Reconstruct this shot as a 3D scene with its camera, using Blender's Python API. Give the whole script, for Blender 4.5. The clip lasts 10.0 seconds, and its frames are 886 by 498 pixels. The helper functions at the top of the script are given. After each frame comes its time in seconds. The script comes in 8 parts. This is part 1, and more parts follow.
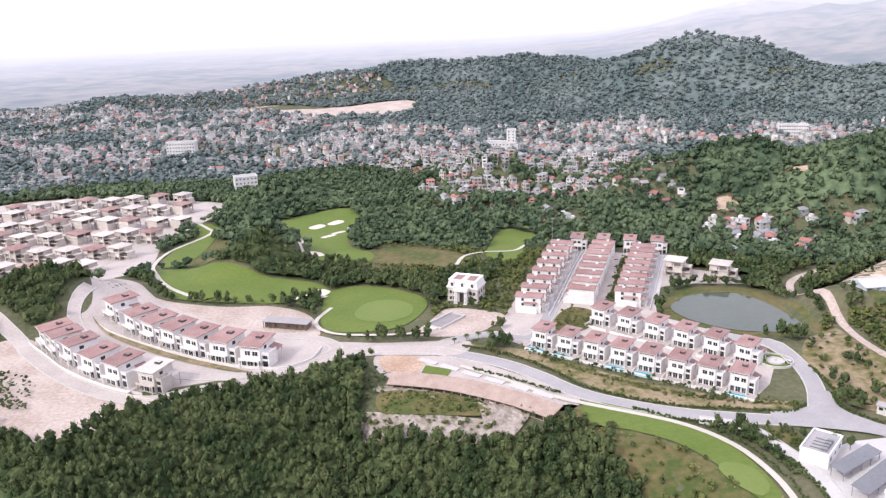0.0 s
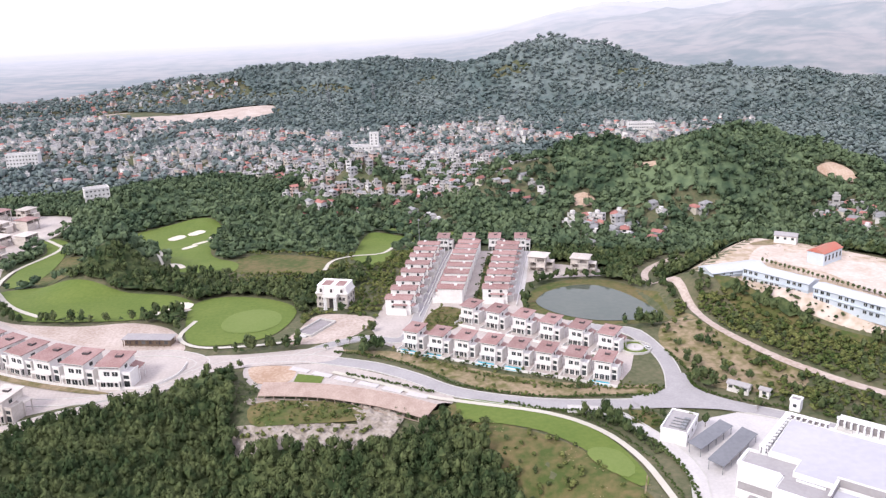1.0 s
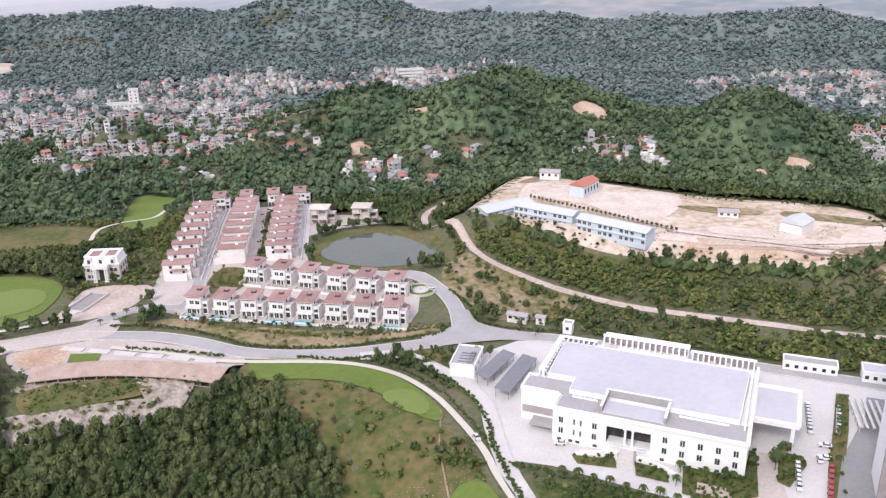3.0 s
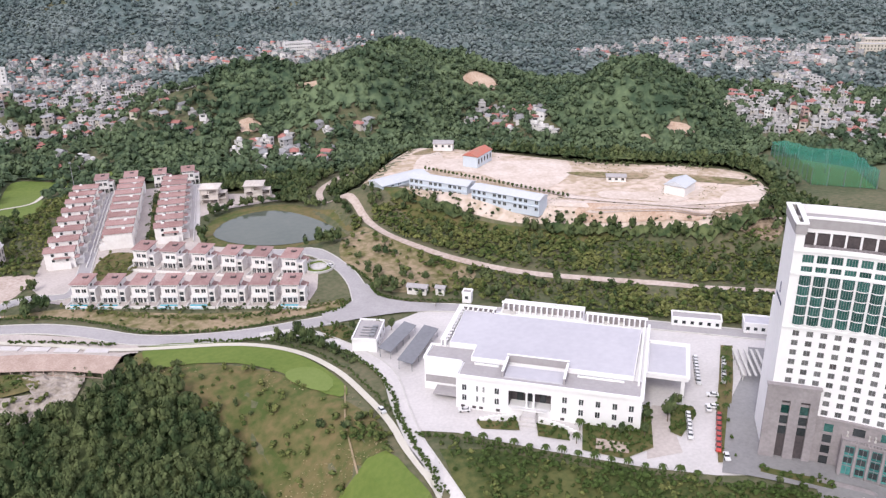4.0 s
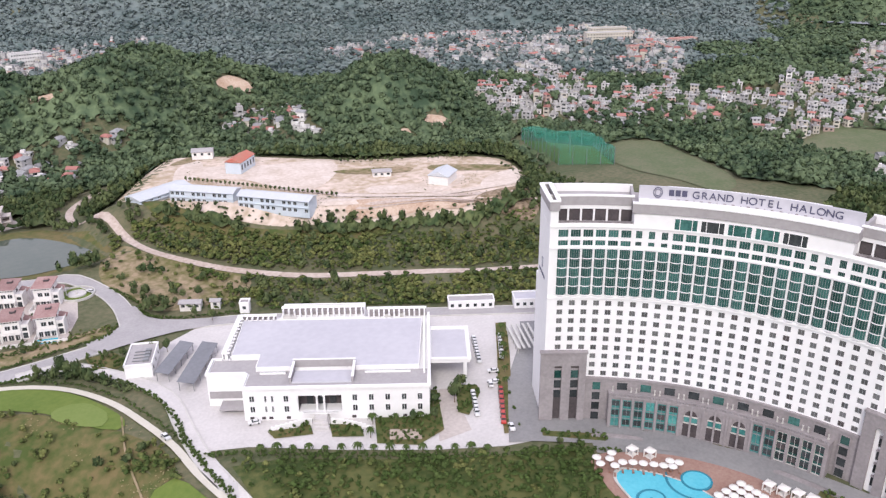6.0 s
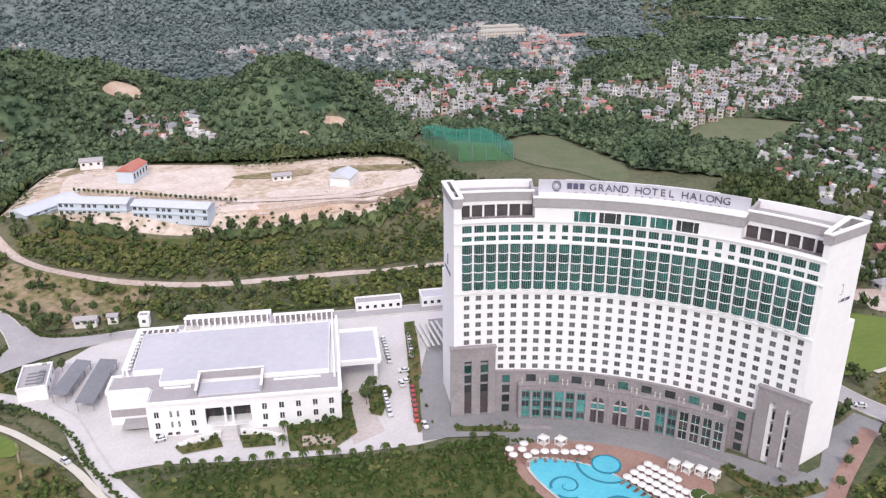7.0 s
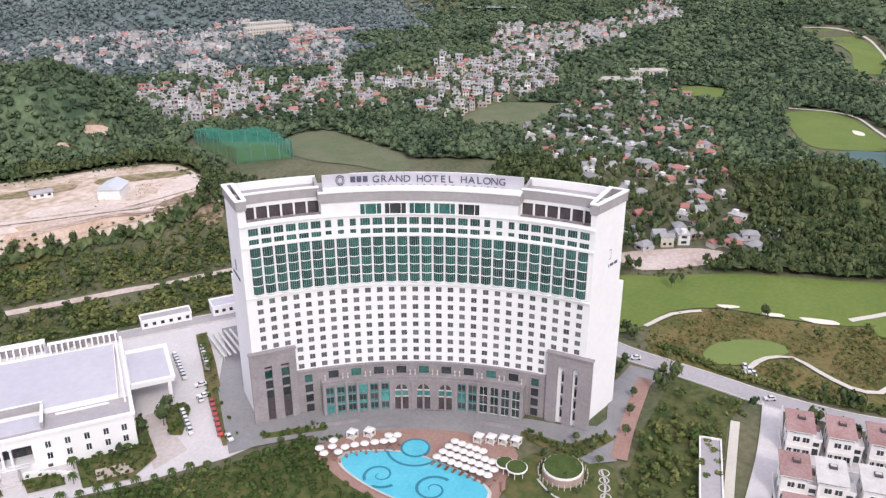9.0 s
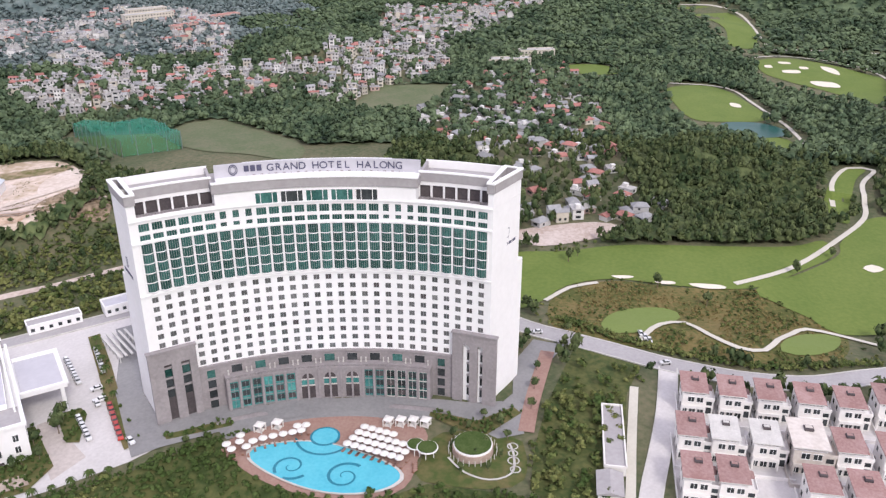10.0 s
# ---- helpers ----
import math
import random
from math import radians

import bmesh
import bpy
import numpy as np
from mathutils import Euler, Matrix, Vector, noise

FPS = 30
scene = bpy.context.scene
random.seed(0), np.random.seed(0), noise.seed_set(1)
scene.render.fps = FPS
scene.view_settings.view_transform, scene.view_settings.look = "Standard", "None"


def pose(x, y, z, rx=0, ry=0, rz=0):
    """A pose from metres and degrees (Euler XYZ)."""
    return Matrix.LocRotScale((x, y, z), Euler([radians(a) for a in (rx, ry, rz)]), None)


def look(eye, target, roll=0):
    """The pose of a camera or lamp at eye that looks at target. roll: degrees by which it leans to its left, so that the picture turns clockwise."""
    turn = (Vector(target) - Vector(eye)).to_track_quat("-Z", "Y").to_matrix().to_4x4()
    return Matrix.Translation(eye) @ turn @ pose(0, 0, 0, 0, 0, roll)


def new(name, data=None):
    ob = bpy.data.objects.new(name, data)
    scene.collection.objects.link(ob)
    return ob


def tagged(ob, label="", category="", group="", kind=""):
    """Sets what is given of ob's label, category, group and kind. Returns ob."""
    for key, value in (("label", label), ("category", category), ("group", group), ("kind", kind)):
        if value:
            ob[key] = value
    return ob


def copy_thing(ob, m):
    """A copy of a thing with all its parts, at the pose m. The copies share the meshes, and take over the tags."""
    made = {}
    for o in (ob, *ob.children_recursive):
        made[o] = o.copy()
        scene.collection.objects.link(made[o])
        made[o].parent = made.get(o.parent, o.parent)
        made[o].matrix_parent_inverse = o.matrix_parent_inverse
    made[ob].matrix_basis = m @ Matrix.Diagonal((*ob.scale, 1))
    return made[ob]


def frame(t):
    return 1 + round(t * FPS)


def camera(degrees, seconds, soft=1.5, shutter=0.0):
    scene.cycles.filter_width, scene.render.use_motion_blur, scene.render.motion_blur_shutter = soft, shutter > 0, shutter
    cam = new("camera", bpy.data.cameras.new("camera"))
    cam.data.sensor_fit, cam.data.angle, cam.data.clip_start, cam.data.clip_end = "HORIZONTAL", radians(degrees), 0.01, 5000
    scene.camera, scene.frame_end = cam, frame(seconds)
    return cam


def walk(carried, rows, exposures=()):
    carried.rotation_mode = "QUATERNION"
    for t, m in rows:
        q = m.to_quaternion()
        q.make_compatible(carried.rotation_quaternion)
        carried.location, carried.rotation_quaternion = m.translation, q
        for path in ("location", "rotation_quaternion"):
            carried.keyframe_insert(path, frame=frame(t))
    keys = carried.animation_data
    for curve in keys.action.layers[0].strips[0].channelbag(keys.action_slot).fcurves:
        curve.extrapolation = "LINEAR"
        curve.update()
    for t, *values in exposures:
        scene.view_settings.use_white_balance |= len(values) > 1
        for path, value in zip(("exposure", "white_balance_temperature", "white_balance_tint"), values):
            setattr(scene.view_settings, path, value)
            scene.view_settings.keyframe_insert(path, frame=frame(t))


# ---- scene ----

# ---- camera ----
cam = camera(56.19, 10.0, 1.32)
EYE = (12.25, -65.5, 164.46)
# seconds, yaw (to the left of +y), pitch, roll
PATH = [
    (0, 0.078, -16.739, -1.870),
    (0.5, -5.068, -16.774, -1.831),
    (1, -9.437, -16.796, -1.647),
    (1.5, -13.491, -16.947, -1.558),
    (2, -17.320, -17.703, -1.429),
    (2.5, -21.064, -19.060, -1.301),
    (2.7, -22.662, -19.639, -1.229),
    (3.8, -31.190, -22.464, -0.990),
    (4, -32.638, -22.513, -0.938),
    (4.5, -36.716, -22.590, -0.832),
    (5, -41.081, -22.658, -0.730),
    (5.5, -45.180, -22.734, -0.645),
    (5.7, -46.929, -22.745, -0.564),
    (6.8, -55.117, -22.781, -0.507),
    (7, -56.486, -22.812, -0.427),
    (7.5, -59.851, -22.906, -0.341),
    (8, -63.421, -23.004, -0.249),
    (8.5, -67.582, -23.112, -0.162),
    (9, -72.144, -23.224, -0.055),
    (9.5, -76.117, -23.567, 0.009),
    (10, -79.653, -24.354, 0.069),
]


def aim(yaw, pitch):
    a, b = radians(yaw), radians(pitch)
    return (EYE[0] - 100 * math.sin(a) * math.cos(b), EYE[1] + 100 * math.cos(a) * math.cos(b), EYE[2] + 100 * math.sin(b))


walk(cam, [(t, look(EYE, aim(yaw, pitch), roll)) for t, yaw, pitch, roll in PATH], ((0, 0.62), (1.5, 0.57), (2.5, 0.48), (4.5, 0.4), (7, 0.36), (10, 0.36)))
import collections
from mathutils.geometry import delaunay_2d_cdt


# ---- world and sun: a bright overcast sky ----
world = bpy.data.worlds.new("world")
scene.world = world
world.use_nodes = True
wn, wl = world.node_tree.nodes, world.node_tree.links
sky = wn.new("ShaderNodeTexSky")
sky.sky_type, sky.sun_disc = "NISHITA", False
sky.sun_elevation, sky.sun_rotation = radians(42), radians(-127)
sky.dust_density, sky.air_density = 4.0, 1.2
cloud = wn.new("ShaderNodeMix")
cloud.data_type = "RGBA"
cloud.inputs[0].default_value = 0.72
cloud.inputs[7].default_value = (10.5, 10.1, 12.2, 1)
wl.new(sky.outputs[0], cloud.inputs[6])
wl.new(cloud.outputs[2], wn["Background"].inputs[0])
wn["Background"].inputs[1].default_value = 0.1
sun = new("sun", bpy.data.lights.new("sun", "SUN"))
sun.data.energy, sun.data.angle, sun.data.color = 1.5, radians(12), (1, 0.97, 0.93)
sun.matrix_world = look((0, 0, 900), (800, 600, 0))


# ---- materials ----
def mat(name, colour, rough=0.85, other=None, scale=0.2, fine=2.0, amount=0.5, bump=0.0, metal=0.0, spread=0.0, island=0.0, spec=0.3):
    """colour to other by a coarse and a fine noise over world metres; spread: brightness by object; island: by loose piece."""
    m = bpy.data.materials.new(name)
    m.use_nodes = True
    n, l = m.node_tree.nodes, m.node_tree.links
    b = n["Principled BSDF"]
    b.inputs["Roughness"].default_value, b.inputs["Metallic"].default_value = rough, metal
    b.inputs["Specular IOR Level"].default_value = spec
    other = other or tuple(c * 0.72 for c in colour)
    geo = n.new("ShaderNodeNewGeometry")
    coarse, grain = n.new("ShaderNodeTexNoise"), n.new("ShaderNodeTexNoise")
    for tex, s in ((coarse, scale), (grain, fine)):
        tex.inputs["Scale"].default_value, tex.inputs["Detail"].default_value = s, 5.0
        l.new(geo.outputs["Position"], tex.inputs["Vector"])
    add = n.new("ShaderNodeMath")
    add.operation = "ADD"
    l.new(coarse.outputs[0], add.inputs[0]), l.new(grain.outputs[0], add.inputs[1])
    ramp = n.new("ShaderNodeMapRange")
    ramp.inputs[1].default_value, ramp.inputs[2].default_value, ramp.inputs[3].default_value, ramp.inputs[4].default_value = 0.72, 1.28, 0.5 - amount, 0.5 + amount
    ramp.clamp = True
    l.new(add.outputs[0], ramp.inputs[0])
    mix = n.new("ShaderNodeMix")
    mix.data_type = "RGBA"
    mix.inputs[6].default_value, mix.inputs[7].default_value = (*colour, 1), (*other, 1)
    l.new(ramp.outputs[0], mix.inputs[0])
    out = mix.outputs[2]
    for amt, source in ((spread, "object"), (island, "island")):
        if amt:
            rnd = n.new("ShaderNodeObjectInfo").outputs["Random"] if source == "object" else geo.outputs["Random Per Island"]
            rng = n.new("ShaderNodeMapRange")
            rng.inputs[3].default_value, rng.inputs[4].default_value = 1 - amt, 1 + amt
            l.new(rnd, rng.inputs[0])
            hsv = n.new("ShaderNodeHueSaturation")
            l.new(rng.outputs[0], hsv.inputs["Value"]), l.new(out, hsv.inputs["Color"])
            out = hsv.outputs[0]
    l.new(out, b.inputs["Base Color"])
    if bump:
        bm_ = n.new("ShaderNodeBump")
        bm_.inputs["Strength"].default_value, bm_.inputs["Distance"].default_value = min(1, bump), 0.3
        l.new(grain.outputs[0], bm_.inputs["Height"]), l.new(bm_.outputs[0], b.inputs["Normal"])
    return m


M_GROUND = mat("ground_scrub", (0.07, 0.09, 0.042), 0.95, (0.155, 0.142, 0.085), 0.03, 0.4, 0.6, 0.6)
M_EARTH = mat("bare_earth", (0.40, 0.315, 0.265), 0.95, (0.57, 0.49, 0.445), 0.05, 0.6, 0.6, 0.5)
M_CLAY = mat("red_clay", (0.40, 0.27, 0.19), 0.95, (0.56, 0.44, 0.35), 0.06, 0.7, 0.6, 0.6)
M_LAWN = mat("mown_grass", (0.104, 0.155, 0.03), 0.9, (0.148, 0.194, 0.044), 0.04, 0.5, 0.5, 0.2)
M_GREEN = mat("putting_green", (0.145, 0.20, 0.05), 0.9, (0.175, 0.225, 0.065), 0.05, 0.8, 0.4, 0.1)
M_YARD = mat("trodden_yard", (0.66, 0.55, 0.48), 0.95, (0.40, 0.315, 0.22), 0.035, 0.22, 0.75, 0.4)
M_COURT = mat("pale_sand_court", (0.67, 0.585, 0.53), 0.95, (0.52, 0.43, 0.36), 0.06, 0.5, 0.6, 0.2)
M_DARKROCK = mat("dark_rock", (0.13, 0.10, 0.06), 0.95, (0.33, 0.25, 0.18), 0.25, 0.7, 0.75, 0.8)
M_ROUGH = mat("rough_grass", (0.066, 0.092, 0.024), 0.95, (0.165, 0.132, 0.06), 0.035, 0.3, 0.7, 0.6)
M_SLOPE = mat("dark_slope_grass", (0.042, 0.066, 0.018), 0.95, (0.108, 0.112, 0.04), 0.06, 0.45, 0.75, 0.6)
M_BANK = mat("ochre_bank", (0.075, 0.088, 0.022), 0.95, (0.185, 0.142, 0.055), 0.06, 0.6, 0.8, 0.7)
M_BRUSH = mat("brown_brush", (0.135, 0.105, 0.038), 0.95, (0.23, 0.19, 0.08), 0.15, 1.0, 0.6, island=0.35, spec=0.1)
M_TUFT = mat("dry_tuft", (0.30, 0.25, 0.13), 0.95, (0.42, 0.36, 0.22), 0.2, 1.0, 0.6, island=0.3, spec=0.1)
M_DRY = mat("dry_grass_earth", (0.13, 0.125, 0.045), 0.95, (0.34, 0.26, 0.175), 0.05, 0.3, 0.75, 0.6)
M_FIELD = mat("field_crop", (0.10, 0.13, 0.06), 0.95, (0.15, 0.155, 0.09), 0.05, 0.5, 0.7)
M_SAND = mat("bunker_sand", (0.74, 0.68, 0.58), 0.95, (0.66, 0.6, 0.5), 0.2, 1.5, 0.4, 0.2)
M_ROAD = mat("asphalt", (0.33, 0.315, 0.32), 0.9, (0.41, 0.39, 0.395), 0.08, 1.0, 0.5, 0.1)
M_DUST = mat("dusty_road", (0.42, 0.37, 0.345), 0.95, (0.53, 0.475, 0.445), 0.06, 0.8, 0.6, 0.2)
M_PAVE = mat("pale_paving", (0.505, 0.48, 0.473), 0.85, (0.61, 0.58, 0.572), 0.07, 0.9, 0.5, 0.1)
M_STONEPAVE = mat("grey_paving", (0.22, 0.215, 0.22), 0.8, (0.28, 0.275, 0.275), 0.08, 0.9, 0.5, 0.1)
M_BRICK = mat("red_paving", (0.29, 0.17, 0.14), 0.9, (0.36, 0.24, 0.20), 0.2, 1.2, 0.5)
M_KERB = mat("kerb_stone", (0.62, 0.60, 0.57), 0.85, None, 0.3, 2.0, 0.4)
M_PATH = mat("concrete_path", (0.52, 0.49, 0.42), 0.9, (0.6, 0.57, 0.5), 0.1, 1.0, 0.4)
M_WHITE = mat("white_render", (0.84, 0.83, 0.83), 0.8, (0.78, 0.77, 0.77), 0.06, 0.5, 0.45)
M_VILLA = mat("villa_render", (0.80, 0.78, 0.76), 0.85, (0.70, 0.67, 0.65), 0.12, 0.7, 0.5, 0.05)
M_RAW = mat("raw_concrete", (0.50, 0.45, 0.41), 0.92, (0.62, 0.57, 0.53), 0.15, 0.8, 0.6, 0.1, spread=0.12)
M_TILE = mat("roof_tile", (0.27, 0.155, 0.142), 0.85, (0.37, 0.25, 0.235), 0.1, 1.2, 0.6, 0.3, spread=0.12)
M_GREYROOF = mat("flat_roof", (0.33, 0.31, 0.315), 0.85, (0.40, 0.38, 0.385), 0.08, 0.7, 0.5)
M_PALEROOF = mat("pale_roof_sheet", (0.455, 0.446, 0.487), 0.6, (0.525, 0.514, 0.552), 0.04, 0.4, 0.5)
M_STONE = mat("grey_stone_cladding", (0.25, 0.228, 0.232), 0.75, (0.34, 0.31, 0.315), 0.15, 1.0, 0.5, 0.1)
M_GLASS = mat("window_glass", (0.028, 0.033, 0.036), 0.14, (0.055, 0.062, 0.066), 0.4, 1.5, 0.5, spread=0.4, spec=0.4)
M_TEAL = mat("green_glass", (0.02, 0.075, 0.068), 0.12, (0.055, 0.15, 0.135), 0.25, 1.2, 0.6, spread=0.35, spec=0.6)
M_AQUA = mat("aqua_glass", (0.035, 0.19, 0.18), 0.1, (0.11, 0.35, 0.33), 0.2, 1.0, 0.6, spread=0.35, spec=0.6)
# for dark panes and doors, and for shade painted inside the loggia
M_DARK = mat("dark_recess", (0.06, 0.05, 0.055), 0.8, (0.10, 0.085, 0.085), 0.3, 1.5, 0.5)
M_SIGN = mat("sign_letter", (0.10, 0.10, 0.16), 0.6)
M_WATER = mat("pond_water", (0.07, 0.09, 0.07), 0.05, (0.10, 0.115, 0.09), 0.05, 0.3, 0.4, spec=0.35)
# dark teal of mirrored trees put into the base colour, gloss held low
M_GOLFPOND = mat("golf_pond_water", (0.025, 0.085, 0.075), 0.3, (0.04, 0.11, 0.095), 0.05, 0.3, 0.4, spec=0.08)
M_CURTAIN = mat("curtained_glass", (0.11, 0.11, 0.112), 0.25, (0.17, 0.165, 0.165), 0.4, 1.5, 0.5, spread=0.35, spec=0.5)
M_POOL = mat("pool_water", (0.07, 0.42, 0.55), 0.12, (0.10, 0.49, 0.61), 0.15, 1.0, 0.5, spec=0.5)
M_POOLTILE = mat("pool_pattern", (0.02, 0.22, 0.32), 0.15, None, 0.3, 1.0, 0.3, spec=0.5)
M_CANVAS = mat("white_canvas", (0.82, 0.79, 0.76), 0.9, None, 0.3, 1.0, 0.2)
M_WOOD = mat("lounger_wood", (0.36, 0.18, 0.12), 0.8, None, 0.5, 2.0, 0.5)
M_BLUE = mat("pale_blue_wall", (0.52, 0.58, 0.64), 0.85, (0.58, 0.635, 0.69), 0.1, 0.8, 0.5)
M_BLUEROOF = mat("blue_grey_sheet", (0.50, 0.525, 0.56), 0.6, (0.57, 0.59, 0.615), 0.08, 0.7, 0.5)
M_PANEL = mat("dark_panel_roof", (0.17, 0.175, 0.195), 0.5, (0.22, 0.225, 0.245), 0.1, 0.7, 0.5)
M_REDTILE = mat("red_roof_tile", (0.50, 0.15, 0.11), 0.85, (0.42, 0.2, 0.15), 0.15, 1.0, 0.5)
M_BARK = mat("bark", (0.20, 0.15, 0.11), 0.95, None, 0.5, 3.0, 0.5)
M_LEAF = mat("forest_leaf", (0.038, 0.061, 0.026), 0.8, (0.112, 0.136, 0.058), 0.07, 0.3, 0.8, island=0.26, spec=0.1)
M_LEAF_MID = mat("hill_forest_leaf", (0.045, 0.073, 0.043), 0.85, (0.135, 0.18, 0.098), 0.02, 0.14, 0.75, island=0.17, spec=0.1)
# aerial haze put into the leaf colour: paler and bluer than nearer woods
M_LEAF_HAZED = mat("far_forest_leaf", (0.105, 0.142, 0.138), 0.9, (0.19, 0.226, 0.218), 0.011, 0.09, 0.75, island=0.12, spec=0.1)
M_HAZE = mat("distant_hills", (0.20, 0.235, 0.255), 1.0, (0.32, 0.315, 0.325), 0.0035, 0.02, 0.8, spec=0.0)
hn, hl_ = M_HAZE.node_tree.nodes, M_HAZE.node_tree.links  # painted haze: the base colour pales into the sky with distance
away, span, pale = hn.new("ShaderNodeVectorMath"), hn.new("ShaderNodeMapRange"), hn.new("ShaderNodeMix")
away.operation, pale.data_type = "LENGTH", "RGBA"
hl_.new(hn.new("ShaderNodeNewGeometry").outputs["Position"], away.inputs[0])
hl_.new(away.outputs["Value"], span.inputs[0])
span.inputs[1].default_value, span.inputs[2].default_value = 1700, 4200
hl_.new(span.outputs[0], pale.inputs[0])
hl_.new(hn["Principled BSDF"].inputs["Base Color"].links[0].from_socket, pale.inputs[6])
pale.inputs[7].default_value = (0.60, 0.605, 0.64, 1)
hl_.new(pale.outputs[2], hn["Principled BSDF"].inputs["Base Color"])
M_SHRUB = mat("scrub_leaf", (0.05, 0.08, 0.024), 0.85, (0.165, 0.174, 0.062), 0.09, 0.35, 0.75, island=0.35, spec=0.1)
M_HEDGE = mat("hedge_leaf", (0.045, 0.075, 0.02), 0.85, (0.075, 0.105, 0.035), 0.3, 1.5, 0.6, island=0.3, spec=0.1)
M_NET = mat("green_net", (0.03, 0.22, 0.15), 0.8, (0.06, 0.30, 0.21), 0.1, 1.0, 0.5)
nn, nl = M_NET.node_tree.nodes, M_NET.node_tree.links
veil = nn.new("ShaderNodeMixShader")  # an open mesh lets half the light through
veil.inputs[0].default_value = 0.4
nl.new(nn.new("ShaderNodeBsdfTransparent").outputs[0], veil.inputs[1])
nl.new(nn["Principled BSDF"].outputs[0], veil.inputs[2])
nl.new(veil.outputs[0], nn["Material Output"].inputs[0])
M_CARW = mat("white_car_paint", (0.75, 0.75, 0.76), 0.3, spread=0.1, spec=0.5)
M_CARR = mat("red_car_paint", (0.45, 0.05, 0.04), 0.3, spread=0.3, spec=0.5)
M_TYRE = mat("tyre_rubber", (0.03, 0.03, 0.03), 0.9)
M_LANE = mat("road_paint", (0.75, 0.74, 0.72), 0.8)
M_ROCK = mat("cut_rock", (0.24, 0.205, 0.17), 0.95, (0.42, 0.37, 0.33), 0.12, 0.6, 0.7, 0.8)
M_STEEL = mat("grey_steel", (0.35, 0.36, 0.37), 0.5, metal=0.6)
M_THATCH = mat("brown_batten_roof", (0.34, 0.25, 0.21), 0.95, (0.46, 0.36, 0.31), 0.2, 1.5, 0.6, 0.2)
M_HOUSE = [mat("house_render_%s" % k, c, 0.88, None, 0.05, 0.5, 0.4, island=0.15) for k, c in (("white", (0.76, 0.74, 0.73)), ("cream", (0.64, 0.59, 0.51)), ("grey", (0.50, 0.49, 0.49)), ("pink", (0.58, 0.42, 0.37)))]
M_HROOF = [mat("house_roof_%s" % k, c, 0.85, None, 0.05, 0.6, 0.4, island=0.2) for k, c in (("concrete", (0.46, 0.445, 0.435)), ("red", (0.42, 0.19, 0.165)), ("sheet", (0.33, 0.33, 0.34)))]


# ---- builders ----
class Solid:
    """Collects vertices and faces of one mesh."""

    def __init__(self):
        self.v, self.f = [], []

    def add(self, verts, faces):
        k = len(self.v)
        self.v += [tuple(p) for p in verts]
        self.f += [tuple(i + k for i in q) for q in faces]
        return self

    def box(self, x0, y0, z0, x1, y1, z1):
        return self.add([(x, y, z) for z in (z0, z1) for x, y in ((x0, y0), (x1, y0), (x1, y1), (x0, y1))], [(3, 2, 1, 0), (4, 5, 6, 7), (0, 1, 5, 4), (1, 2, 6, 5), (2, 3, 7, 6), (3, 0, 4, 7)])

    def prism(self, poly, z0, z1, top=None):
        n = len(poly)
        top = top or poly
        self.add([(x, y, z0) for x, y in poly] + [(x, y, z1) for x, y in top], [tuple(range(n - 1, -1, -1)), tuple(range(n, 2 * n))] + [(i, (i + 1) % n, n + (i + 1) % n, n + i) for i in range(n)])
        return self

    def disc(self, cx, cy, z0, z1, r0, r1=None, n=12):
        ring = [(math.cos(2 * math.pi * i / n), math.sin(2 * math.pi * i / n)) for i in range(n)]
        r1 = r0 if r1 is None else r1
        return self.prism([(cx + r0 * c, cy + r0 * s) for c, s in ring], z0, z1, [(cx + r1 * c, cy + r1 * s) for c, s in ring])

    def hip(self, x0, y0, x1, y1, z, h, over=0.6):
        """A hipped roof with a thick eave."""
        x0, y0, x1, y1 = x0 - over, y0 - over, x1 + over, y1 + over
        self.box(x0, y0, z, x1, y1, z + 0.25)
        lx, ly = x1 - x0, y1 - y0
        s = min(lx, ly) / 2 * 0.92
        if lx > ly:
            top = [(x0 + s, (y0 + y1) / 2 - 0.15), (x1 - s, (y0 + y1) / 2 - 0.15), (x1 - s, (y0 + y1) / 2 + 0.15), (x0 + s, (y0 + y1) / 2 + 0.15)]
        else:
            top = [((x0 + x1) / 2 - 0.15, y0 + s), ((x0 + x1) / 2 + 0.15, y0 + s), ((x0 + x1) / 2 + 0.15, y1 - s), ((x0 + x1) / 2 - 0.15, y1 - s)]
        return self.prism([(x0, y0), (x1, y0), (x1, y1), (x0, y1)], z + 0.25, z + 0.25 + h, top)

    def weld(self):
        """Joins corners that meet, and drops faces that two solids share."""
        seen, where = {}, []
        for p in self.v:
            where.append(seen.setdefault(tuple(round(c, 3) for c in p), len(seen)))
        count = collections.Counter()
        faces = [tuple(where[i] for i in q) for q in self.f]
        faces = [q for q in faces if len(set(q)) == len(q)]
        for q in faces:
            count[tuple(sorted(q))] += 1
        self.v, self.f = list(seen), [q for q in faces if count[tuple(sorted(q))] == 1]
        return self

    def mesh(self, name, material, smooth=False):
        me = bpy.data.meshes.new(name)
        me.from_pydata(self.v, [], self.f)
        me.materials.append(material)
        if smooth:
            me.polygons.foreach_set("use_smooth", [True] * len(me.polygons))
        me.update()
        return me


def part(name, solid, material, parent=None, label="", at=None):
    data = solid if isinstance(solid, bpy.types.Mesh) else solid.mesh(name, material)
    ob = new(name, data)
    ob.parent = parent
    if at is not None:
        ob.matrix_basis = at
    return tagged(ob, label)


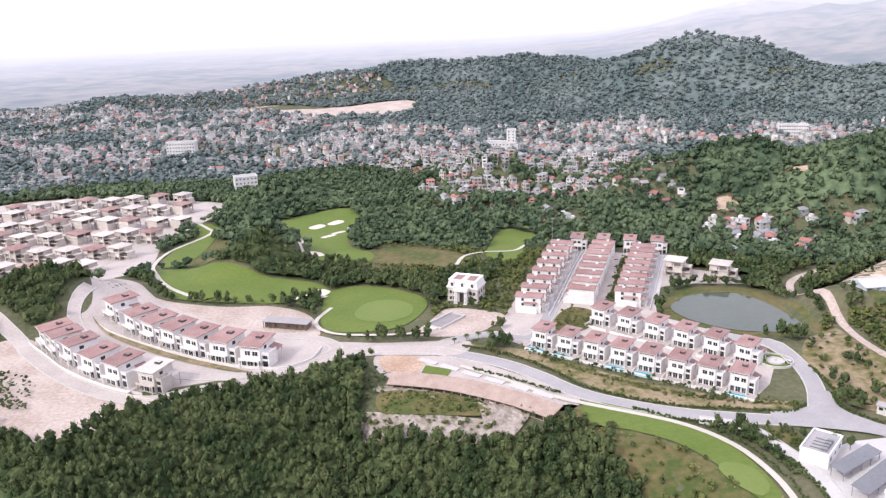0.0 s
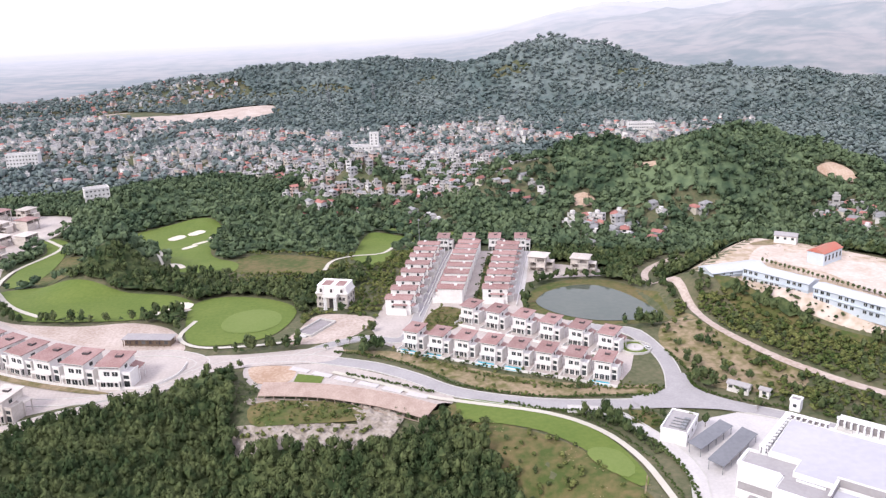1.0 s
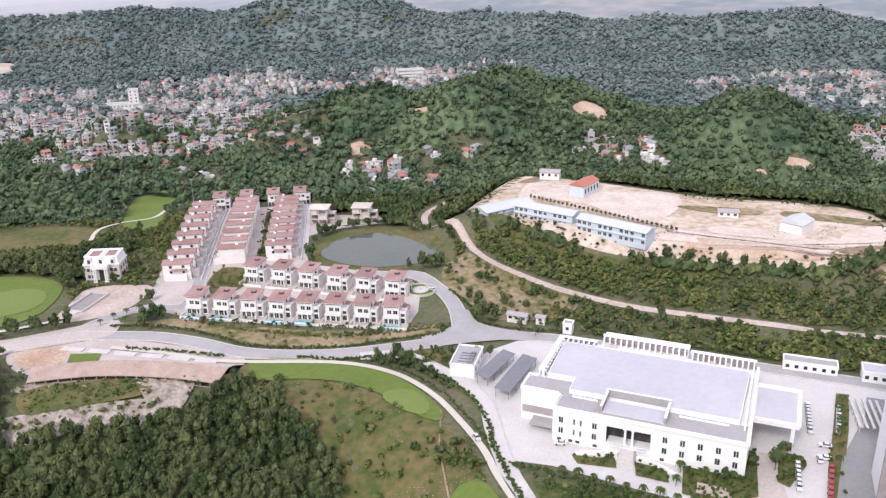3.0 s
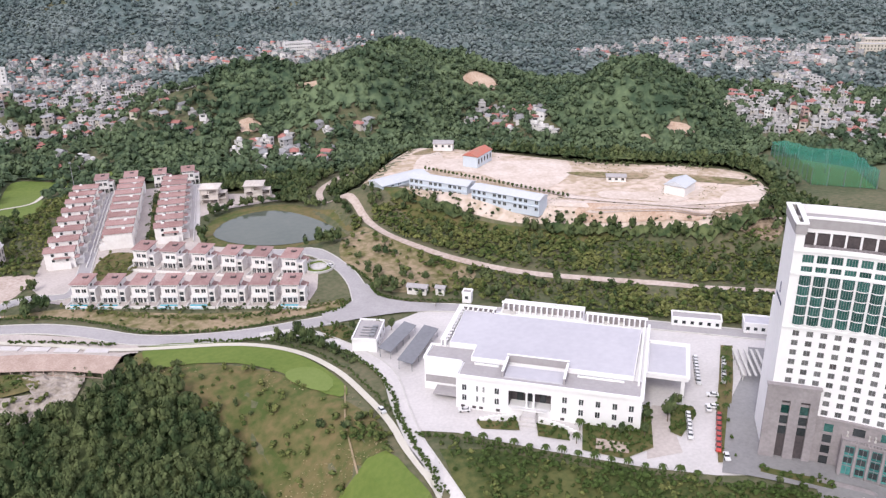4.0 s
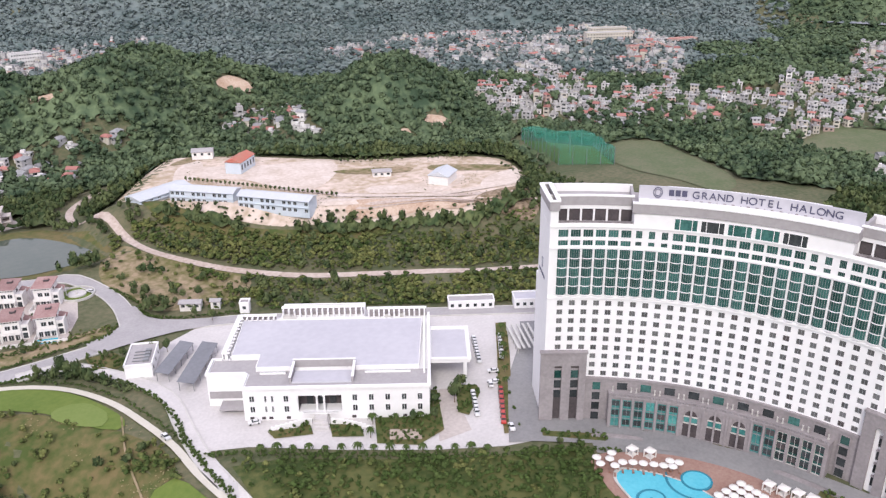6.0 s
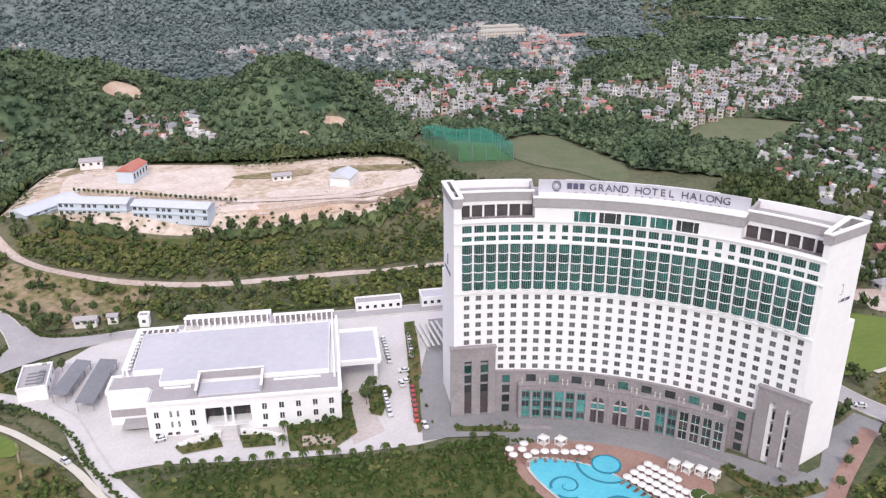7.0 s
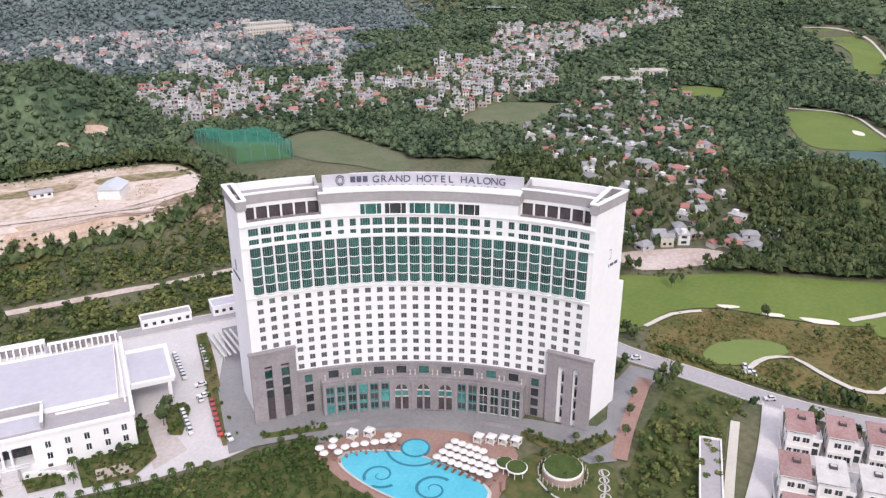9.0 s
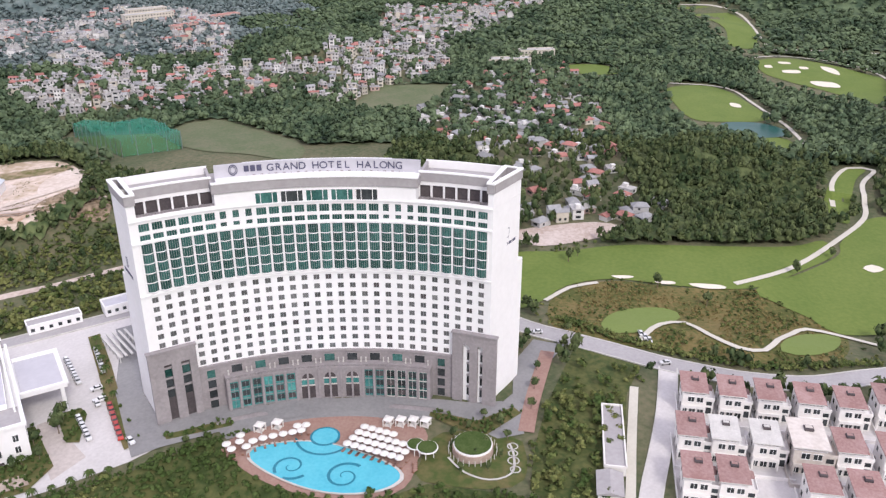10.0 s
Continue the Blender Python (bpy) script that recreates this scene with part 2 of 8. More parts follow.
def thing(name, x, y, z=0.0, turn=0.0, label="", category="", group="", kind=""):
    ob = new(name)
    ob.matrix_basis = pose(x, y, z, 0, 0, turn)
    return tagged(ob, label, category, group, kind)


def setting(name, solid, material, label="", category="", kind="structure"):
    return tagged(part(name, solid, material), label, category, "", kind)


# ---- lie of the land ----
HUB = (12.0, -65.0)
BROW = [(-330, 120), (-178, 232), (-146, 222), (-107, 262), (-57, 278), (-38, 292), (-20, 272), (-10, 264), (30, 244), (56, 230), (72, 224), (100, 215), (118, 180), (118, 150), (118, 112), (133, 126), (160, 98), (191, 63), (205, 52), (197, 22), (193, 0), (198, -22), (203, -50), (205, -95), (190, -170), (100, -220)]
BROW_AZ = [math.degrees(math.atan2(x - HUB[0], y - HUB[1])) for x, y in BROW]
BROW_R = [math.hypot(x - HUB[0], y - HUB[1]) for x, y in BROW]
# x, y, half length, half width, turn, height
HILLS = []
HILLS.append((262, 615, 110, 70, -20, 50))
HILLS.append((73, 727, 60, 34, 0, 27))
HILLS.append((5, 545, 66, 30, 0, 13))
HILLS.append((-112, 474, 36, 24, 60, 26))
HILLS.append((-222, 385, 46, 36, 30, 22))
HILLS.append((-120, 692, 44, 24, 0, 15))
HILLS.append((6, 640, 80, 22, 0, 10))
HILLS.append((352, 566, 62, 46, 30, 42))
HILLS.append((425, 640, 120, 60, -30, 52))
HILLS.append((500, 425, 78, 50, -40, 46))
HILLS.append((560, 455, 70, 45, -40, 36))
HILLS.append((830, 240, 86, 60, 60, 30))
HILLS.append((640, 350, 40, 26, 60, 22))
HILLS.append((590, -330, 110, 55, -60, 26))
HILLS.append((760, -470, 200, 80, -60, 34))
HILLS.append((535, -140, 52, 30, -35, 13))
HILLS.append((600, -60, 30, 22, 20, 8))
HILLS.append((90, 1640, 420, 150, 0, 62))
HILLS.append((455, 1420, 190, 130, 10, 92))
HILLS.append((700, 1250, 260, 120, -35, 50))
HILLS.append((1100, 1000, 260, 120, -40, 46))
HILLS.append((1150, 700, 200, 80, -50, 34))
HILLS.append((1500, 420, 260, 120, -60, 50))
HILLS.append((1700, -100, 300, 160, 80, 60))
HILLS.append((1300, -350, 300, 120, 70, 50))


def smooth(v):
    v = np.clip(v, 0, 1)
    return v * v * (3 - 2 * v)


def plateau(x, y, cx, cy, turn, hl, hw, edge):
    c, s = math.cos(radians(turn)), math.sin(radians(turn))
    u, v = (x - cx) * c + (y - cy) * s, -(x - cx) * s + (y - cy) * c
    d = np.hypot(np.maximum(np.abs(u) - hl, 0), np.maximum(np.abs(v) - hw, 0))
    return 1 - smooth(d / edge)


def wobble(x, y, size, seed):
    """A cheap smooth noise over the plan, from -1 to 1."""
    a, b = x / size + seed * 1.7, y / size - seed * 2.3
    return (np.sin(a + 1.3 * np.sin(b * 0.7 + seed)) * np.cos(b * 1.1 + 0.8 * np.sin(a * 0.6)) + 0.5 * np.sin(2.1 * a + b * 1.7 + seed) * np.cos(1.9 * b - a)) / 1.5


def land(x, y):
    x, y = np.asarray(x, float), np.asarray(y, float)
    dx, dy = x - HUB[0], y - HUB[1]
    r, az = np.hypot(dx, dy), np.degrees(np.arctan2(dx, dy))
    z = -26 * smooth((np.interp(az, BROW_AZ, BROW_R) - r) / 85)
    z = z - 11 * smooth((r - 500) / 160) - 4 * smooth((az - 95) / 15) * smooth((r - 290) / 40)
    z = z - 3 * smooth((-y + 40 + 0.0 * x) / 30) * smooth((x - 305) / 30) * (r < 500)
    z = z + 13 * plateau(x, y, 331, 295, -48.7, 108, 50, 30)
    z = z + 3.5 * plateau(x, y, 245, 265, -48.7, 95, 25, 22) * smooth((x + y - 440) / 60) * (1 - plateau(x, y, 165, 348, 0, 27, 32, 16))
    for cx, cy, hl, hw, turn, h in HILLS:
        c, s = math.cos(radians(turn)), math.sin(radians(turn))
        u, v = ((x - cx) * c + (y - cy) * s) / hl, (-(x - cx) * s + (y - cy) * c) / hw
        g = np.exp(-1.1 * (u * u + v * v))
        z = z + h * np.maximum(g - 0.05, 0) * (1 + 0.18 * wobble(x, y, max(18, hw * 0.3), cx))
    far = smooth((r - 560) / 500)
    calm = 1 - smooth((r - 1650) / 400)
    z = z + calm * (far * 7 * wobble(x, y, 90, 3.0) + smooth((r - 820) / 260) * 11 * wobble(x, y, 150, 7.0)) - 12 * (1 - calm)
    return z


def height(x, y):
    return float(land(x, y))


def curve_through(points, closed=False, step=4.0):
    """A smooth line through points, as an array."""
    p = np.array(points, float)
    n, out = len(p), []
    for i in range(n if closed else n - 1):
        a, b, c, d = (p[(i + k) % n] if closed else p[min(max(i + k, 0), n - 1)] for k in (-1, 0, 1, 2))
        m = max(2, int(np.linalg.norm(c - b) / step))
        for t in np.arange(m) / m:
            out.append(0.5 * (2 * b + (c - a) * t + (2 * a - 5 * b + 4 * c - d) * t * t + (3 * b - a - 3 * c + d) * t**3))
    if not closed:
        out.append(p[-1])
    return np.array(out)


def inside(poly, x, y):
    poly = np.asarray(poly, float)
    hit = np.zeros(np.shape(x), bool)
    for (x0, y0), (x1, y1) in zip(poly, np.roll(poly, -1, 0)):
        if y0 != y1:
            hit ^= ((y0 > y) != (y1 > y)) & (x < (x1 - x0) * (y - y0) / (y1 - y0) + x0)
    return hit


CLEAR, LINES = [], []  # where no plants grow: outlines, and (line, half width)


def sheet(name, outline, material, off=0.15, step=5.0, curved=True, clear=True, level=None, label="", category="", rugged=0.0):
    """A patch that follows the land inside an outline."""

    edge = curve_through(outline, True, step) if curved else np.concatenate([np.linspace(a, b, max(2, int(np.linalg.norm(b - a) / step)), endpoint=False) for a, b in zip(np.array(outline, float), np.roll(np.array(outline, float), -1, 0))])
    if clear:
        CLEAR.append(edge)
    lo, hi = edge.min(0), edge.max(0)
    gx, gy = np.meshgrid(np.arange(lo[0] + step / 2, hi[0], step), np.arange(lo[1] + step / 2, hi[1], step))
    gx, gy = gx.ravel(), gy.ravel()
    keep = inside(edge, gx, gy)
    pts = [Vector(p) for p in edge.tolist()] + [Vector(p) for p in zip(gx[keep].tolist(), gy[keep].tolist())]
    n = len(edge)
    v, _, faces, *_ = delaunay_2d_cdt(pts, [(i, (i + 1) % n) for i in range(n)], [], 1, 1e-4)
    xy = np.array([tuple(p) for p in v])
    z = np.full(len(xy), level) if level is not None else land(xy[:, 0], xy[:, 1])
    if rugged:
        z = z + rugged * np.random.default_rng(len(xy)).uniform(-1, 1, len(xy)) * (np.arange(len(xy)) >= n)
    s = Solid().add(np.c_[xy, z + off].tolist(), [tuple(q) for q in faces])
    ob = setting(name, s, material, label, category)
    for q in ob.data.polygons:
        if q.normal.z < 0:
            q.flip()
    return ob


def ribbon(name, points, width, material, off=0.25, kerb=True, step=5.0, label="", category="", clear=True, across=3, close=False):
    """A road or path that follows the land, with raised kerbs as a child."""
    line = curve_through(points, close, step)
    if clear:
        LINES.append((line, width / 2 + 1.2))
    way = np.gradient(line, axis=0)
    if close:
        way = np.roll(line, -1, 0) - np.roll(line, 1, 0)
    way /= np.linalg.norm(way, axis=1)[:, None] + 1e-9
    side = np.c_[-way[:, 1], way[:, 0]]
    rows = [line + side * w for w in np.linspace(-width / 2, width / 2, across)]
    n, v, f = len(line), [], []
    for row in rows:
        v += np.c_[row, land(row[:, 0], row[:, 1]) + off].tolist()
    m = n if close else n - 1
    for k in range(across - 1):
        f += [(k * n + i, k * n + (i + 1) % n, (k + 1) * n + (i + 1) % n, (k + 1) * n + i) for i in range(m)]
    ob = setting(name, Solid().add(v, [q[::-1] for q in f]), material, label, category)
    if kerb:
        for sign in (-1, 1):
            s = Solid()
            cut = []
            for w, h in ((width / 2 - 0.02, -0.1), (width / 2 - 0.02, 0.16), (width / 2 + 0.45, 0.16), (width / 2 + 0.45, -0.3)):
                row = line + side * w * sign
                cut += np.c_[row, land(row[:, 0], row[:, 1]) + off + h].tolist()
            s.add(cut, [(k * n + i, k * n + (i + 1) % n, (k + 1) * n + (i + 1) % n, (k + 1) * n + i) for k in range(3) for i in range(m)])
            part("kerb", s, M_KERB, ob)
    return ob


def tone(ob, material):
    ob.data.materials[0] = material
    return ob

# ---- ground: one sheet to the horizon ----
def spaced(lo, hi, cell, reach):
    core = list(np.arange(lo, hi + 0.1, cell))
    out, d = [], cell
    x = core[-1]
    while x < reach:
        d *= 1.13
        x += d
        out.append(x)
    back, d, x = [], cell, core[0]
    while x > -reach:
        d *= 1.13
        x -= d
        back.append(x)
    return np.array(back[::-1] + core + out)


gx, gy = spaced(-420, 860, 6.0, 6000), spaced(-330, 900, 6.0, 6000)
X, Y = np.meshgrid(gx, gy)
ground = Solid()
nx, ny = len(gx), len(gy)
ground.v = np.c_[X.ravel(), Y.ravel(), land(X, Y).ravel()].tolist()
ii, jj = np.meshgrid(np.arange(nx - 1), np.arange(ny - 1))
q = (jj * nx + ii).ravel()
ground.f = np.c_[q, q + 1, q + nx + 1, q + nx].tolist()
setting("ground", ground.mesh("ground", M_GROUND, True), M_GROUND, "green and brown scrub ground over low hills", "ground")

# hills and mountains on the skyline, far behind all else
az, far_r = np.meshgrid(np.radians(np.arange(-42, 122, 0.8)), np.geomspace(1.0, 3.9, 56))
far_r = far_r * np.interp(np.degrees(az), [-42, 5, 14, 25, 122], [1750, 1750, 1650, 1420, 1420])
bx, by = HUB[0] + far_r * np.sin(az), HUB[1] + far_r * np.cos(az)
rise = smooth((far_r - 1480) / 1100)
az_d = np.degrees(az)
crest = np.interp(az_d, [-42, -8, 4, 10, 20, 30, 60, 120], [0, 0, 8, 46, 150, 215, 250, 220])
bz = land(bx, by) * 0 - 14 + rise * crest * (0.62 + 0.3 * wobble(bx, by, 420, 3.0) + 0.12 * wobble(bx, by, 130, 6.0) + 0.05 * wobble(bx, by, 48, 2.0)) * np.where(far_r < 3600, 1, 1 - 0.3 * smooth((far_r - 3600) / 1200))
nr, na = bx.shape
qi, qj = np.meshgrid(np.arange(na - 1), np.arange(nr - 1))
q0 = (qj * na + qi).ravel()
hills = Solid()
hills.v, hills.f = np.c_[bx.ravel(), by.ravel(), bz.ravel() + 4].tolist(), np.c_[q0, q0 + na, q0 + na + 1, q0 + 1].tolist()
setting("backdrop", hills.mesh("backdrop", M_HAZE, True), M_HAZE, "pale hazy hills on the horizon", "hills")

# ---- bare and paved areas ----
sheet("bare_ground", [(-330, 1442), (-162, 1410), (-33, 1383), (-58, 1262), (-182, 1248), (-298, 1320)], M_EARTH, 1.0, 20, True, True, None, "wide pale sandy building land beyond the town", "earth")
sheet("bare_ground", [(-165, 398), (-140, 388), (-113, 380), (-85, 378), (-63, 362), (-54, 332), (-78, 334), (-106, 346), (-129, 360), (-160, 384)], M_EARTH, 0.11, 5, True, True, None, "bare pale earth behind the villas", "earth")
sheet("bare_ground", [(-222, 332), (-203, 336), (-192, 318), (-174, 297), (-147, 276), (-119, 266), (-95, 276), (-110, 262), (-129, 249), (-133, 236), (-143, 227), (-156, 230), (-178, 246), (-215, 270), (-260, 300)], M_EARTH, 0.12, 5, True, True, None, "bare pinkish earth beside the building site", "earth")
sheet("building_site", [(-198, 350), (-186, 372), (-205, 420), (-205, 445), (-180, 425), (-158, 395), (-124, 362), (-98, 345), (-70, 336), (-44, 325), (-50, 300), (-90, 284), (-140, 273), (-175, 298), (-200, 325)], M_DUST, 0.1, 5, True, True, None, "dusty building ground round the villas", "earth")
sheet("site_field", [(-420, 690), (-330, 720), (-200, 695), (-188, 640), (-205, 560), (-192, 480), (-215, 440), (-262, 440), (-330, 480), (-430, 560)], M_DUST, 0.1, 10, True, True, None, "wide dusty building site with raw houses", "earth")
sheet("school_yard", [(224, 354), (233, 326), (249, 292), (266, 264), (287, 243), (305, 222), (332, 199), (358, 190), (380, 194), (406, 207), (422, 240), (404, 270), (365, 306), (337, 352), (308, 412), (280, 404), (242, 372)], M_YARD, 0.15, 6, True, True, None, "sandy levelled yard on the school plateau", "earth")
CLEAR_YARD = CLEAR[-1]
sheet("clay_cut", [(292, 240), (312, 220), (338, 200), (346, 204), (330, 222), (304, 246)], M_CLAY, 0.5, 5, True, True, None, "reddish clay cutting at the plateau edge", "earth")
sheet("school_court", [(317, 345), (350, 324), (340, 300), (308, 284), (296, 300), (292, 330), (278, 352), (290, 372)], M_COURT, 0.3, 5, True, False, None, "pale sandy sports court before the school", "earth")
for outline in ([(229, 340), (227, 304), (241, 271), (263, 243), (290, 222), (306, 218), (284, 240), (256, 274), (240, 306), (236, 336)],):
    sheet("yard_grass", outline, M_ROUGH, 0.42, 4, True, False, None, "dry yellow-green grass on the sandy yard", "grass")
CLEAR.append([(146, 240), (168, 246), (172, 290), (158, 312), (146, 300), (150, 262)])
CLEAR.append([(214 + (x - 214) * 1.14, 8 + (y - 8) * 1.1) for x, y in ((210, 41), (226, 22), (232, -8), (221, -22), (206, -20.5), (196.8, -4), (196.2, 12), (205, 35))])
CLEAR.append([(-60, 372), (-43, 372), (4, 366), (8, 326), (-25, 324), (-46, 328)])
sheet("rock_cut", [(346, 198), (363, 204), (386, 194), (380, 178), (358, 168), (350, 182)], M_DARKROCK, 0.6, 3, True, False, None, "dark rough rock cutting below the plateau", "earth", 0.9)
sheet("pond_bank", [(129, 344), (131, 364), (146, 383), (168, 388), (190, 378), (199, 354), (202, 325), (192, 311), (168, 314), (146, 324)], M_ROUGH, 0.12, 5, True, True, None, "muddy brown bank round the pond", "earth")
sheet("water", [(137, 362), (148, 373), (167, 378), (181, 370), (190, 349), (193, 325), (181, 318), (158, 322), (141, 336), (134, 352)], M_WATER, 0.4, 5, True, True, 0.0, "still dark green pond reflecting the sky", "pond")
sheet("garden_strip", [(102, 366), (108, 366), (133, 448), (128, 452)], M_ROUGH, 0.3, 4, False, False, None, "overgrown green strip between villa rows", "garden")
sheet("garden_strip", [(66, 322), (84, 330), (94, 350), (82, 362), (70, 346)], M_ROUGH, 0.3, 4, True, False, None, "yellow-green garden between the villas", "garden")
sheet("villa_court", [(40, 340), (50, 372), (84, 468), (100, 476), (156, 458), (160, 440), (130, 372), (124, 345), (155, 318), (166, 290), (152, 262), (140, 248), (118, 262), (60, 300), (44, 318)], M_DUST, 0.1, 6, False, True, None, "pale paved lanes between the villas", "pavement")
sheet("site_court", [(134, 392), (142, 430), (160, 424), (188, 404), (190, 392), (176, 392), (152, 394)], M_DUST, 0.16, 5, True, True, None, "dusty yard round two unfinished houses", "earth")
sheet("clubhouse_court", [(-4, 330), (2, 345), (14, 366), (36, 360), (44, 352), (36, 338), (28, 330), (14, 326)], M_EARTH, 0.14, 5, True, True, None, "sandy forecourt of the grey villa", "earth")
sheet("forecourt", [(131, 150), (140, 178), (139, 196), (150, 206), (164, 212), (178, 214), (192, 206), (250, 150), (284, 114), (280, 104), (256, 92), (236, 78), (228, 66), (214, 54), (196, 66), (180, 82), (160, 106), (142, 130), (130, 140)], M_PAVE, 0.15, 6, False, True, None, "pale concrete forecourt round hall and hotel", "pavement")
sheet("hotel_drive", [(206, 60), (216, 76), (226, 88), (250, 100), (258, 92), (236, 78), (224, 66), (214, 50), (222, 38), (232, 20), (236, 0), (236, -18), (232, -36), (228, -44), (232, -52), (242, -50), (262, -52), (290, -62), (292, -50), (274, -44), (254, -46), (246, -42), (246, -22), (244, 0), (238, 20), (228, 46), (216, 58)], M_STONEPAVE, 0.35, 4, False, True, None, "grey paved drive along the hotel front", "pavement")
sheet("hotel_plaza", [(217, 47), (229, 40), (239, 25), (242, -3), (243, -22), (249, -43), (240, -44), (237, -30), (233, -14), (231, 2), (227, 16), (220, 29), (212, 41)], M_STONEPAVE, 0.24, 4, False, True, None, "grey paved plaza before the hotel podium", "pavement")
sheet("hotel_plaza", [(221, 72), (232, 44), (226, 36), (222, 43), (210, 61)], M_STONEPAVE, 0.4, 4, False, True, None, "grey paved apron beside the stone pylon", "pavement")
sheet("hotel_walk", [(198, 66), (204, 60), (218, 41), (229, 20), (232, 22), (219, 42), (208, 60), (211, 66), (236, 90), (230, 90)], M_STONEPAVE, 0.44, 4, False, True, None, "pale grey walk below the hotel plaza", "pavement")
sheet("pool_terrace", [(210, 41), (218, 34), (226, 22), (231, 6), (232, -8), (229, -20), (221, -22), (213, -21), (204, -21), (196.5, -17), (191.8, -4), (192.4, 12), (196.5, 25), (202, 34)], M_BRICK, 0.28, 4, True, True, None, "reddish paved terrace round the pool", "pavement")

sheet("car_park_drive", [(270, 113), (276, 107), (248, 88), (216, 60), (208, 66), (230, 84), (250, 98)], M_STONEPAVE, 0.24, 5, False, True, None, "grey asphalt drive beside the hotel", "pavement")
sheet("porch_drive", [(208, 105), (214, 99), (203, 90), (196, 80), (184, 84), (196, 96)], M_DUST, 0.24, 4, False, True, None, "grey paved drive under the porch", "pavement")
BEDS = [[(262, 120), (265.5, 117), (245, 100), (224, 84), (206, 67), (201, 70), (220, 87), (242, 104)], [(214, 102), (219, 96), (216, 92), (202, 86), (201, 90)], [(151, 132), (159, 126), (164, 126), (160, 119), (150, 127)], [(168, 120), (174, 111), (170, 105), (163, 113)], [(196, 100), (205, 108), (207, 105), (190, 87), (178, 88), (170, 99), (180, 110), (188, 101)], [(210.5, 61.5), (222.5, 44), (219, 42), (208, 59.5)], [(136, 226), (146, 221), (146, 211), (140, 209), (134, 216)], [(231, -30), (236, -20), (239, -20), (236, -36), (246, -47), (243, -50), (229, -40)]]
for bed in BEDS:
    sheet("flower_bed", bed, M_ROUGH, 0.42, 3, False, False, None, "planted bed with grass and low hedges", "bed")
sheet("court_floor", [(178, 101), (185, 93), (181, 89), (174, 97)], M_EARTH, 0.6, 3, False, False, None, "small sandy court before the hall", "court")

sheet("slope_grass", [(124, 92), (132, 126), (146, 116), (160, 98), (176, 80), (191, 64), (204, 52), (212, 43), (203, 36), (196, 24), (192.5, 8), (193, -6), (197, -18), (203, -26), (203, -54), (190, -74), (120, -60), (70, 30)], M_SLOPE, 0.14, 5, False, False, None, "dark green rough slope below the paving", "grass")
sheet("slope_grass", [(228, -56), (250, -58), (290, -66), (280, -90), (262, -85), (204, -82), (190, -76), (206, -56)], M_SLOPE, 0.2, 5, False, False, None, "dark overgrown green plot beside the hotel", "grass")
sheet("dry_ground", [(178, 240), (176, 262), (177, 288), (188, 306), (203, 316), (206, 296), (214, 262), (224, 238), (212, 226), (196, 228)], M_DRY, 0.14, 5, True, False, None, "dry yellow grass and bare earth beside the road bend", "grass")
DRY = [(176, 238), (176, 290), (190, 310), (206, 318), (208, 296), (216, 262), (228, 236), (212, 222), (192, 226)]

sheet("villa_bank", [(22, 316), (34, 312), (52, 305), (78, 283), (104, 264), (132, 250), (154, 245), (156, 238), (132, 241), (106, 246), (84, 256), (68, 274), (52, 292), (34, 306)], M_DRY, 0.14, 4, True, False, None, "dry grass bank between the road and the villas", "grass")

# ---- roads ----
ribbon("road", [(-192, 388), (-192, 362), (-172, 332), (-148, 309), (-118, 291), (-91, 286), (-71, 291), (-55, 299), (-43, 312), (-46, 322), (-60, 331), (-79, 334)], 6, M_DUST, 0.3, label="dusty concrete road round the villas", category="road")
ribbon("road", [(-260, 372), (-215, 340), (-199, 322), (-182, 304), (-162, 286), (-140, 271), (-120, 265), (-103, 272), (-79, 280), (-60, 290), (-42, 306), (-19, 312), (6, 309)], 7, M_DUST, 0.33, label="dusty pale road along the wood", category="road", across=5)
sheet("road_apron", [(-48, 322), (-20, 320), (10, 320), (24, 318), (20, 304), (4, 303), (-20, 305), (-46, 304)], M_DUST, 0.38, 4, True, True, None, "pale dusty road junction", "road")
sheet("paved_yard", [(-22, 306), (4, 304), (30, 291), (58, 266), (68, 252), (58, 243), (38, 259), (14, 273), (-16, 281)], M_DUST, 0.12, 4, True, True, None, "pale dusty ground beside the shelter", "pavement")
ribbon("road", [(4, 310), (16, 304), (37, 292), (53, 277), (67, 260), (84, 248), (106, 238), (130, 232), (150, 229), (162, 233)], 8, M_ROAD, 0.35, label="grey asphalt road with pale kerbs", category="road", across=5)
ribbon("road", [(-79, 333), (-98, 342), (-124, 360), (-158, 390), (-183, 422), (-215, 455), (-232, 475), (-232, 500), (-250, 560), (-290, 640)], 7, M_DUST, 0.3, False, label="sandy track into the building site", category="road")
ribbon("road", [(1, 311), (18, 322), (36, 327), (52, 320), (60, 330), (72, 366), (88, 410), (104, 460), (112, 478)], 6, M_ROAD, 0.32, label="narrow asphalt lane between villa rows", category="road")
ribbon("road", [(128, 372), (138, 402), (150, 440), (157, 458)], 6, M_PAVE, 0.3, label="pale lane behind the villa rows", category="road")
ribbon("road", [(158, 228), (163, 240), (169, 256), (172, 274), (171, 292), (166, 304), (155, 312), (142, 322)], 7, M_ROAD, 0.4, label="asphalt road curving up to the villas", category="road")
ribbon("road", [(150, 232), (162, 229), (178, 219), (192, 209), (202, 199), (226, 175), (252, 148), (268, 131), (290, 108), (316, 84)], 7, M_ROAD, 0.45, label="asphalt road behind the hall", category="road")
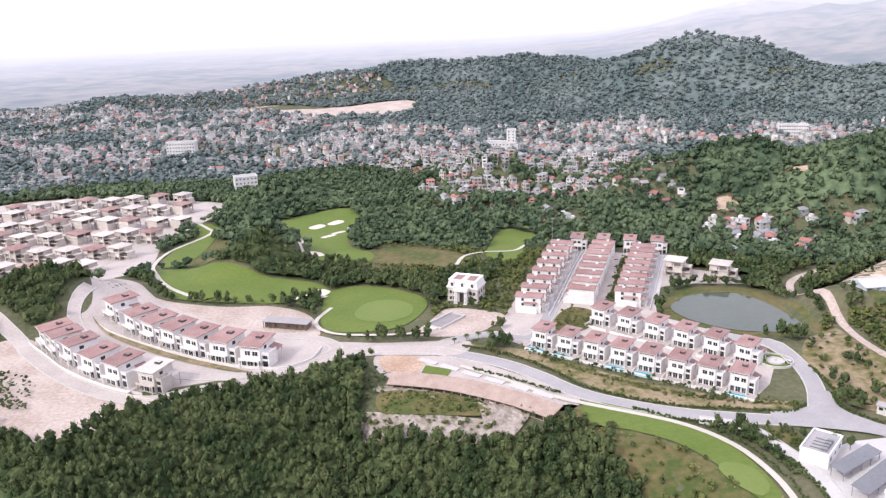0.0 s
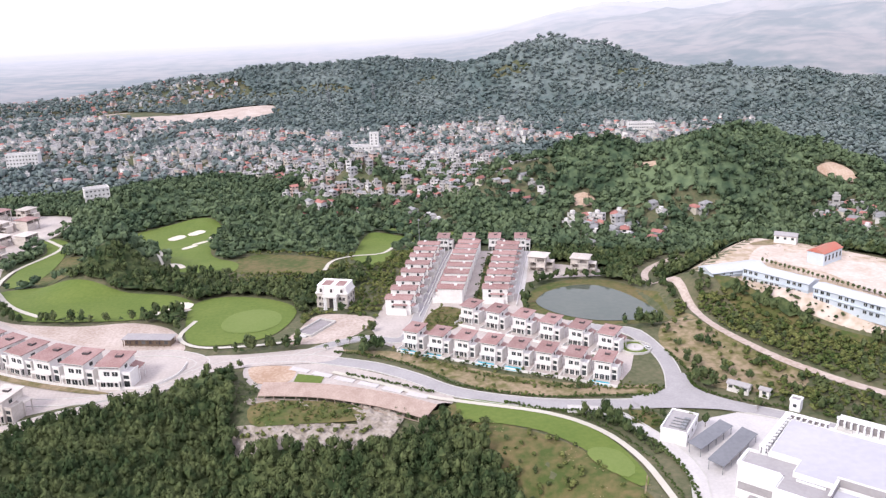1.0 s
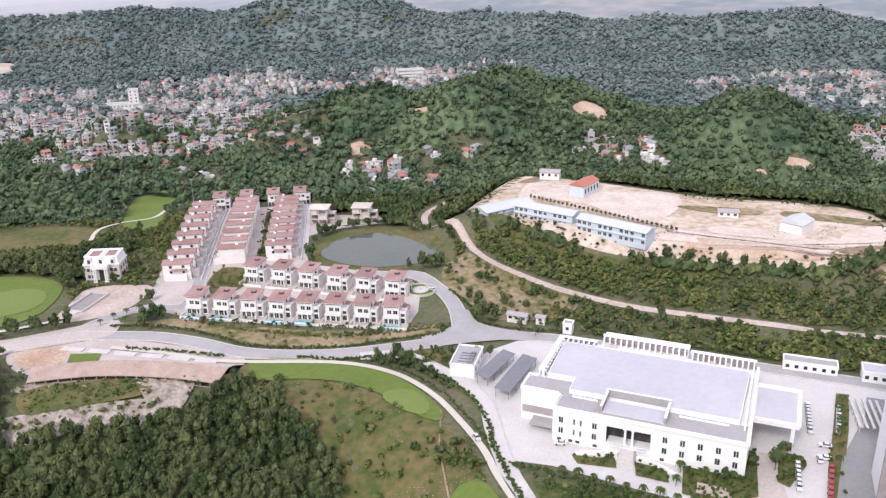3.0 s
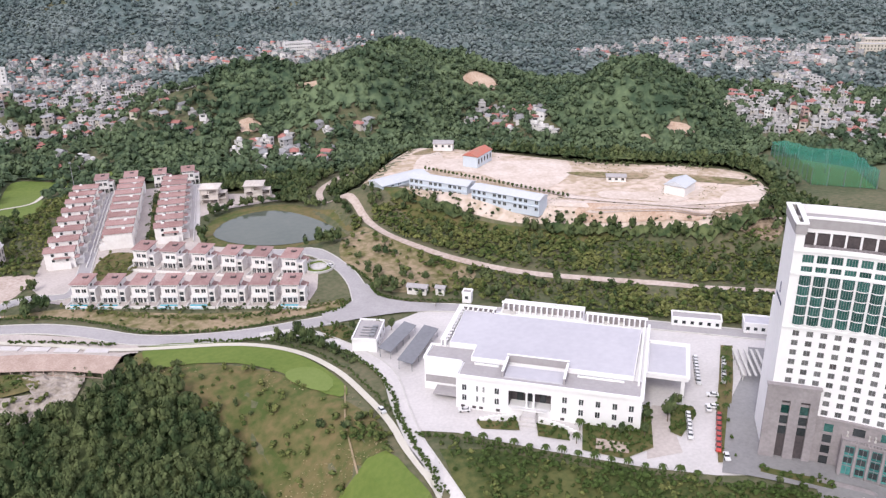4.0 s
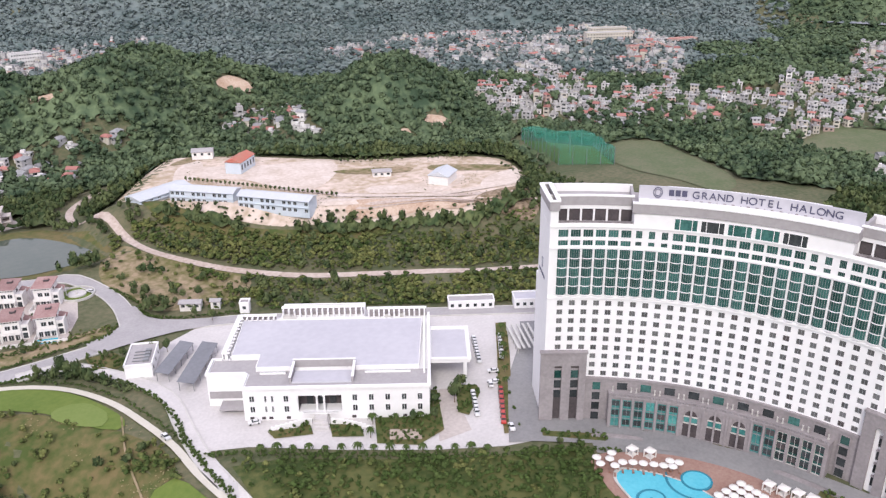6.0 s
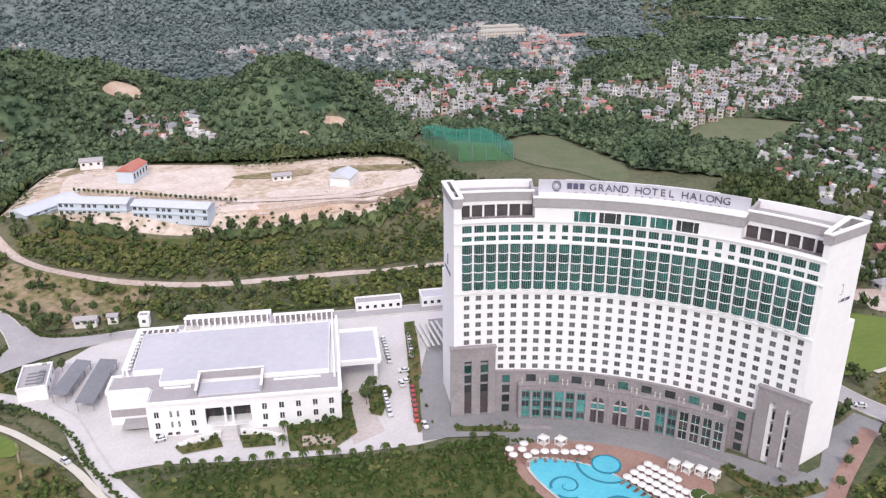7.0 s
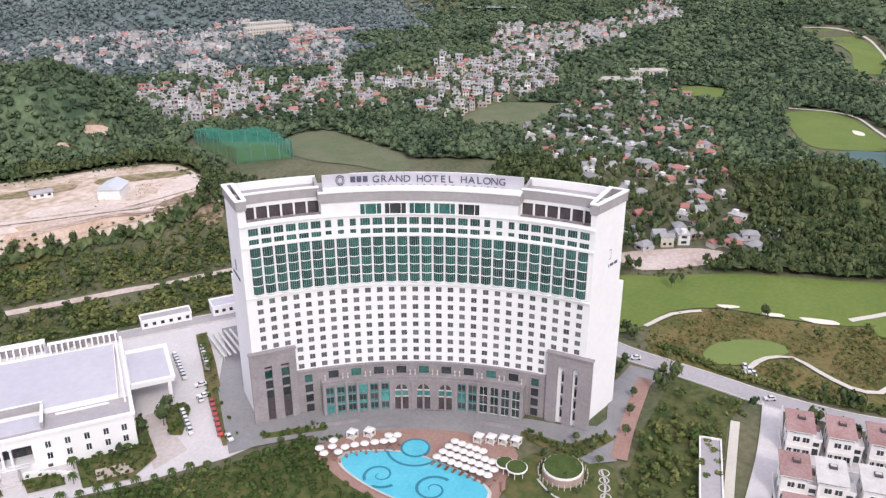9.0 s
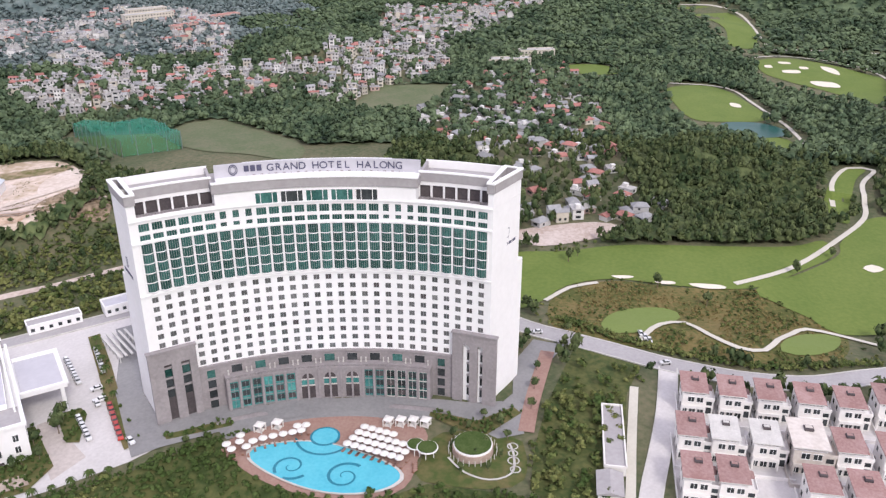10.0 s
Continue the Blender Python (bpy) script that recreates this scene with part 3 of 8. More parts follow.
sheet("road_apron", [(142, 226), (156, 222), (172, 217), (184, 211), (187, 217), (178, 226), (171, 238), (173, 252), (166, 252), (160, 240), (150, 237), (142, 236)], M_ROAD, 0.68, 4, True, True, None, "grey asphalt road junction", "road")
ribbon("road", [(112, 232), (128, 225), (136, 208), (141, 190), (141, 174), (136, 160), (131, 145), (127, 130), (125, 112), (124, 90)], 5.5, M_PAVE, 0.4, label="pale service road beside the golf slope", category="road")
ribbon("path", [(18, 290), (40, 272), (57, 256), (74, 246), (103, 230), (119, 212), (126, 190), (127, 168), (126, 148), (123, 132), (121, 110), (121, 86)], 2.6, M_PATH, 0.56, False, label="narrow concrete cart path", category="path")
ribbon("track", [(250, 420), (228, 405), (212, 388), (206, 362), (210, 340), (209, 320), (209, 291), (218, 259), (230, 236), (244, 216), (265, 194), (291, 168), (322, 140), (350, 112)], 4.2, M_EARTH, 0.3, False, label="pale earth track across the scrub slope", category="track")
ribbon("track", [(295, 300), (312, 262), (330, 236), (352, 212), (372, 196), (384, 176), (400, 150)], 4.5, M_EARTH, 0.5, False, label="rutted earth track on the plateau", category="track")
ribbon("road", [(318, -20), (302, -45), (296, -62), (290, -80), (284, -97), (280, -114), (278, -130), (280, -152), (292, -178), (312, -215)], 9, M_ROAD, 0.35, label="grey asphalt road past the golf course", category="road", across=5)
ribbon("road", [(281, -100), (266, -99), (247, -97), (228, -94), (210, -91), (180, -88)], 6, M_PAVE, 0.32, label="pale side road beside the villas", category="road")
ribbon("path", [(266, -87.5), (236, -86), (208, -85), (190, -84)], 3, M_PATH, 0.3, False, label="straight concrete strip in the scrub", category="path")
ribbon("path", [(284, -56), (268, -54.5), (250, -53), (233, -52.5)], 5.2, M_BRICK, 0.5, False, label="red paved walk beside the hotel", category="path")
sheet("villa_yard", [(266, -103), (266, -176), (240, -180), (196, -176), (192, -98), (230, -98)], M_PAVE, 0.15, 6, False, True, None, "pale paved lots between the villas", "pavement")

# ---- golf course ----
LAWNS = []
LAWNS.append(("fairway", [(-180, 461), (-163, 428), (-150, 398), (-112, 386), (-81, 383), (-56, 396), (-67, 416), (-97, 430), (-129, 444), (-156, 462)], M_LAWN))
LAWNS.append(("fairway", [(-184, 577), (-190, 529), (-182, 475), (-166, 480), (-166, 541), (-175, 602), (-199, 615)], M_LAWN))
LAWNS.append(("fairway", [(-126, 610), (-108, 566), (-87, 517), (-75, 466), (-57, 455), (-39, 457), (-37, 483), (-56, 513), (-60, 561), (-56, 610), (-76, 645), (-97, 635)], M_LAWN))
LAWNS.append(("fairway", [(40, 466), (54, 447), (66, 470), (70, 498), (94, 520), (64, 536), (50, 520)], M_LAWN))
LAWNS.append(("fairway", [(-57, 367), (-51, 340), (-30, 335), (-9, 344), (2, 375), (-11, 396), (-38, 408), (-56, 400)], M_LAWN))
LAWNS.append(("fairway", [(70, 250), (90, 241), (106, 229), (118, 211), (123, 194), (124, 176), (119, 172), (113, 184), (108, 200), (97, 216), (82, 226), (68, 232)], M_LAWN))
LAWNS.append(("fairway", [(92, 134), (104, 137), (117, 135), (118, 121), (116, 100), (96, 106)], M_LAWN))
LAWNS.append(("fairway", [(374, -30), (384, -58), (396, -85), (404, -126), (416, -168), (428, -186), (413, -189), (389, -169), (363, -142), (356, -110), (357, -80), (346, -60), (330, -51), (318, -40), (335, -25)], M_LAWN))
LAWNS.append(("fairway", [(470, -228), (432, -197), (412, -190.4), (388.4, -170.4), (362.4, -143.6), (352, -150), (341, -163), (330, -172), (340, -200), (380, -240), (440, -280)], M_LAWN))
LAWNS.append(("fairway", [(304, -76), (318, -78), (329, -87), (333, -103), (325, -108), (311, -98), (304, -88)], M_GREEN))
LAWNS.append(("fairway", [(301, -143), (314, -147), (326, -158), (327, -171), (309, -164), (300, -153)], M_GREEN))
LAWNS.append(("fairway", [(774, -131), (801, -163), (786, -184), (733, -197), (688, -204), (673, -176), (671, -146), (713, -134)], M_LAWN))
LAWNS.append(("fairway", [(916, -230), (940, -268), (914, -301), (882, -325), (854, -337), (732, -302), (775, -293), (806, -272), (834, -248), (869, -228)], M_LAWN))
LAWNS.append(("fairway", [(622, -181), (631, -202), (613, -208), (587, -198), (586, -181)], M_LAWN))
LAWNS.append(("fairway", [(857, -39), (868, -70), (846, -92), (824, -81), (825, -48)], M_LAWN))
LAWNS.append(("fairway", [(1219, -171), (1209, -215), (1149, -244), (1081, -252), (990, -238), (989, -211), (1069, -214), (1168, -190)], M_LAWN))
LAWNS.append(("fairway", [(572, 240), (600, 220), (571, 174), (522, 124), (486, 116), (494, 152), (500, 186), (528, 222)], M_FIELD))
LAWNS.append(("fairway", [(455, -205), (480, -212), (512, -222), (530, -232), (530, -220), (505, -206), (470, -196)], M_LAWN))
LAWNS.append(("fairway", [(52, 560), (70, 548), (110, 530), (150, 520), (150, 535), (100, 552), (64, 570)], M_LAWN))
for kind_name, outline, m in LAWNS:
    if outline[0][0] > 580:  # low rough before the far fairways
        CLEAR.append([(x - (x - HUB[0]) * 0.045, y - (y - HUB[1]) * 0.045) for x, y in outline])
    sheet(kind_name, outline, m, 0.42, 5, True, True, None, {M_LAWN: "bright mown golf fairway", M_FIELD: "muted green practice lawn beside the net"}.get(m, "small pale green golf tee"), "fairway")
sheet("putting_green", [(-34, 352), (-20, 348), (-8, 356), (-7, 372), (-18, 382), (-32, 378), (-38, 364)], M_GREEN, 0.6, 4, True, False, None, "round paler putting green", "green")
ribbon("track", [(124, 178), (119, 168), (114, 158), (110, 146), (107, 136)], 0.6, M_DRY, 0.5, False, 3, "narrow trodden path over the grass slope", "track", False)
sheet("putting_green", [(112, 200), (120, 196), (122, 184), (117, 178), (111, 186), (108, 196)], M_GREEN, 0.6, 3, True, False, None, "small paler putting green", "green")
sheet("rough", [(70, 246), (84, 226), (97, 214), (108, 199), (113, 184), (119, 172), (123, 150), (118, 136), (104, 138), (90, 134), (82, 150), (74, 180), (60, 214), (56, 236), (58, 248)], M_ROUGH, 0.12, 5, True, False, None, "brown and green rough grass slope", "grass")
BANK = [(300, -60), (330, -54), (346, -62), (356, -82), (355, -110), (362, -142), (366, -160), (340, -164), (328, -174), (300, -164), (290, -140), (292, -100)]
sheet("rough", BANK, M_BANK, 0.1, 6, True, False, None, "brown and green rough grass bank", "grass")
sheet("rough", [(-190, 520), (-165, 480), (-150, 462), (-120, 470), (-140, 520), (-160, 560)], M_ROUGH, 0.1, 8, True, True, None, "dry rough grass beside the fairway", "grass")
sheet("rough", [(-36, 455), (-36, 500), (-10, 500), (20, 480), (34, 455), (10, 440), (-10, 448)], M_ROUGH, 0.1, 8, True, True, None, "dry rough grass mound", "grass")
sheet("field", [(665, 132), (739, 122), (751, 61), (700, 62), (658, 73), (642, 111)], M_FIELD, 0.3, 10, False, True, None, "flat green vegetable field", "field")
sheet("sand_patch", [(404, -30), (424, -71), (416, -88), (398, -66), (388, -46), (392, -34)], M_EARTH, 0.3, 6, True, True, None, "pale sandy stream bed", "earth")
sheet("water", [(665, -165), (674, -193), (655, -210), (633, -203), (627, -178), (634, -165)], M_GOLFPOND, 0.6, 6, True, True, None, "small golf pond", "pond")
OUTLINES_B = []
OUTLINES_B.append([(-70, 392), (-64, 404), (-56, 400), (-60, 390)])
OUTLINES_B.append([(-80, 388), (-66, 386), (-56, 391), (-70, 393)])
OUTLINES_B.append([(-98, 590), (-90, 600), (-84, 594), (-92, 584)])
OUTLINES_B.append([(-84, 600), (-76, 612), (-70, 606), (-78, 596)])
OUTLINES_B.append([(-76, 560), (-68, 572), (-62, 566), (-70, 556)])
OUTLINES_B.append([(-82, 548), (-74, 556), (-70, 548), (-78, 542)])
OUTLINES_B.append([(-80, 480), (-74, 486), (-70, 480), (-76, 474)])
OUTLINES_B.append([(-66, 585), (-60, 596), (-56, 588), (-62, 580)])
OUTLINES_B.append([(360, -80), (361.5, -88), (360, -90), (357.5, -84)])
OUTLINES_B.append([(358, -99), (359.5, -107), (357, -108), (355.5, -102)])
OUTLINES_B.append([(359, -114), (361.5, -128), (358.5, -130), (356, -120)])
OUTLINES_B.append([(398, -198), (403, -203), (399, -208), (394, -202)])
OUTLINES_B.append([(735, -180), (732, -187), (720, -187), (722, -180)])
OUTLINES_B.append([(612, -172), (613, -178), (598, -177), (600, -171)])
OUTLINES_B.append([(588, -168), (589, -174), (578, -173)])
OUTLINES_B.append([(895, -233), (897, -239), (887, -240), (886, -234)])
OUTLINES_B.append([(914, -250), (914, -260), (905, -260), (905, -250)])
OUTLINES_B.append([(877, -248), (878, -262), (867, -262), (868, -248)])
OUTLINES_B.append([(893, -266), (893, -273), (884, -273), (884, -266)])
OUTLINES_B.append([(900, -288), (890, -299), (866, -298), (880, -288)])
OUTLINES_B.append([(838, -266), (836, -286), (820, -288), (822, -270)])
for pts in OUTLINES_B:
    sheet("bunker", pts, M_SAND, 0.66, 3, True, False, None, "white sand golf bunker", "bunker")
OUTLINES_C = []
OUTLINES_C.append(([(-222, 650), (-184, 600), (-176, 580), (-192, 530), (-188, 480), (-176, 450), (-160, 420), (-140, 400)], 3))
OUTLINES_C.append(([(20, 444), (26, 466), (40, 476), (60, 478), (72, 500), (86, 512)], 2.6))
OUTLINES_C.append(([(-130, 612), (-110, 575), (-96, 545), (-92, 505), (-82, 470)], 2))
OUTLINES_C.append(([(-52, 372), (-58, 350), (-46, 334), (-18, 330), (4, 332)], 2.4))
OUTLINES_C.append(([(298, -90), (304, -93), (314, -99), (319, -109), (309, -117), (300, -127), (300, -137), (312, -144), (324, -152), (331, -159), (328, -172), (318, -190)], 2.4))
OUTLINES_C.append(([(365, -135), (390, -164), (429, -193), (468, -217), (505, -224), (528, -236), (532, -222), (507, -208), (479, -203)], 2.8))
OUTLINES_C.append(([(330, -52), (345, -62), (352, -74)], 2.2))
OUTLINES_C.append(([(795, -117), (800, -142), (804, -172), (790, -190), (743, -199), (698, -208), (660, -214), (614, -216)], 3))
OUTLINES_C.append(([(1244, -157), (1212, -219), (1156, -249), (1047, -254), (1000, -262), (1020, -300), (1035, -389)], 3.5))
OUTLINES_C.append(([(928, -226), (955, -265), (948, -309), (913, -333), (866, -341)], 3.5))
for pts, w in OUTLINES_C:
    ribbon("path", pts, w, M_PATH, 0.62, False, label="pale concrete golf cart path", category="path")

# ---- the curved hotel ----
HC, HR, BAY = (133.0, -15.0), 116.2, 1.919  # centre and radius of the front, degrees for one bay
COL0 = 41.9  # bearing of the first window column


def polar(a, r):
    return r * math.cos(radians(a)), r * math.sin(radians(a))


def arc_block(s, a0, a1, r0, r1, z0, z1, step=2.0, skew=0.0):
    """A block along the curve; skew turns its far end away from the radius."""
    n = max(1, int(abs(a1 - a0) / step))
    b1 = a1 + skew
    ring = [polar(a0 + (a1 - a0) * i / n, r0) for i in range(n + 1)] + [polar(b1 + (a0 - b1) * i / n, r1) for i in range(n + 1)]
    m = len(ring)
    s.add([(x, y, z) for z in (z0, z1) for x, y in ring], [(i, (i + 1) % m, m + (i + 1) % m, m + i) for i in range(m)] + [(k * m + i, k * m + i + 1, k * m + m - 2 - i, k * m + m - 1 - i) for k in (0, 1) for i in range(n)])
    return s


def skin(s, a, half, z0, z1, hw, hz0, hz1, r, deep):
    """One bay of front wall with a window hole of half width hw metres."""
    def at(da, z, rr):
        return (*polar(a + da, rr), z)
    h = math.degrees(hw / r)
    o = [at(half, z0, r), at(-half, z0, r), at(-half, z1, r), at(half, z1, r)]
    w = [at(h, hz0, r), at(-h, hz0, r), at(-h, hz1, r), at(h, hz1, r)]
    b = [at(h, hz0, r + deep), at(-h, hz0, r + deep), at(-h, hz1, r + deep), at(h, hz1, r + deep)]
    k = [(i, (i + 1) % 4, 4 + (i + 1) % 4, 4 + i) for i in range(4)] + [(4 + i, 4 + (i + 1) % 4, 8 + (i + 1) % 4, 8 + i) for i in range(4)]
    s.add(o + w + b, k)


def facing(a, r, z):
    """A pose on the front whose y points out of the wall, x along it."""
    x, y = polar(a, r)
    return pose(x, y, z, 0, 0, a + 90)


def col(i):
    return COL0 - BAY * i


hotel = thing("hotel", *HC, 0, 0, "tall curved white hotel with green bay windows and stone base", "hotel")
A0, A1, SKEW = 44.0, -11.55, -1.45  # the far end wall is not square to the curve
core = Solid()
arc_block(core, A0, A1, HR + 0.5, HR + 20.5, 0, 47.0, 2.0, SKEW * 1.17)
arc_block(core, A0, A1, HR + 0.5, HR + 17.5, 47.0, 70.7, 2.0, SKEW)
part("core_wall", core, M_WHITE, hotel)
front = Solid()
ROWZ = [18.2 + 3.25 * k for k in range(9)]
GREENZ = [48.9 + 3.2 * k for k in range(5)]
for i in range(28):
    for z in ROWZ:
        skin(front, col(i), BAY / 2, z - 1.625, z + 1.625, 0.95, z - 0.95, z + 0.95, HR, 0.4)
    for z in GREENZ:
        skin(front, col(i), BAY / 2, z - 1.6, z + 1.6, 1.6, z - 1.4, z + 1.4, HR, 0.4)
    plain = 6 <= i <= 8 or 19 <= i <= 21
    skin(front, col(i), BAY / 2, 63.3, 66.7, 0.95 if plain else 1.55, 64.3 if not plain else 64.7, 66.1, HR, 0.4)
    skin(front, col(i), BAY / 2, 66.7, 70.8, 0.95 if plain else 1.55, 67.2, 69.7, HR, 0.4)
arc_block(front, COL0 + BAY / 2, COL0 - 27.5 * BAY, HR, HR + 0.4, 45.8, 47.3)
arc_block(front, A0, COL0 + BAY / 2, HR, HR + 0.5, 0, 71)
arc_block(front, COL0 - 27.5 * BAY, A1, HR, HR + 0.5, 0, 71)
part("front_wall", front.weld(), M_WHITE, hotel)

# cornices between the zones
for z, h, d in ((46.0, 0.5, 0.5), (63.4, 0.6, 0.5), (70.6, 0.5, 0.45)):
    part("cornice", arc_block(Solid(), A0, A1, HR - d, HR, z, z + h), M_WHITE, hotel)

pane = Solid().box(-0.95, 0, -0.95, 0.95, 0.06, 0.95).mesh("pane", M_CURTAIN)
dark_pane = Solid().box(-0.95, 0, -0.95, 0.95, 0.06, 0.95).mesh("pane", M_DARK)
wframe = Solid()
for x in (-0.95, -0.05, 0.85):
    wframe.box(x, 0.06, -0.95, x + 0.1, 0.14, 0.95)
for z in (-0.95, 0.87):
    wframe.box(-0.95, 0.06, z, 0.95, 0.14, z + 0.08)
wframe = wframe.mesh("frame", M_STEEL)
sill = Solid().box(-1.15, 0, -0.1, 1.15, 0.55, 0.02).mesh("sill", M_WHITE)
bay_shape = [(-1.55, 0.1), (-1.55, 0.5), (-1.05, 0.95), (-0.35, 1.15), (0.35, 1.15), (1.05, 0.95), (1.55, 0.5), (1.55, 0.1)]
bay_glass = Solid().prism(bay_shape, -1.4, 1.4).mesh("bay_window", M_TEAL)
bay_bars = Solid()
for x, y in bay_shape[1:7]:
    bay_bars.box(x - 0.05, y - 0.02, -1.4, x + 0.05, y + 0.07, 1.4)
bay_bars = bay_bars.mesh("mullion", M_STEEL)
bay_slab = Solid().prism([(x * 1.05, y * 1.18) for x, y in bay_shape], -1.65, -1.4).mesh("slab", M_WHITE)
wide = Solid().box(-1.4, 0, -0.65, 1.4, 0.06, 0.65).mesh("pane", M_TEAL)
wide_bars = Solid()
for x in (-1.4, -0.75, -0.05, 0.65, 1.3):
    wide_bars.box(x, 0.06, -0.65, x + 0.1, 0.16, 0.65)
wide_bars = wide_bars.mesh("mullion", M_STEEL)
for i in range(28):
    for k, z in enumerate(ROWZ):
        if (i < 3 or i > 24) and z < 27.5:
            continue
        w = part("window", pane if (i * 7 + k * 5) % 23 else dark_pane, None, hotel, "", facing(col(i), HR + 0.38, z))
        part("frame", wframe, None, w)
    for z in GREENZ:
        w = part("bay_window", bay_glass, None, hotel, "", facing(col(i), HR + 0.35, z))
        part("mullion", bay_bars, None, w), part("slab", bay_slab, None, w)
    plain = 6 <= i <= 8 or 19 <= i <= 21
    for z, k in ((65.2, 1.38), (68.45, 1.92)):
        w = part("window", wide, None, hotel, "", facing(col(i), HR + 0.38, z) @ Matrix.Diagonal((0.68 if plain else 1.1, 1, k * (0.8 if plain and k < 1.5 else 1), 1)))
        part("mullion", wide_bars, None, w)
# white piers between the green bays
for i in range(29):
    s = Solid().box(-0.26, 0, 47.3, 0.26, 0.4, 63.4)
    part("pier", s, M_WHITE, hotel, "", facing(col(i - 0.5), HR, 0))

# top storey: set-back ends with dark openings, a glazed middle, grey parapets
top = Solid()
L, R_ = col(-0.5), col(27.45)
L6, R6 = col(5.5), col(21.5)
arc_block(top, L6, R6, HR, HR + 17, 70.8, 75.9)
part("top_storey", top, M_WHITE, hotel)
band = arc_block(Solid(), L6 + 0.3, R6 - 0.3, HR - 0.5, HR + 0.4, 75.7, 78.7)
part("parapet", band, M_GREYROOF, hotel)
part("parapet_cap", arc_block(Solid(), L6 + 0.35, R6 - 0.35, HR - 0.75, HR + 0.7, 78.7, 79.1), M_WHITE, hotel)
part("roof", arc_block(Solid(), L6, R6, HR + 0.4, HR + 17.4, 75.9, 76.5), M_GREYROOF, hotel)
for a in (L6 + 0.15, R6 - 0.15):
    part("parapet", arc_block(Solid(), a + 0.2, a - 0.2, HR - 0.4, HR + 17, 75.7, 78.7), M_GREYROOF, hotel)
for n in range(5):
    w = part("window", Solid().box(-3.4, 0, -2.1, 3.4, 0.08, 2.1), M_GLASS if n in (1, 4) else M_TEAL, hotel, "", facing(col(9.5 + 2 * n), HR - 0.1, 72.6))
    s = Solid()
    for x in (-3.5, -1.9, 1.7, 3.3):
        s.box(x, 0.05, -2.1, x + 0.2, 0.25, 2.1)
    s.box(-3.5, 0.05, 2.0, 3.5, 0.3, 2.25)
    part("frame", s, M_WHITE, w)
for a0, a1 in ((L, L6), (R6, R_)):
    part("terrace_floor", arc_block(Solid(), a0, a1, HR, HR + 5, 70.75, 70.95), M_STONE, hotel)
    back = arc_block(Solid(), a0, a1, HR + 5.2, HR + 5.7, 70.9, 75.8)
    part("back_wall", back, M_DARK, hotel)
    part("lintel", arc_block(Solid(), a0, a1, HR + 4.5, HR + 5.2, 75.0, 76.3), M_WHITE, hotel)
    part("parapet", arc_block(Solid(), a0, a1, HR + 4.3, HR + 5.0, 76.3, 79.2), M_GREYROOF, hotel)
    part("parapet_cap", arc_block(Solid(), a0, a1, HR + 4.1, HR + 5.4, 79.2, 79.6), M_WHITE, hotel)
    part("roof", arc_block(Solid(), a0, a1, HR + 5.0, HR + 17.5, 76.0, 76.6), M_GREYROOF, hotel)
    part("rear_parapet", arc_block(Solid(), a0, a1, HR + 16.9, HR + 17.5, 70.7, 79.2), M_WHITE, hotel)
    part("balustrade", arc_block(Solid(), a0, a1, HR + 0.05, HR + 0.2, 70.9, 71.9), M_WHITE, hotel)
    for n in range(7):
        a = a0 + (a1 - a0) * n / 6
        part("pillar", Solid().box(-0.3, -0.4, 70.9, 0.3, 0.3, 75.1), M_WHITE, hotel, "", facing(a, HR + 4.9, 0))
    for n in range(9):
        a = a0 + (a1 - a0) * (n + 0.5) / 9
        s = Solid().disc(0, 0, 71.0, 71.7, 0.45, n=8).box(-0.9, -0.2, 71.0, -0.5, 0.2, 71.5).box(0.5, -0.2, 71.0, 0.9, 0.2, 71.5)
        part("terrace_table", s, M_STONE, hotel, "", facing(a, HR + 2.4 + 0.5 * (n % 2), 0))
for a0, a1 in ((A0, L - 0.1), (R_ + 0.1, A1)):
    s = Solid()
    lean = SKEW if a1 == A1 else 0.0
    arc_block(s, a0, a1, HR, HR + 17.5, 70.8, 76.0, 2.0, lean)
    part("end_tower", s, M_WHITE, hotel)
    s, cap = Solid(), Solid()
    arc_block(s, a0 + 0.15, a1 - 0.15, HR - 0.4, HR + 0.3, 76, 79)
    arc_block(s, a0 + 0.15, a1 + lean - 0.15, HR + 17.2, HR + 17.8, 76, 79)
    arc_block(cap, a0 + 0.25, a1 - 0.25, HR - 0.6, HR + 0.6, 79, 79.4)
    arc_block(cap, a0 + 0.25, a1 + lean - 0.25, HR + 17.0, HR + 18.0, 79, 79.4)
    for a, turn in ((a0, 0.0), (a1, lean)):
        for solid, half, z0, z1 in ((s, 0.2, 76, 79), (cap, 0.32, 79, 79.4)):
            edge = [(a + half, HR + 0.6), (a - half, HR + 0.6), (a + turn - half, HR + 17.0), (a + turn + half, HR + 17.0)]
            solid.prism([polar(b, r) for b, r in edge], z0, z1)
    part("parapet", s, M_GREYROOF, hotel)
    part("parapet_cap", cap, M_WHITE, hotel)
    part("tower_roof", arc_block(Solid(), a0 - 0.25, a1 + 0.25, HR + 0.4, HR + 17.2, 76.0, 76.3, 2.0, lean), M_GREYROOF, hotel)
    mid = (a0 + a1) / 2
    part("roof_vent", Solid().box(-0.9, -9.5, 76.3, 0.9, -8, 78.2).box(-0.6, -4, 76.3, 0.7, -3, 77.4), M_KERB, hotel, "", facing(mid, HR, 0))
part("plant_room", arc_block(Solid(), col(8), col(19), HR + 9, HR + 15, 76.5, 80.0), M_WHITE, hotel)

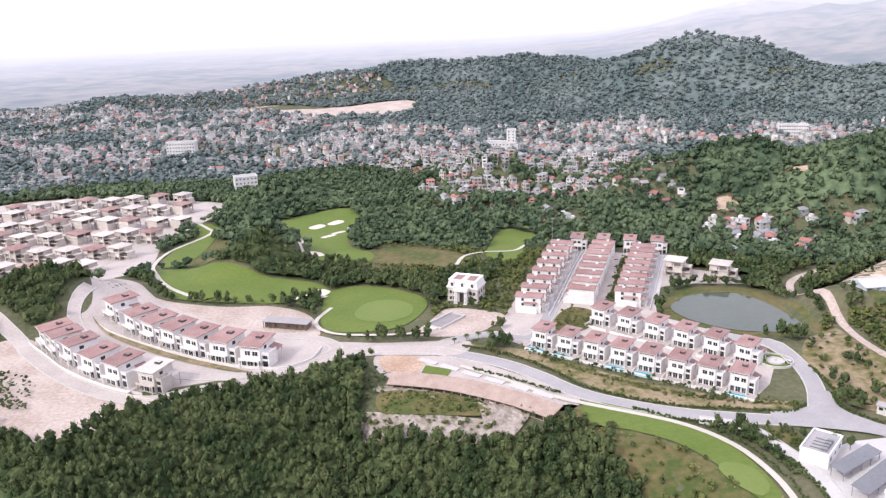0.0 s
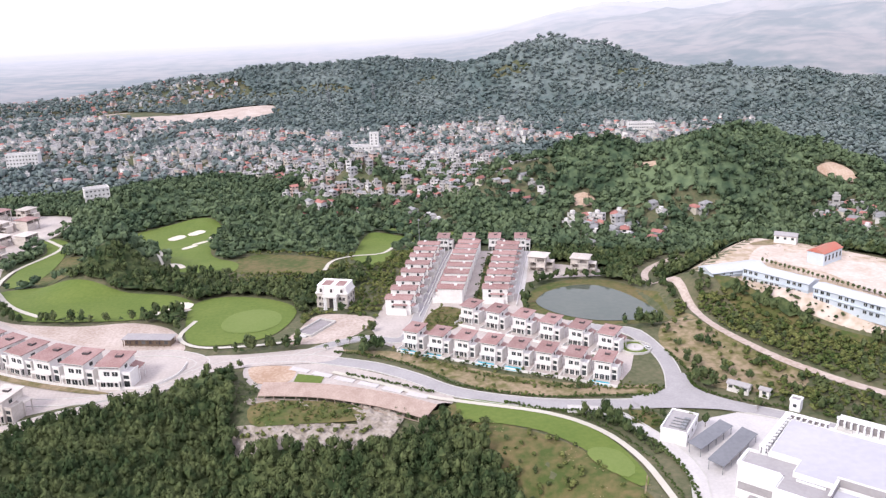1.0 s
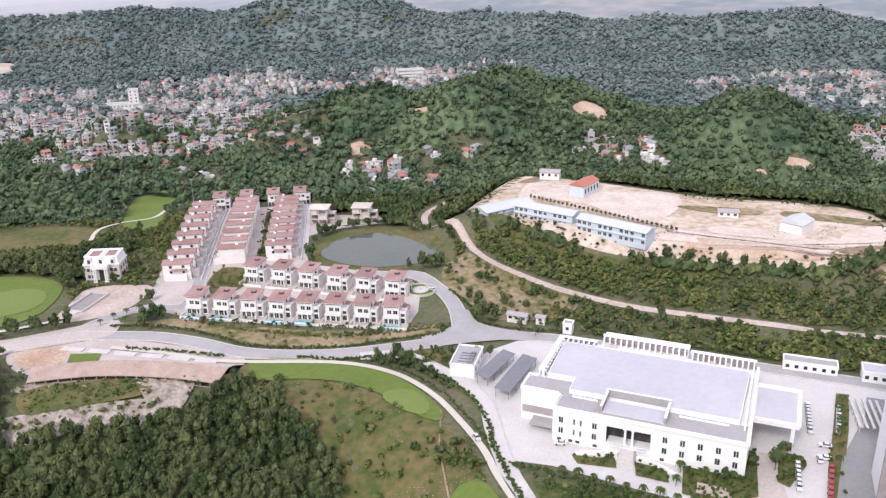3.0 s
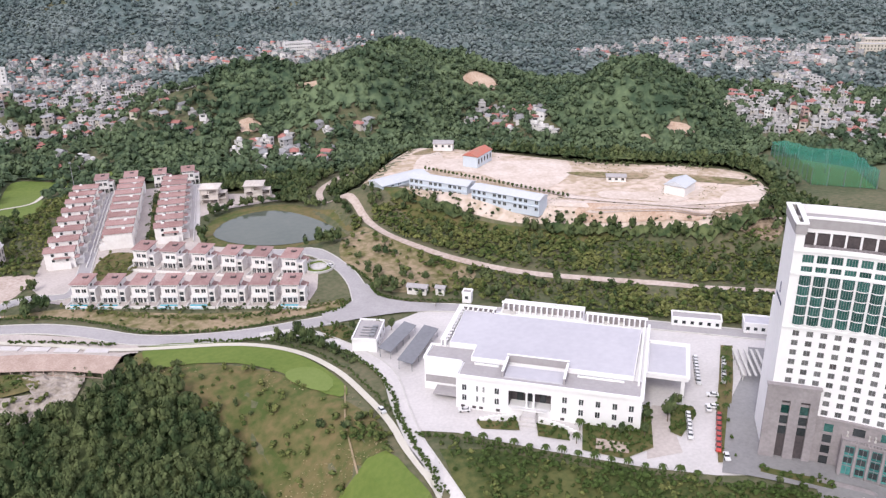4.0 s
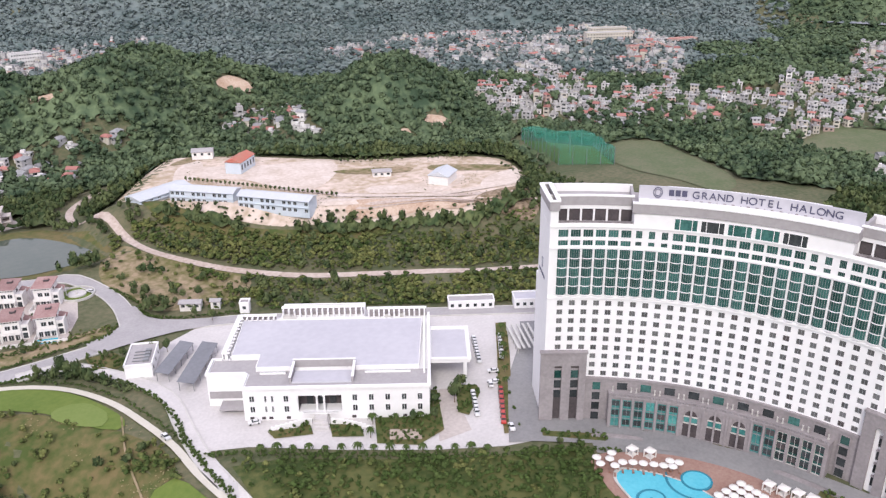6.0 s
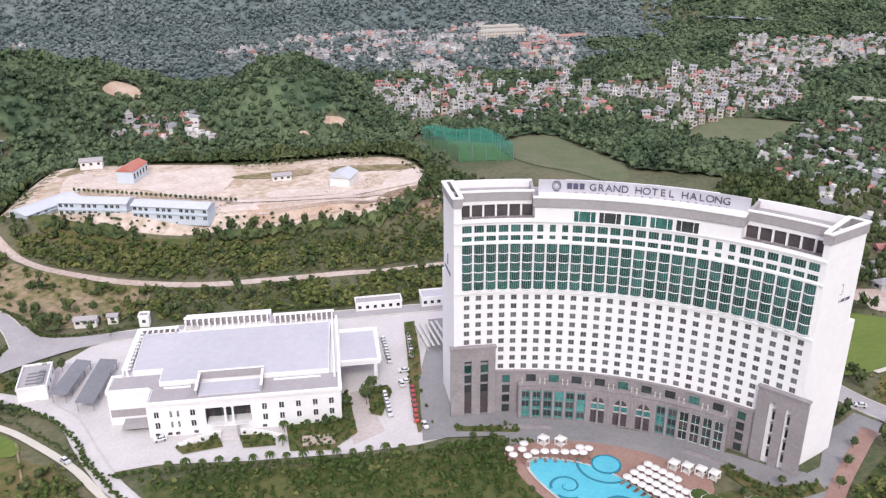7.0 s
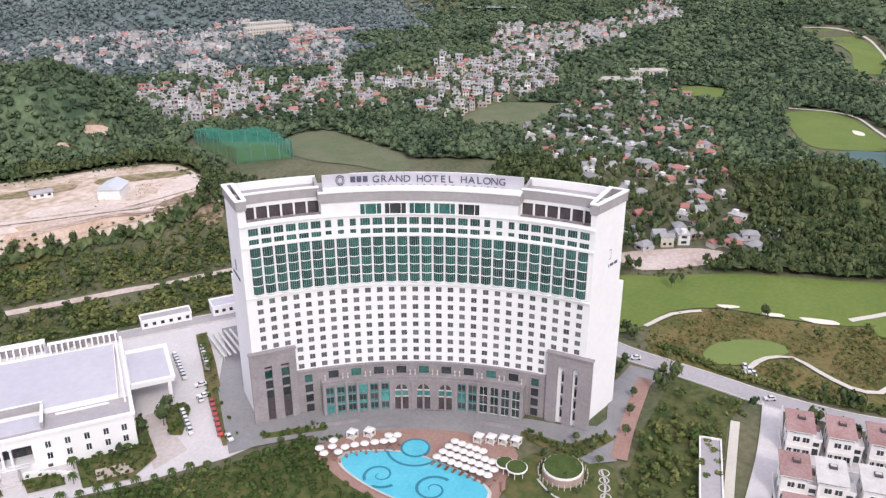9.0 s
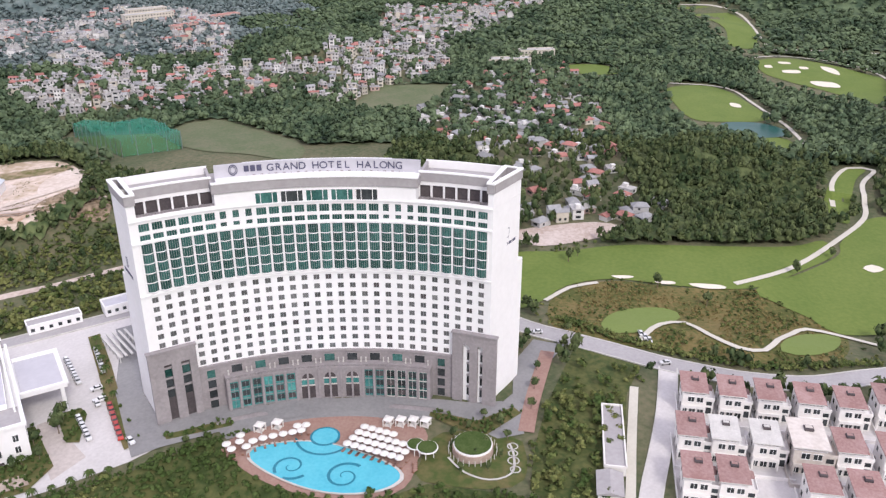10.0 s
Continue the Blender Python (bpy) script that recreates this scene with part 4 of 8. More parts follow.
# sign board on the roof
SR = HR + 5.0
sign = arc_block(Solid(), col(5.8), col(21.6), SR, SR + 0.6, 78.4, 82.9)
sign_ob = part("sign_board", sign, M_PALEROOF, hotel)
for n in range(9):
    part("sign_strut", Solid().box(-0.15, -2.5, 76.5, 0.15, 0, 79.3), M_WHITE, hotel, "", facing(col(6.2 + 15 * n / 8), SR + 0.4, 0))
part("sign_soffit", arc_block(Solid(), col(5.8), col(21.6), HR + 1.5, SR, 78.4, 78.8), M_WHITE, hotel)
ring = Solid()
for n in range(24):
    a0, a1 = math.radians(15 * n), math.radians(15 * n + 15)
    for r0, r1 in ((1.5, 1.75), (1.0, 1.15)):
        ring.prism([(r0 * math.cos(a0) * 0.8, r0 * math.sin(a0)), (r1 * math.cos(a0) * 0.8, r1 * math.sin(a0)), (r1 * math.cos(a1) * 0.8, r1 * math.sin(a1)), (r0 * math.cos(a1) * 0.8, r0 * math.sin(a1))], 0, 0.25)
part("emblem", ring, M_SIGN, sign_ob, "", facing(col(7.2), SR, 81.0) @ pose(0, 0, 0, 90, 0, 180))
for n in range(3):
    part("sign_bar", Solid().box(-0.75, 0, -0.95, 0.75, 0.25, 0.95), M_SIGN, sign_ob, "", facing(col(8.2 + 0.48 * n), SR, 81.1))

for n in range(22):
    part("sign_bar", Solid().box(-0.12 - 0.2 * (n * 7 % 3), 0, -0.3, 0.12 + 0.2 * (n * 5 % 3), 0.15, 0.2), M_STONE, sign_ob, "", facing(col(8.2 + 0.56 * n), SR, 78.95))


def glyph(ch, size, material, deep=0.2):
    cu = bpy.data.curves.new("letter", "FONT")
    cu.body, cu.size, cu.extrude, cu.align_x = ch, size, deep / 2, "CENTER"
    ob = bpy.data.objects.new("letter", cu)
    me = bpy.data.meshes.new_from_object(ob)
    bpy.data.objects.remove(ob)
    me.materials.clear()
    me.materials.append(material)
    return me


at_col = 10.0
for ch in "GRAND HOTEL HALONG":
    if ch != " ":
        part("letter", glyph(ch, 3.3, M_SIGN), None, sign_ob, "", facing(col(at_col), SR - 0.12, 79.85) @ pose(0, 0, 0, 90, 0, 180))
    at_col += 0.606 if ch != " " else 0.42

# emblem and writing on the end wall
s = Solid().box(0.4, -0.1, 52.0, 0.6, 0.1, 55.0).box(1.6, -0.1, 52.0, 1.8, 0.1, 55.0).box(0.4, -0.1, 55, 1.8, 0.1, 55.2).box(0.4, -0.1, 51.8, 1.8, 0.1, 52.0)
for n in range(4):
    s.box(-3.4 + 2.5 * n, -0.1, 49.2, -1.4 + 2.5 * n, 0.1, 50.2)
for a, lean in ((A1, SKEW), (A0, 0.0)):
    x, y = polar(a + lean * 0.5, HR + 9)
    x1, y1 = polar(a + lean, HR + 17.5)
    part("wall_sign", s, M_SIGN, hotel, "", pose(x, y, 6.2 if lean else 1.0, 0, 0, math.degrees(math.atan2(y1 - y, x1 - x))))

# stone base with its terrace
P0, P1, PR = 32.9, -1.6, 111.8
base = Solid()
arc_block(base, 37.2, P0 - 0.2, HR - 0.4, HR + 0.3, 0, 16.4)
arc_block(base, P1 + 0.2, -5.4, HR - 0.4, HR + 0.3, 0, 16.4)
arc_block(base, P0, P1, HR - 0.4, HR + 0.3, 12.4, 16.4)
part("stone_base", base, M_STONE, hotel)
part("terrace", arc_block(Solid(), P0 + 0.3, P1 - 0.3, PR - 0.3, HR, 11.9, 12.5), M_STONE, hotel)
part("base_cornice", arc_block(Solid(), 37.2, -5.4, HR - 0.8, HR + 0.2, 16.2, 16.9), M_STONE, hotel)
rail = arc_block(Solid(), P0 + 0.3, P1 - 0.3, PR - 0.3, PR, 13.3, 13.5)
for n in range(72):
    a = P0 + (P1 - P0) * n / 71
    arc_block(rail, a + 0.08, a - 0.08, PR - 0.25, PR - 0.05, 12.5, 13.3)
part("balustrade", rail, M_STONE, hotel)
for a0, a1 in ((P0 + 0.3, P0 - 0.3), (P1 + 0.3, P1 - 0.3)):
    part("side_wall", arc_block(Solid(), a0, a1, PR, HR, 0, 12), M_STONE, hotel)
lower = Solid()
for n in range(18):
    a = P0 + (P1 - P0) * (n + 0.5) / 18
    half = (P0 - P1) / 36
    arched = 6 <= n <= 11
    if not arched:
        skin(lower, a, half, 0, 12, 1.45, 0.4, 11.2, PR, 0.5)
        bright = n < 6 or n in (12, 13)
        g = part("glazing", Solid().box(-1.45, 0, 0.4, 1.45, 0.1, 11.2), M_AQUA if bright else M_TEAL, hotel, "", facing(a, PR + 0.45, 0))
        bars = Solid()
        for x in (-1.45, -0.06, 1.33):
            bars.box(x, 0.1, 0.4, x + 0.12, 0.24, 11.2)
        for z in (0.4, 3.75, 7.35, 10.95):
            bars.box(-1.45, 0.1, z, 1.45, 0.3, z + 0.25)
        part("mullion", bars, M_STEEL if bright else M_KERB, g)
        for k in range(3):
            z = 2.3 + 3.6 * k
            if (n * 5 + k * 3) % 7 == 0 and bright:
                continue
            part("window", Solid().box(-1.15, 0.1, z - 1.0, 1.15, 0.2, z + 0.95), M_GLASS if (n + k) % 5 else M_DARK, g)
    elif n % 2 == 0:
        mid = a - half
        skin(lower, mid, half * 2, 0, 12, 2.3, 0.2, 10.6, PR, 0.6)
        w = part("window", Solid().box(-2.3, 0, 0.2, 2.3, 0.1, 5.2), M_DARK, hotel, "", facing(mid, PR + 0.5, 0))
        s = Solid()
        for k in range(9):
            t0, t1 = math.pi * k / 9, math.pi * (k + 1) / 9
            s.add([(0, 0.1, 8.2), (1.9 * math.cos(t0), 0.1, 8.2 + 1.9 * math.sin(t0)), (1.9 * math.cos(t1), 0.1, 8.2 + 1.9 * math.sin(t1))], [(0, 1, 2)])
        part("arch_pane", s, M_DARK, w)
        part("fanlight_wall", Solid().box(-2.3, 0, 5.2, 2.3, 0.09, 10.6), M_STONE, w)
        part("lattice", Solid().box(-2.3, 0.1, 5.2, 2.3, 0.3, 5.6).box(-2.3, 0.1, 7.7, 2.3, 0.3, 8.1).box(-0.1, 0.1, 5.6, 0.1, 0.25, 7.7), M_KERB, w)
        part("glazing", Solid().box(-2.1, 0.1, 5.7, 2.1, 0.14, 7.6), M_AQUA, w)
    part("pilaster", Solid().box(-0.32, 0, 0, 0.32, 0.5, 12), M_STONE, hotel, "", facing(a + half, PR, 0))
    if n % 2 == 0:
        w = part("window", Solid().box(-1.9, 0, 12.6, 1.9, 0.1, 15.6), M_TEAL if n % 6 == 2 else M_GLASS, hotel, "", facing(a - half, HR - 0.5, 0))
        part("frame", Solid().box(-2.1, 0, 15.4, 2.1, 0.3, 15.8).box(-2.1, 0, 12.6, -1.7, 0.3, 15.4).box(1.7, 0, 12.6, 2.1, 0.3, 15.4), M_STONE, w)
        for x in (-3.0, 3.0):
            part("terrace_post", Solid().box(x - 0.16, 1.0, 12.5, x + 0.16, 1.3, 14.1).box(x - 0.3, 0.9, 12.5, x + 0.3, 1.4, 12.8).box(x - 0.24, 0.95, 14.1, x + 0.24, 1.35, 14.35), M_KERB, hotel, "", facing(a - half, HR - 0.5, 0))
part("base_front", lower.weld(), M_STONE, hotel)
for a in (35.2, -3.4):
    for k in range(4):
        w = part("window", Solid().box(-1.3, 0, -1.5, 1.3, 0.12, 1.5).mesh("pane", M_TEAL if k == 3 else M_GLASS), None, hotel, "", facing(a, HR - 0.5, 2 + 3.9 * k))
        part("frame", Solid().box(-1.6, 0, -1.5, -1.3, 0.4, 1.7).box(1.3, 0, -1.5, 1.6, 0.4, 1.7).box(-1.6, 0, 1.5, 1.6, 0.4, 1.75), M_STONE, w)

# stone pylons at both ends of the front
for a0, a1, arched in ((44.55, 37.2, False), (-5.4, -12.9, True)):
    mid = (a0 + a1) / 2
    m = facing(mid, HR - 1.6, 0)
    w = 7.6
    block = Solid()
    holes = ((-3.0, -0.5), (2.5, 5.2)) if not arched else ((-4.0, -1.6), (1.2, 3.0))
    holes = tuple((-b, -a) for a, b in reversed(holes))
    x, deep, hz = -w, -1.35, 21.5 if not arched else 22.5
    for h0, h1 in (*holes, (w, w)):
        block.box(x, deep, 0, h0, 0, 26.3)
        if h1 > h0:
            block.box(h0, deep, hz, h1, 0, 26.3)
        x = h1
    pylon = part("pylon", block.weld(), M_STONE, hotel, "", m)
    part("pylon_cap", Solid().box(-w - 0.3, deep - 0.3, 26.3, w + 0.3, 0.35, 26.9), M_STONE, pylon)
    for h0, h1 in holes:
        if arched:
            s = Solid()
            for k in range(8):
                t0, t1, r, c = math.pi * k / 8, math.pi * (k + 1) / 8, (h1 - h0) / 2, (h0 + h1) / 2
                s.add([(c + r * math.cos(t0), yy, hz - r + r * math.sin(t0) if zz else hz) for yy in (deep, 0.02) for zz in (1, 0)] + [(c + r * math.cos(t1), yy, hz - r + r * math.sin(t1) if zz else hz) for yy in (deep, 0.02) for zz in (1, 0)], [(0, 1, 5, 4), (2, 3, 7, 6), (0, 2, 6, 4)])
            part("arch_head", s, M_STONE, pylon)
        part("recess", Solid().box(h0, deep + 0.1, 0, h1, deep + 0.3, hz), M_DARK if not arched else M_WHITE, pylon)
        for k in range(3 if not arched else 4):
            z = 10.5 + 3.8 * k if not arched else 4 + 4.6 * k
            p = part("window", Solid().box(h0 + 0.1, deep + 0.3, z - 1.5, h1 - 0.1 if not arched else h0 + 1.0, deep + 0.5, z + 1.5), M_TEAL if not arched and k == 2 else M_GLASS, pylon)
            part("frame", Solid().box(h0, deep + 0.3, z + 1.5, h1 if not arched else h0 + 1.1, deep + 0.7, z + 2.2), M_STONE, p)
# steps and flower beds along the front
for a0, a1 in ((36, 27), (5, -6)):
    for k in range(4):
        setting("step", Solid().add(*(lambda s: (s.v, s.f))(arc_block(Solid(), a0 - k * 0.3, a1 + k * 0.3, PR - 6.5 + k * 0.5, PR - 5, 0.3 + 0.16 * k, 0.46 + 0.16 * k))), M_STONE, "grey stone step before the hotel", "step").location = (*HC, 0)

# ---- conference hall ----
hall = thing("conference_hall", 150.4, 143.2, 0.1, -48.2, "long white conference hall with a pale flat roof and colonnade parapets", "hall")
HL, HD = 63.5, 53.5
for a, b in ((0, 18.6), (33.4, HL)):
    part("front_wall", Solid().box(a, 0, 0, b, 10, 12.6), M_WHITE, hall)
part("porch_base", Solid().box(18.6, 0, 0, 33.4, 10, 3.2), M_WHITE, hall)
part("porch_lintel", Solid().box(18.6, 0, 9.6, 33.4, 10, 12.6), M_WHITE, hall)
part("porch_wall", Solid().box(18.6, 5, 3.2, 33.4, 10, 9.6), M_WHITE, hall)
part("wall", Solid().box(0, 10, 0, HL, HD, 12.0), M_WHITE, hall)
part("side_wing", Solid().box(-14.3, 9.5, 0, 0, 19.5, 12.4), M_WHITE, hall)
part("side_gallery", Solid().box(-10.8, 19.5, 0, 0, 50, 11.8), M_WHITE, hall)
part("wing_roof", Solid().box(-13.4, 10.4, 12.4, 2.6, 19.2, 12.7), M_GREYROOF, hall)
part("wing_parapet", Solid().box(-14.6, 9.2, 12.2, -0.5, 10.1, 13.4).box(-14.6, 10.1, 12.2, -13.7, 19.8, 13.4).box(-13.7, 19.1, 12.2, -10.8, 19.8, 13.4), M_WHITE, hall)
part("front_roof", Solid().box(0.8, 0.8, 12.6, HL - 0.8, 11.0, 12.8), M_GREYROOF, hall)
part("cornice", Solid().box(-0.5, -0.6, 12.4, HL + 0.5, 0.5, 13.4).box(-0.5, 0.5, 12.4, 0.4, 9.2, 13.4).box(HL - 0.4, 0.5, 12.4, HL + 0.5, HD, 13.4).box(HL - 2.0, 8, 12.4, HL - 1.4, HD - 6, 14.6), M_WHITE, hall)
slab = [(3, 11.2), (15.6, 11.2), (15.6, 14.3), (37.6, 14.3), (37.6, 11.2), (59.8, 11.2), (60.8, 46.5), (-8, 46.5), (-7.2, 20), (3, 20)]
part("roof_sheet", Solid().prism(slab, 12.0, 14.4), M_PALEROOF, hall)
s = Solid()
for (xa, ya), (xb, yb) in zip(slab, slab[1:] + slab[:1]):
    d = math.hypot(xb - xa, yb - ya)
    nx_, ny_ = (yb - ya) / d * 0.25, -(xb - xa) / d * 0.25
    s.prism([(xa, ya), (xa + nx_, ya + ny_), (xb + nx_, yb + ny_), (xb, yb)], 12.0, 14.62)
part("roof_edge", s, M_WHITE, hall)
# sunk court in the roof behind the loggia
part("court_wall", Solid().box(15.7, 13.6, 12.8, 37.5, 14.0, 15.7).box(15.7, 2.8, 12.8, 16.3, 13.6, 15.2).box(36.9, 2.8, 12.8, 37.5, 13.6, 15.2), M_GREYROOF, hall)
part("court_coping", Solid().box(15.5, 13.5, 15.7, 37.7, 14.25, 15.9).box(15.5, 2.6, 15.2, 16.4, 13.5, 15.4).box(36.8, 2.6, 15.2, 37.7, 13.5, 15.4), M_WHITE, hall)
part("court_roof", Solid().prism([(16.3, 2.8), (36.9, 2.8), (36.9, 10.5), (16.3, 10.5)], 12.8, 13.3, [(16.5, 3.0), (36.7, 3.0), (36.7, 10.3), (16.5, 10.3)]), M_PALEROOF, hall)
for x0, x1 in ((4.5, 13.5), (41, 57)):
    part("roof_well", Solid().box(x0, 9.2, 12.8, x1, 10.4, 13.0), M_PANEL, hall)
    part("well_wall", Solid().box(x0, 8.9, 12.8, x1, 9.2, 13.5).box(x0, 10.4, 12.8, x1, 10.7, 13.7), M_WHITE, hall)
# fins that carry the open parapets
fin = Solid().box(-0.25, -1.2, 0, 0.25, 1.2, 0.6).box(-0.3, -0.5, 0.6, 0.3, 0.5, 3.0).box(-0.25, -1.3, 3.0, 0.25, 1.3, 3.4).mesh("fin", M_WHITE)
for k in range(12):
    part("fin", fin, None, hall, "", pose(-9.4, 20.4 + 2.6 * k, 11.9, 0, 0, 90))
part("parapet", Solid().box(-10.8, 19.8, 11.8, -10.4, 50, 15.0), M_WHITE, hall)
part("parapet_beam", Solid().box(-11.0, 19.8, 15.0, -9.2, 50, 15.4), M_WHITE, hall)
for x0, x1, n, back in ((-9, 3.4, 7, -4.0), (6, 37, 15, 2.6), (40, 62, 12, 0.6)):
    for k in range(n):
        part("fin", fin, None, hall, "", pose(x0 + (x1 - x0) * k / (n - 1), HD - 2.5 + back, 12.2))
    part("parapet", Solid().box(x0 - 0.6, HD - 1.0 + back, 12, x1 + 0.6, HD - 0.5 + back, 15.4), M_STONE, hall)
    part("parapet_beam", Solid().box(x0 - 0.8, HD - 1.6 + back, 15.4, x1 + 0.8, HD - 0.2 + back, 15.9), M_WHITE, hall)
part("rear_block", Solid().box(5, HD - 1, 0, 38, HD + 9, 12.2), M_WHITE, hall)
part("rear_roof", Solid().box(6, HD + 3, 12.2, 37, HD + 8, 12.4), M_GREYROOF, hall)
part("rear_parapet", Solid().box(5, HD + 8.2, 12.2, 38, HD + 9, 13.6).box(5, HD + 3, 12.2, 5.7, HD + 8.2, 13.6).box(37.3, HD + 3, 12.2, 38, HD + 8.2, 13.6), M_WHITE, hall)
for x, y, a in ((6, 52, 2.0), (9, 51.5, 1.4), (46, 51, 1.6), (52, 52, 1.2), (-6, 47.5, 1.5), (-3, 47.6, 1.2)):
    part("air_unit", Solid().box(x, y, 11.7, x + a * 1.6, y + a, 13.2).disc(x + a * 0.8, y + a / 2, 13.2, 13.35, a * 0.4), M_KERB, hall)
wn1 = Solid().box(-0.75, 0.0, -1.15, 0.75, 0.12, 1.15).mesh("window", M_GLASS)
wf1 = Solid().box(-0.95, -0.15, -1.35, 0.95, 0.0, -1.15).box(-0.95, -0.15, 1.15, 0.95, 0.0, 1.4).box(-0.06, -0.08, -1.15, 0.06, 0, 1.15).box(-0.95, -0.12, -1.15, -0.75, 0.02, 1.15).box(0.75, -0.12, -1.15, 0.95, 0.02, 1.15).mesh("frame", M_WHITE)
slim = Matrix.Diagonal((0.42, 1, 1, 1))
for x, thin in ((3.0, 0), (7.6, 1), (9.9, 1), (14.6, 0), (38, 0), (43.6, 0), (49.2, 0), (54.8, 0), (60.2, 0)):
    for z in (4.6, 8.7):
        w = part("window", wn1, None, hall, "", pose(x, -0.13, z) @ (slim if thin else Matrix()))
        part("frame", wf1, None, w)
for x in (2.5, 6.5, 9, 15, 37.5, 43, 55):
    part("basement_window", Solid().box(x - 0.7, -0.12, 0.5, x + 0.7, 0, 1.5), M_DARK, hall)
for y in (6, 13, 46, 52):
    for z in (4.6, 8.7):
        w = part("window", wn1, None, hall, "", pose(HL + 0.13, y, z, 0, 0, 90))
        part("frame", wf1, None, w)
# loggia in the middle of the front
# dark panels stand in for the shade inside the white loggia
part("loggia_side", Solid().box(18.6, 0.9, 3.25, 18.75, 4.9, 9.6).box(33.25, 0.9, 3.25, 33.4, 4.9, 9.6), M_DARK, hall)
part("loggia_ceiling", Solid().box(18.75, 0.6, 9.45, 33.25, 4.9, 9.58), M_DARK, hall)
part("loggia_back", Solid().box(18.6, 4.9, 3.2, 33.4, 5.05, 9.6), M_DARK, hall)
for x in (22.0, 26.0, 30.0):
    part("glazed_door", Solid().box(x - 1.1, 4.7, 3.3, x + 1.1, 4.9, 8.6), M_GLASS, hall)
for x in (24.9, 27.4):
    part("column", Solid().disc(x, 0.6, 3.2, 9.6, 0.42, 0.36, 14).box(x - 0.6, 0, 3.2, x + 0.6, 1.2, 3.7).box(x - 0.55, 0, 9.2, x + 0.55, 1.2, 9.6), M_WHITE, hall)
part("balcony", Solid().box(20, -1.2, 2.9, 32, 0.2, 3.3).box(20, -1.3, 4.2, 32, -1.1, 4.4), M_WHITE, hall)
s = Solid()
for k in range(18):
    s.box(20.1 + k * 0.7, -1.28, 3.3, 20.25 + k * 0.7, -1.14, 4.2)
part("balustrade", s, M_WHITE, hall)
part("entrance_stair", Solid().box(23.5, -6.5, 0, 29.5, 0, 1.0).box(24, -5.5, 1.0, 29, 0, 2.0).box(24.4, -4.5, 2, 28.6, 0, 3.0), M_PAVE, hall)
for sg, x in ((-1, 22.5), (1, 30.5)):
    s = Solid()
    for k in range(9):
        s.box(x + sg * k * 1.5 - 0.8, -3.5 - 0.12 * k * k * 0.3, 0, x + sg * k * 1.5 + 0.8, -3.0 - 0.12 * k * k * 0.3, 2.6 - 0.2 * k)
    part("ramp_wall", s, M_WHITE, hall)
part("ramp_canopy", Solid().box(-9.5, 3.5, 1.8, -0.6, 9.3, 2.3), M_GREYROOF, hall)
part("ramp_opening", Solid().box(-8.5, 9.3, 0.3, -2, 9.45, 1.8), M_DARK, hall)
part("wing_recess", Solid().box(-13.8, 9.3, 3.2, -0.6, 9.5, 6.0), M_GREYROOF, hall)
# covered drive-through at the end
part("porch_roof", Solid().box(HL, 20, 9.6, HL + 14.9, 44, 10.8), M_WHITE, hall)
part("porch_deck", Solid().box(HL + 1, 21, 10.8, HL + 13.9, 43, 10.95), M_PALEROOF, hall)
part("porch_rim", Solid().box(HL + 0.6, 19.6, 10.8, HL + 15.3, 20.6, 11.7).box(HL + 14.3, 20.6, 10.8, HL + 15.3, 44.4, 11.7).box(HL + 0.6, 43.4, 10.8, HL + 14.3, 44.4, 11.7), M_WHITE, hall)
for y in (21, 23.2, 41, 43):
    part("column", Solid().box(HL + 12.6, y - 0.5, 0, HL + 13.8, y + 0.5, 9.6), M_WHITE, hall)
part("porch_ceiling", Solid().box(HL + 0.2, 21, 9.4, HL + 12, 43, 9.6), M_GREYROOF, hall)
part("porch_door", Solid().box(HL, 25, 0, HL + 0.2, 36, 6), M_DARK, hall)


# ---- sheds, canopies and small houses round the hall ----
def gabled(name, x, y, z, turn, lx, ly, h, rise, wall, roof, label, category, windows=0, group=""):
    t = thing(name, x, y, z, turn, label, category, group)
    part("wall", Solid().box(-lx / 2, -ly / 2, -1.5, lx / 2, ly / 2, h), wall, t)
    o = 0.5
    s = Solid()
    s.add([(-lx / 2 - o, -ly / 2 - o, h - 0.1), (lx / 2 + o, -ly / 2 - o, h - 0.1), (lx / 2 + o, 0, h + rise), (-lx / 2 - o, 0, h + rise), (-lx / 2 - o, ly / 2 + o, h - 0.1), (lx / 2 + o, ly / 2 + o, h - 0.1)], [(0, 1, 2, 3), (3, 2, 5, 4), (0, 3, 4), (1, 5, 2)])
    s.add([(-lx / 2 - o, -ly / 2 - o, h - 0.25), (lx / 2 + o, -ly / 2 - o, h - 0.25), (lx / 2 + o, ly / 2 + o, h - 0.25), (-lx / 2 - o, ly / 2 + o, h - 0.25)], [(3, 2, 1, 0)])
    part("roof", s, roof, t)
    for k in range(windows):
        xx = -lx / 2 + (k + 0.5) * lx / windows
        for yy, sg in ((-ly / 2, -1), (ly / 2, 1)):
            w = part("window", Solid().box(xx - 0.8, min(yy, yy + 0.06 * sg), h * 0.35, xx + 0.8, max(yy, yy + 0.06 * sg), h * 0.75), M_GLASS, t)
            part("sill", Solid().box(xx - 0.95, min(yy, yy + 0.2 * sg), h * 0.3, xx + 0.95, max(yy, yy + 0.2 * sg), h * 0.35), M_KERB, w)
    return t


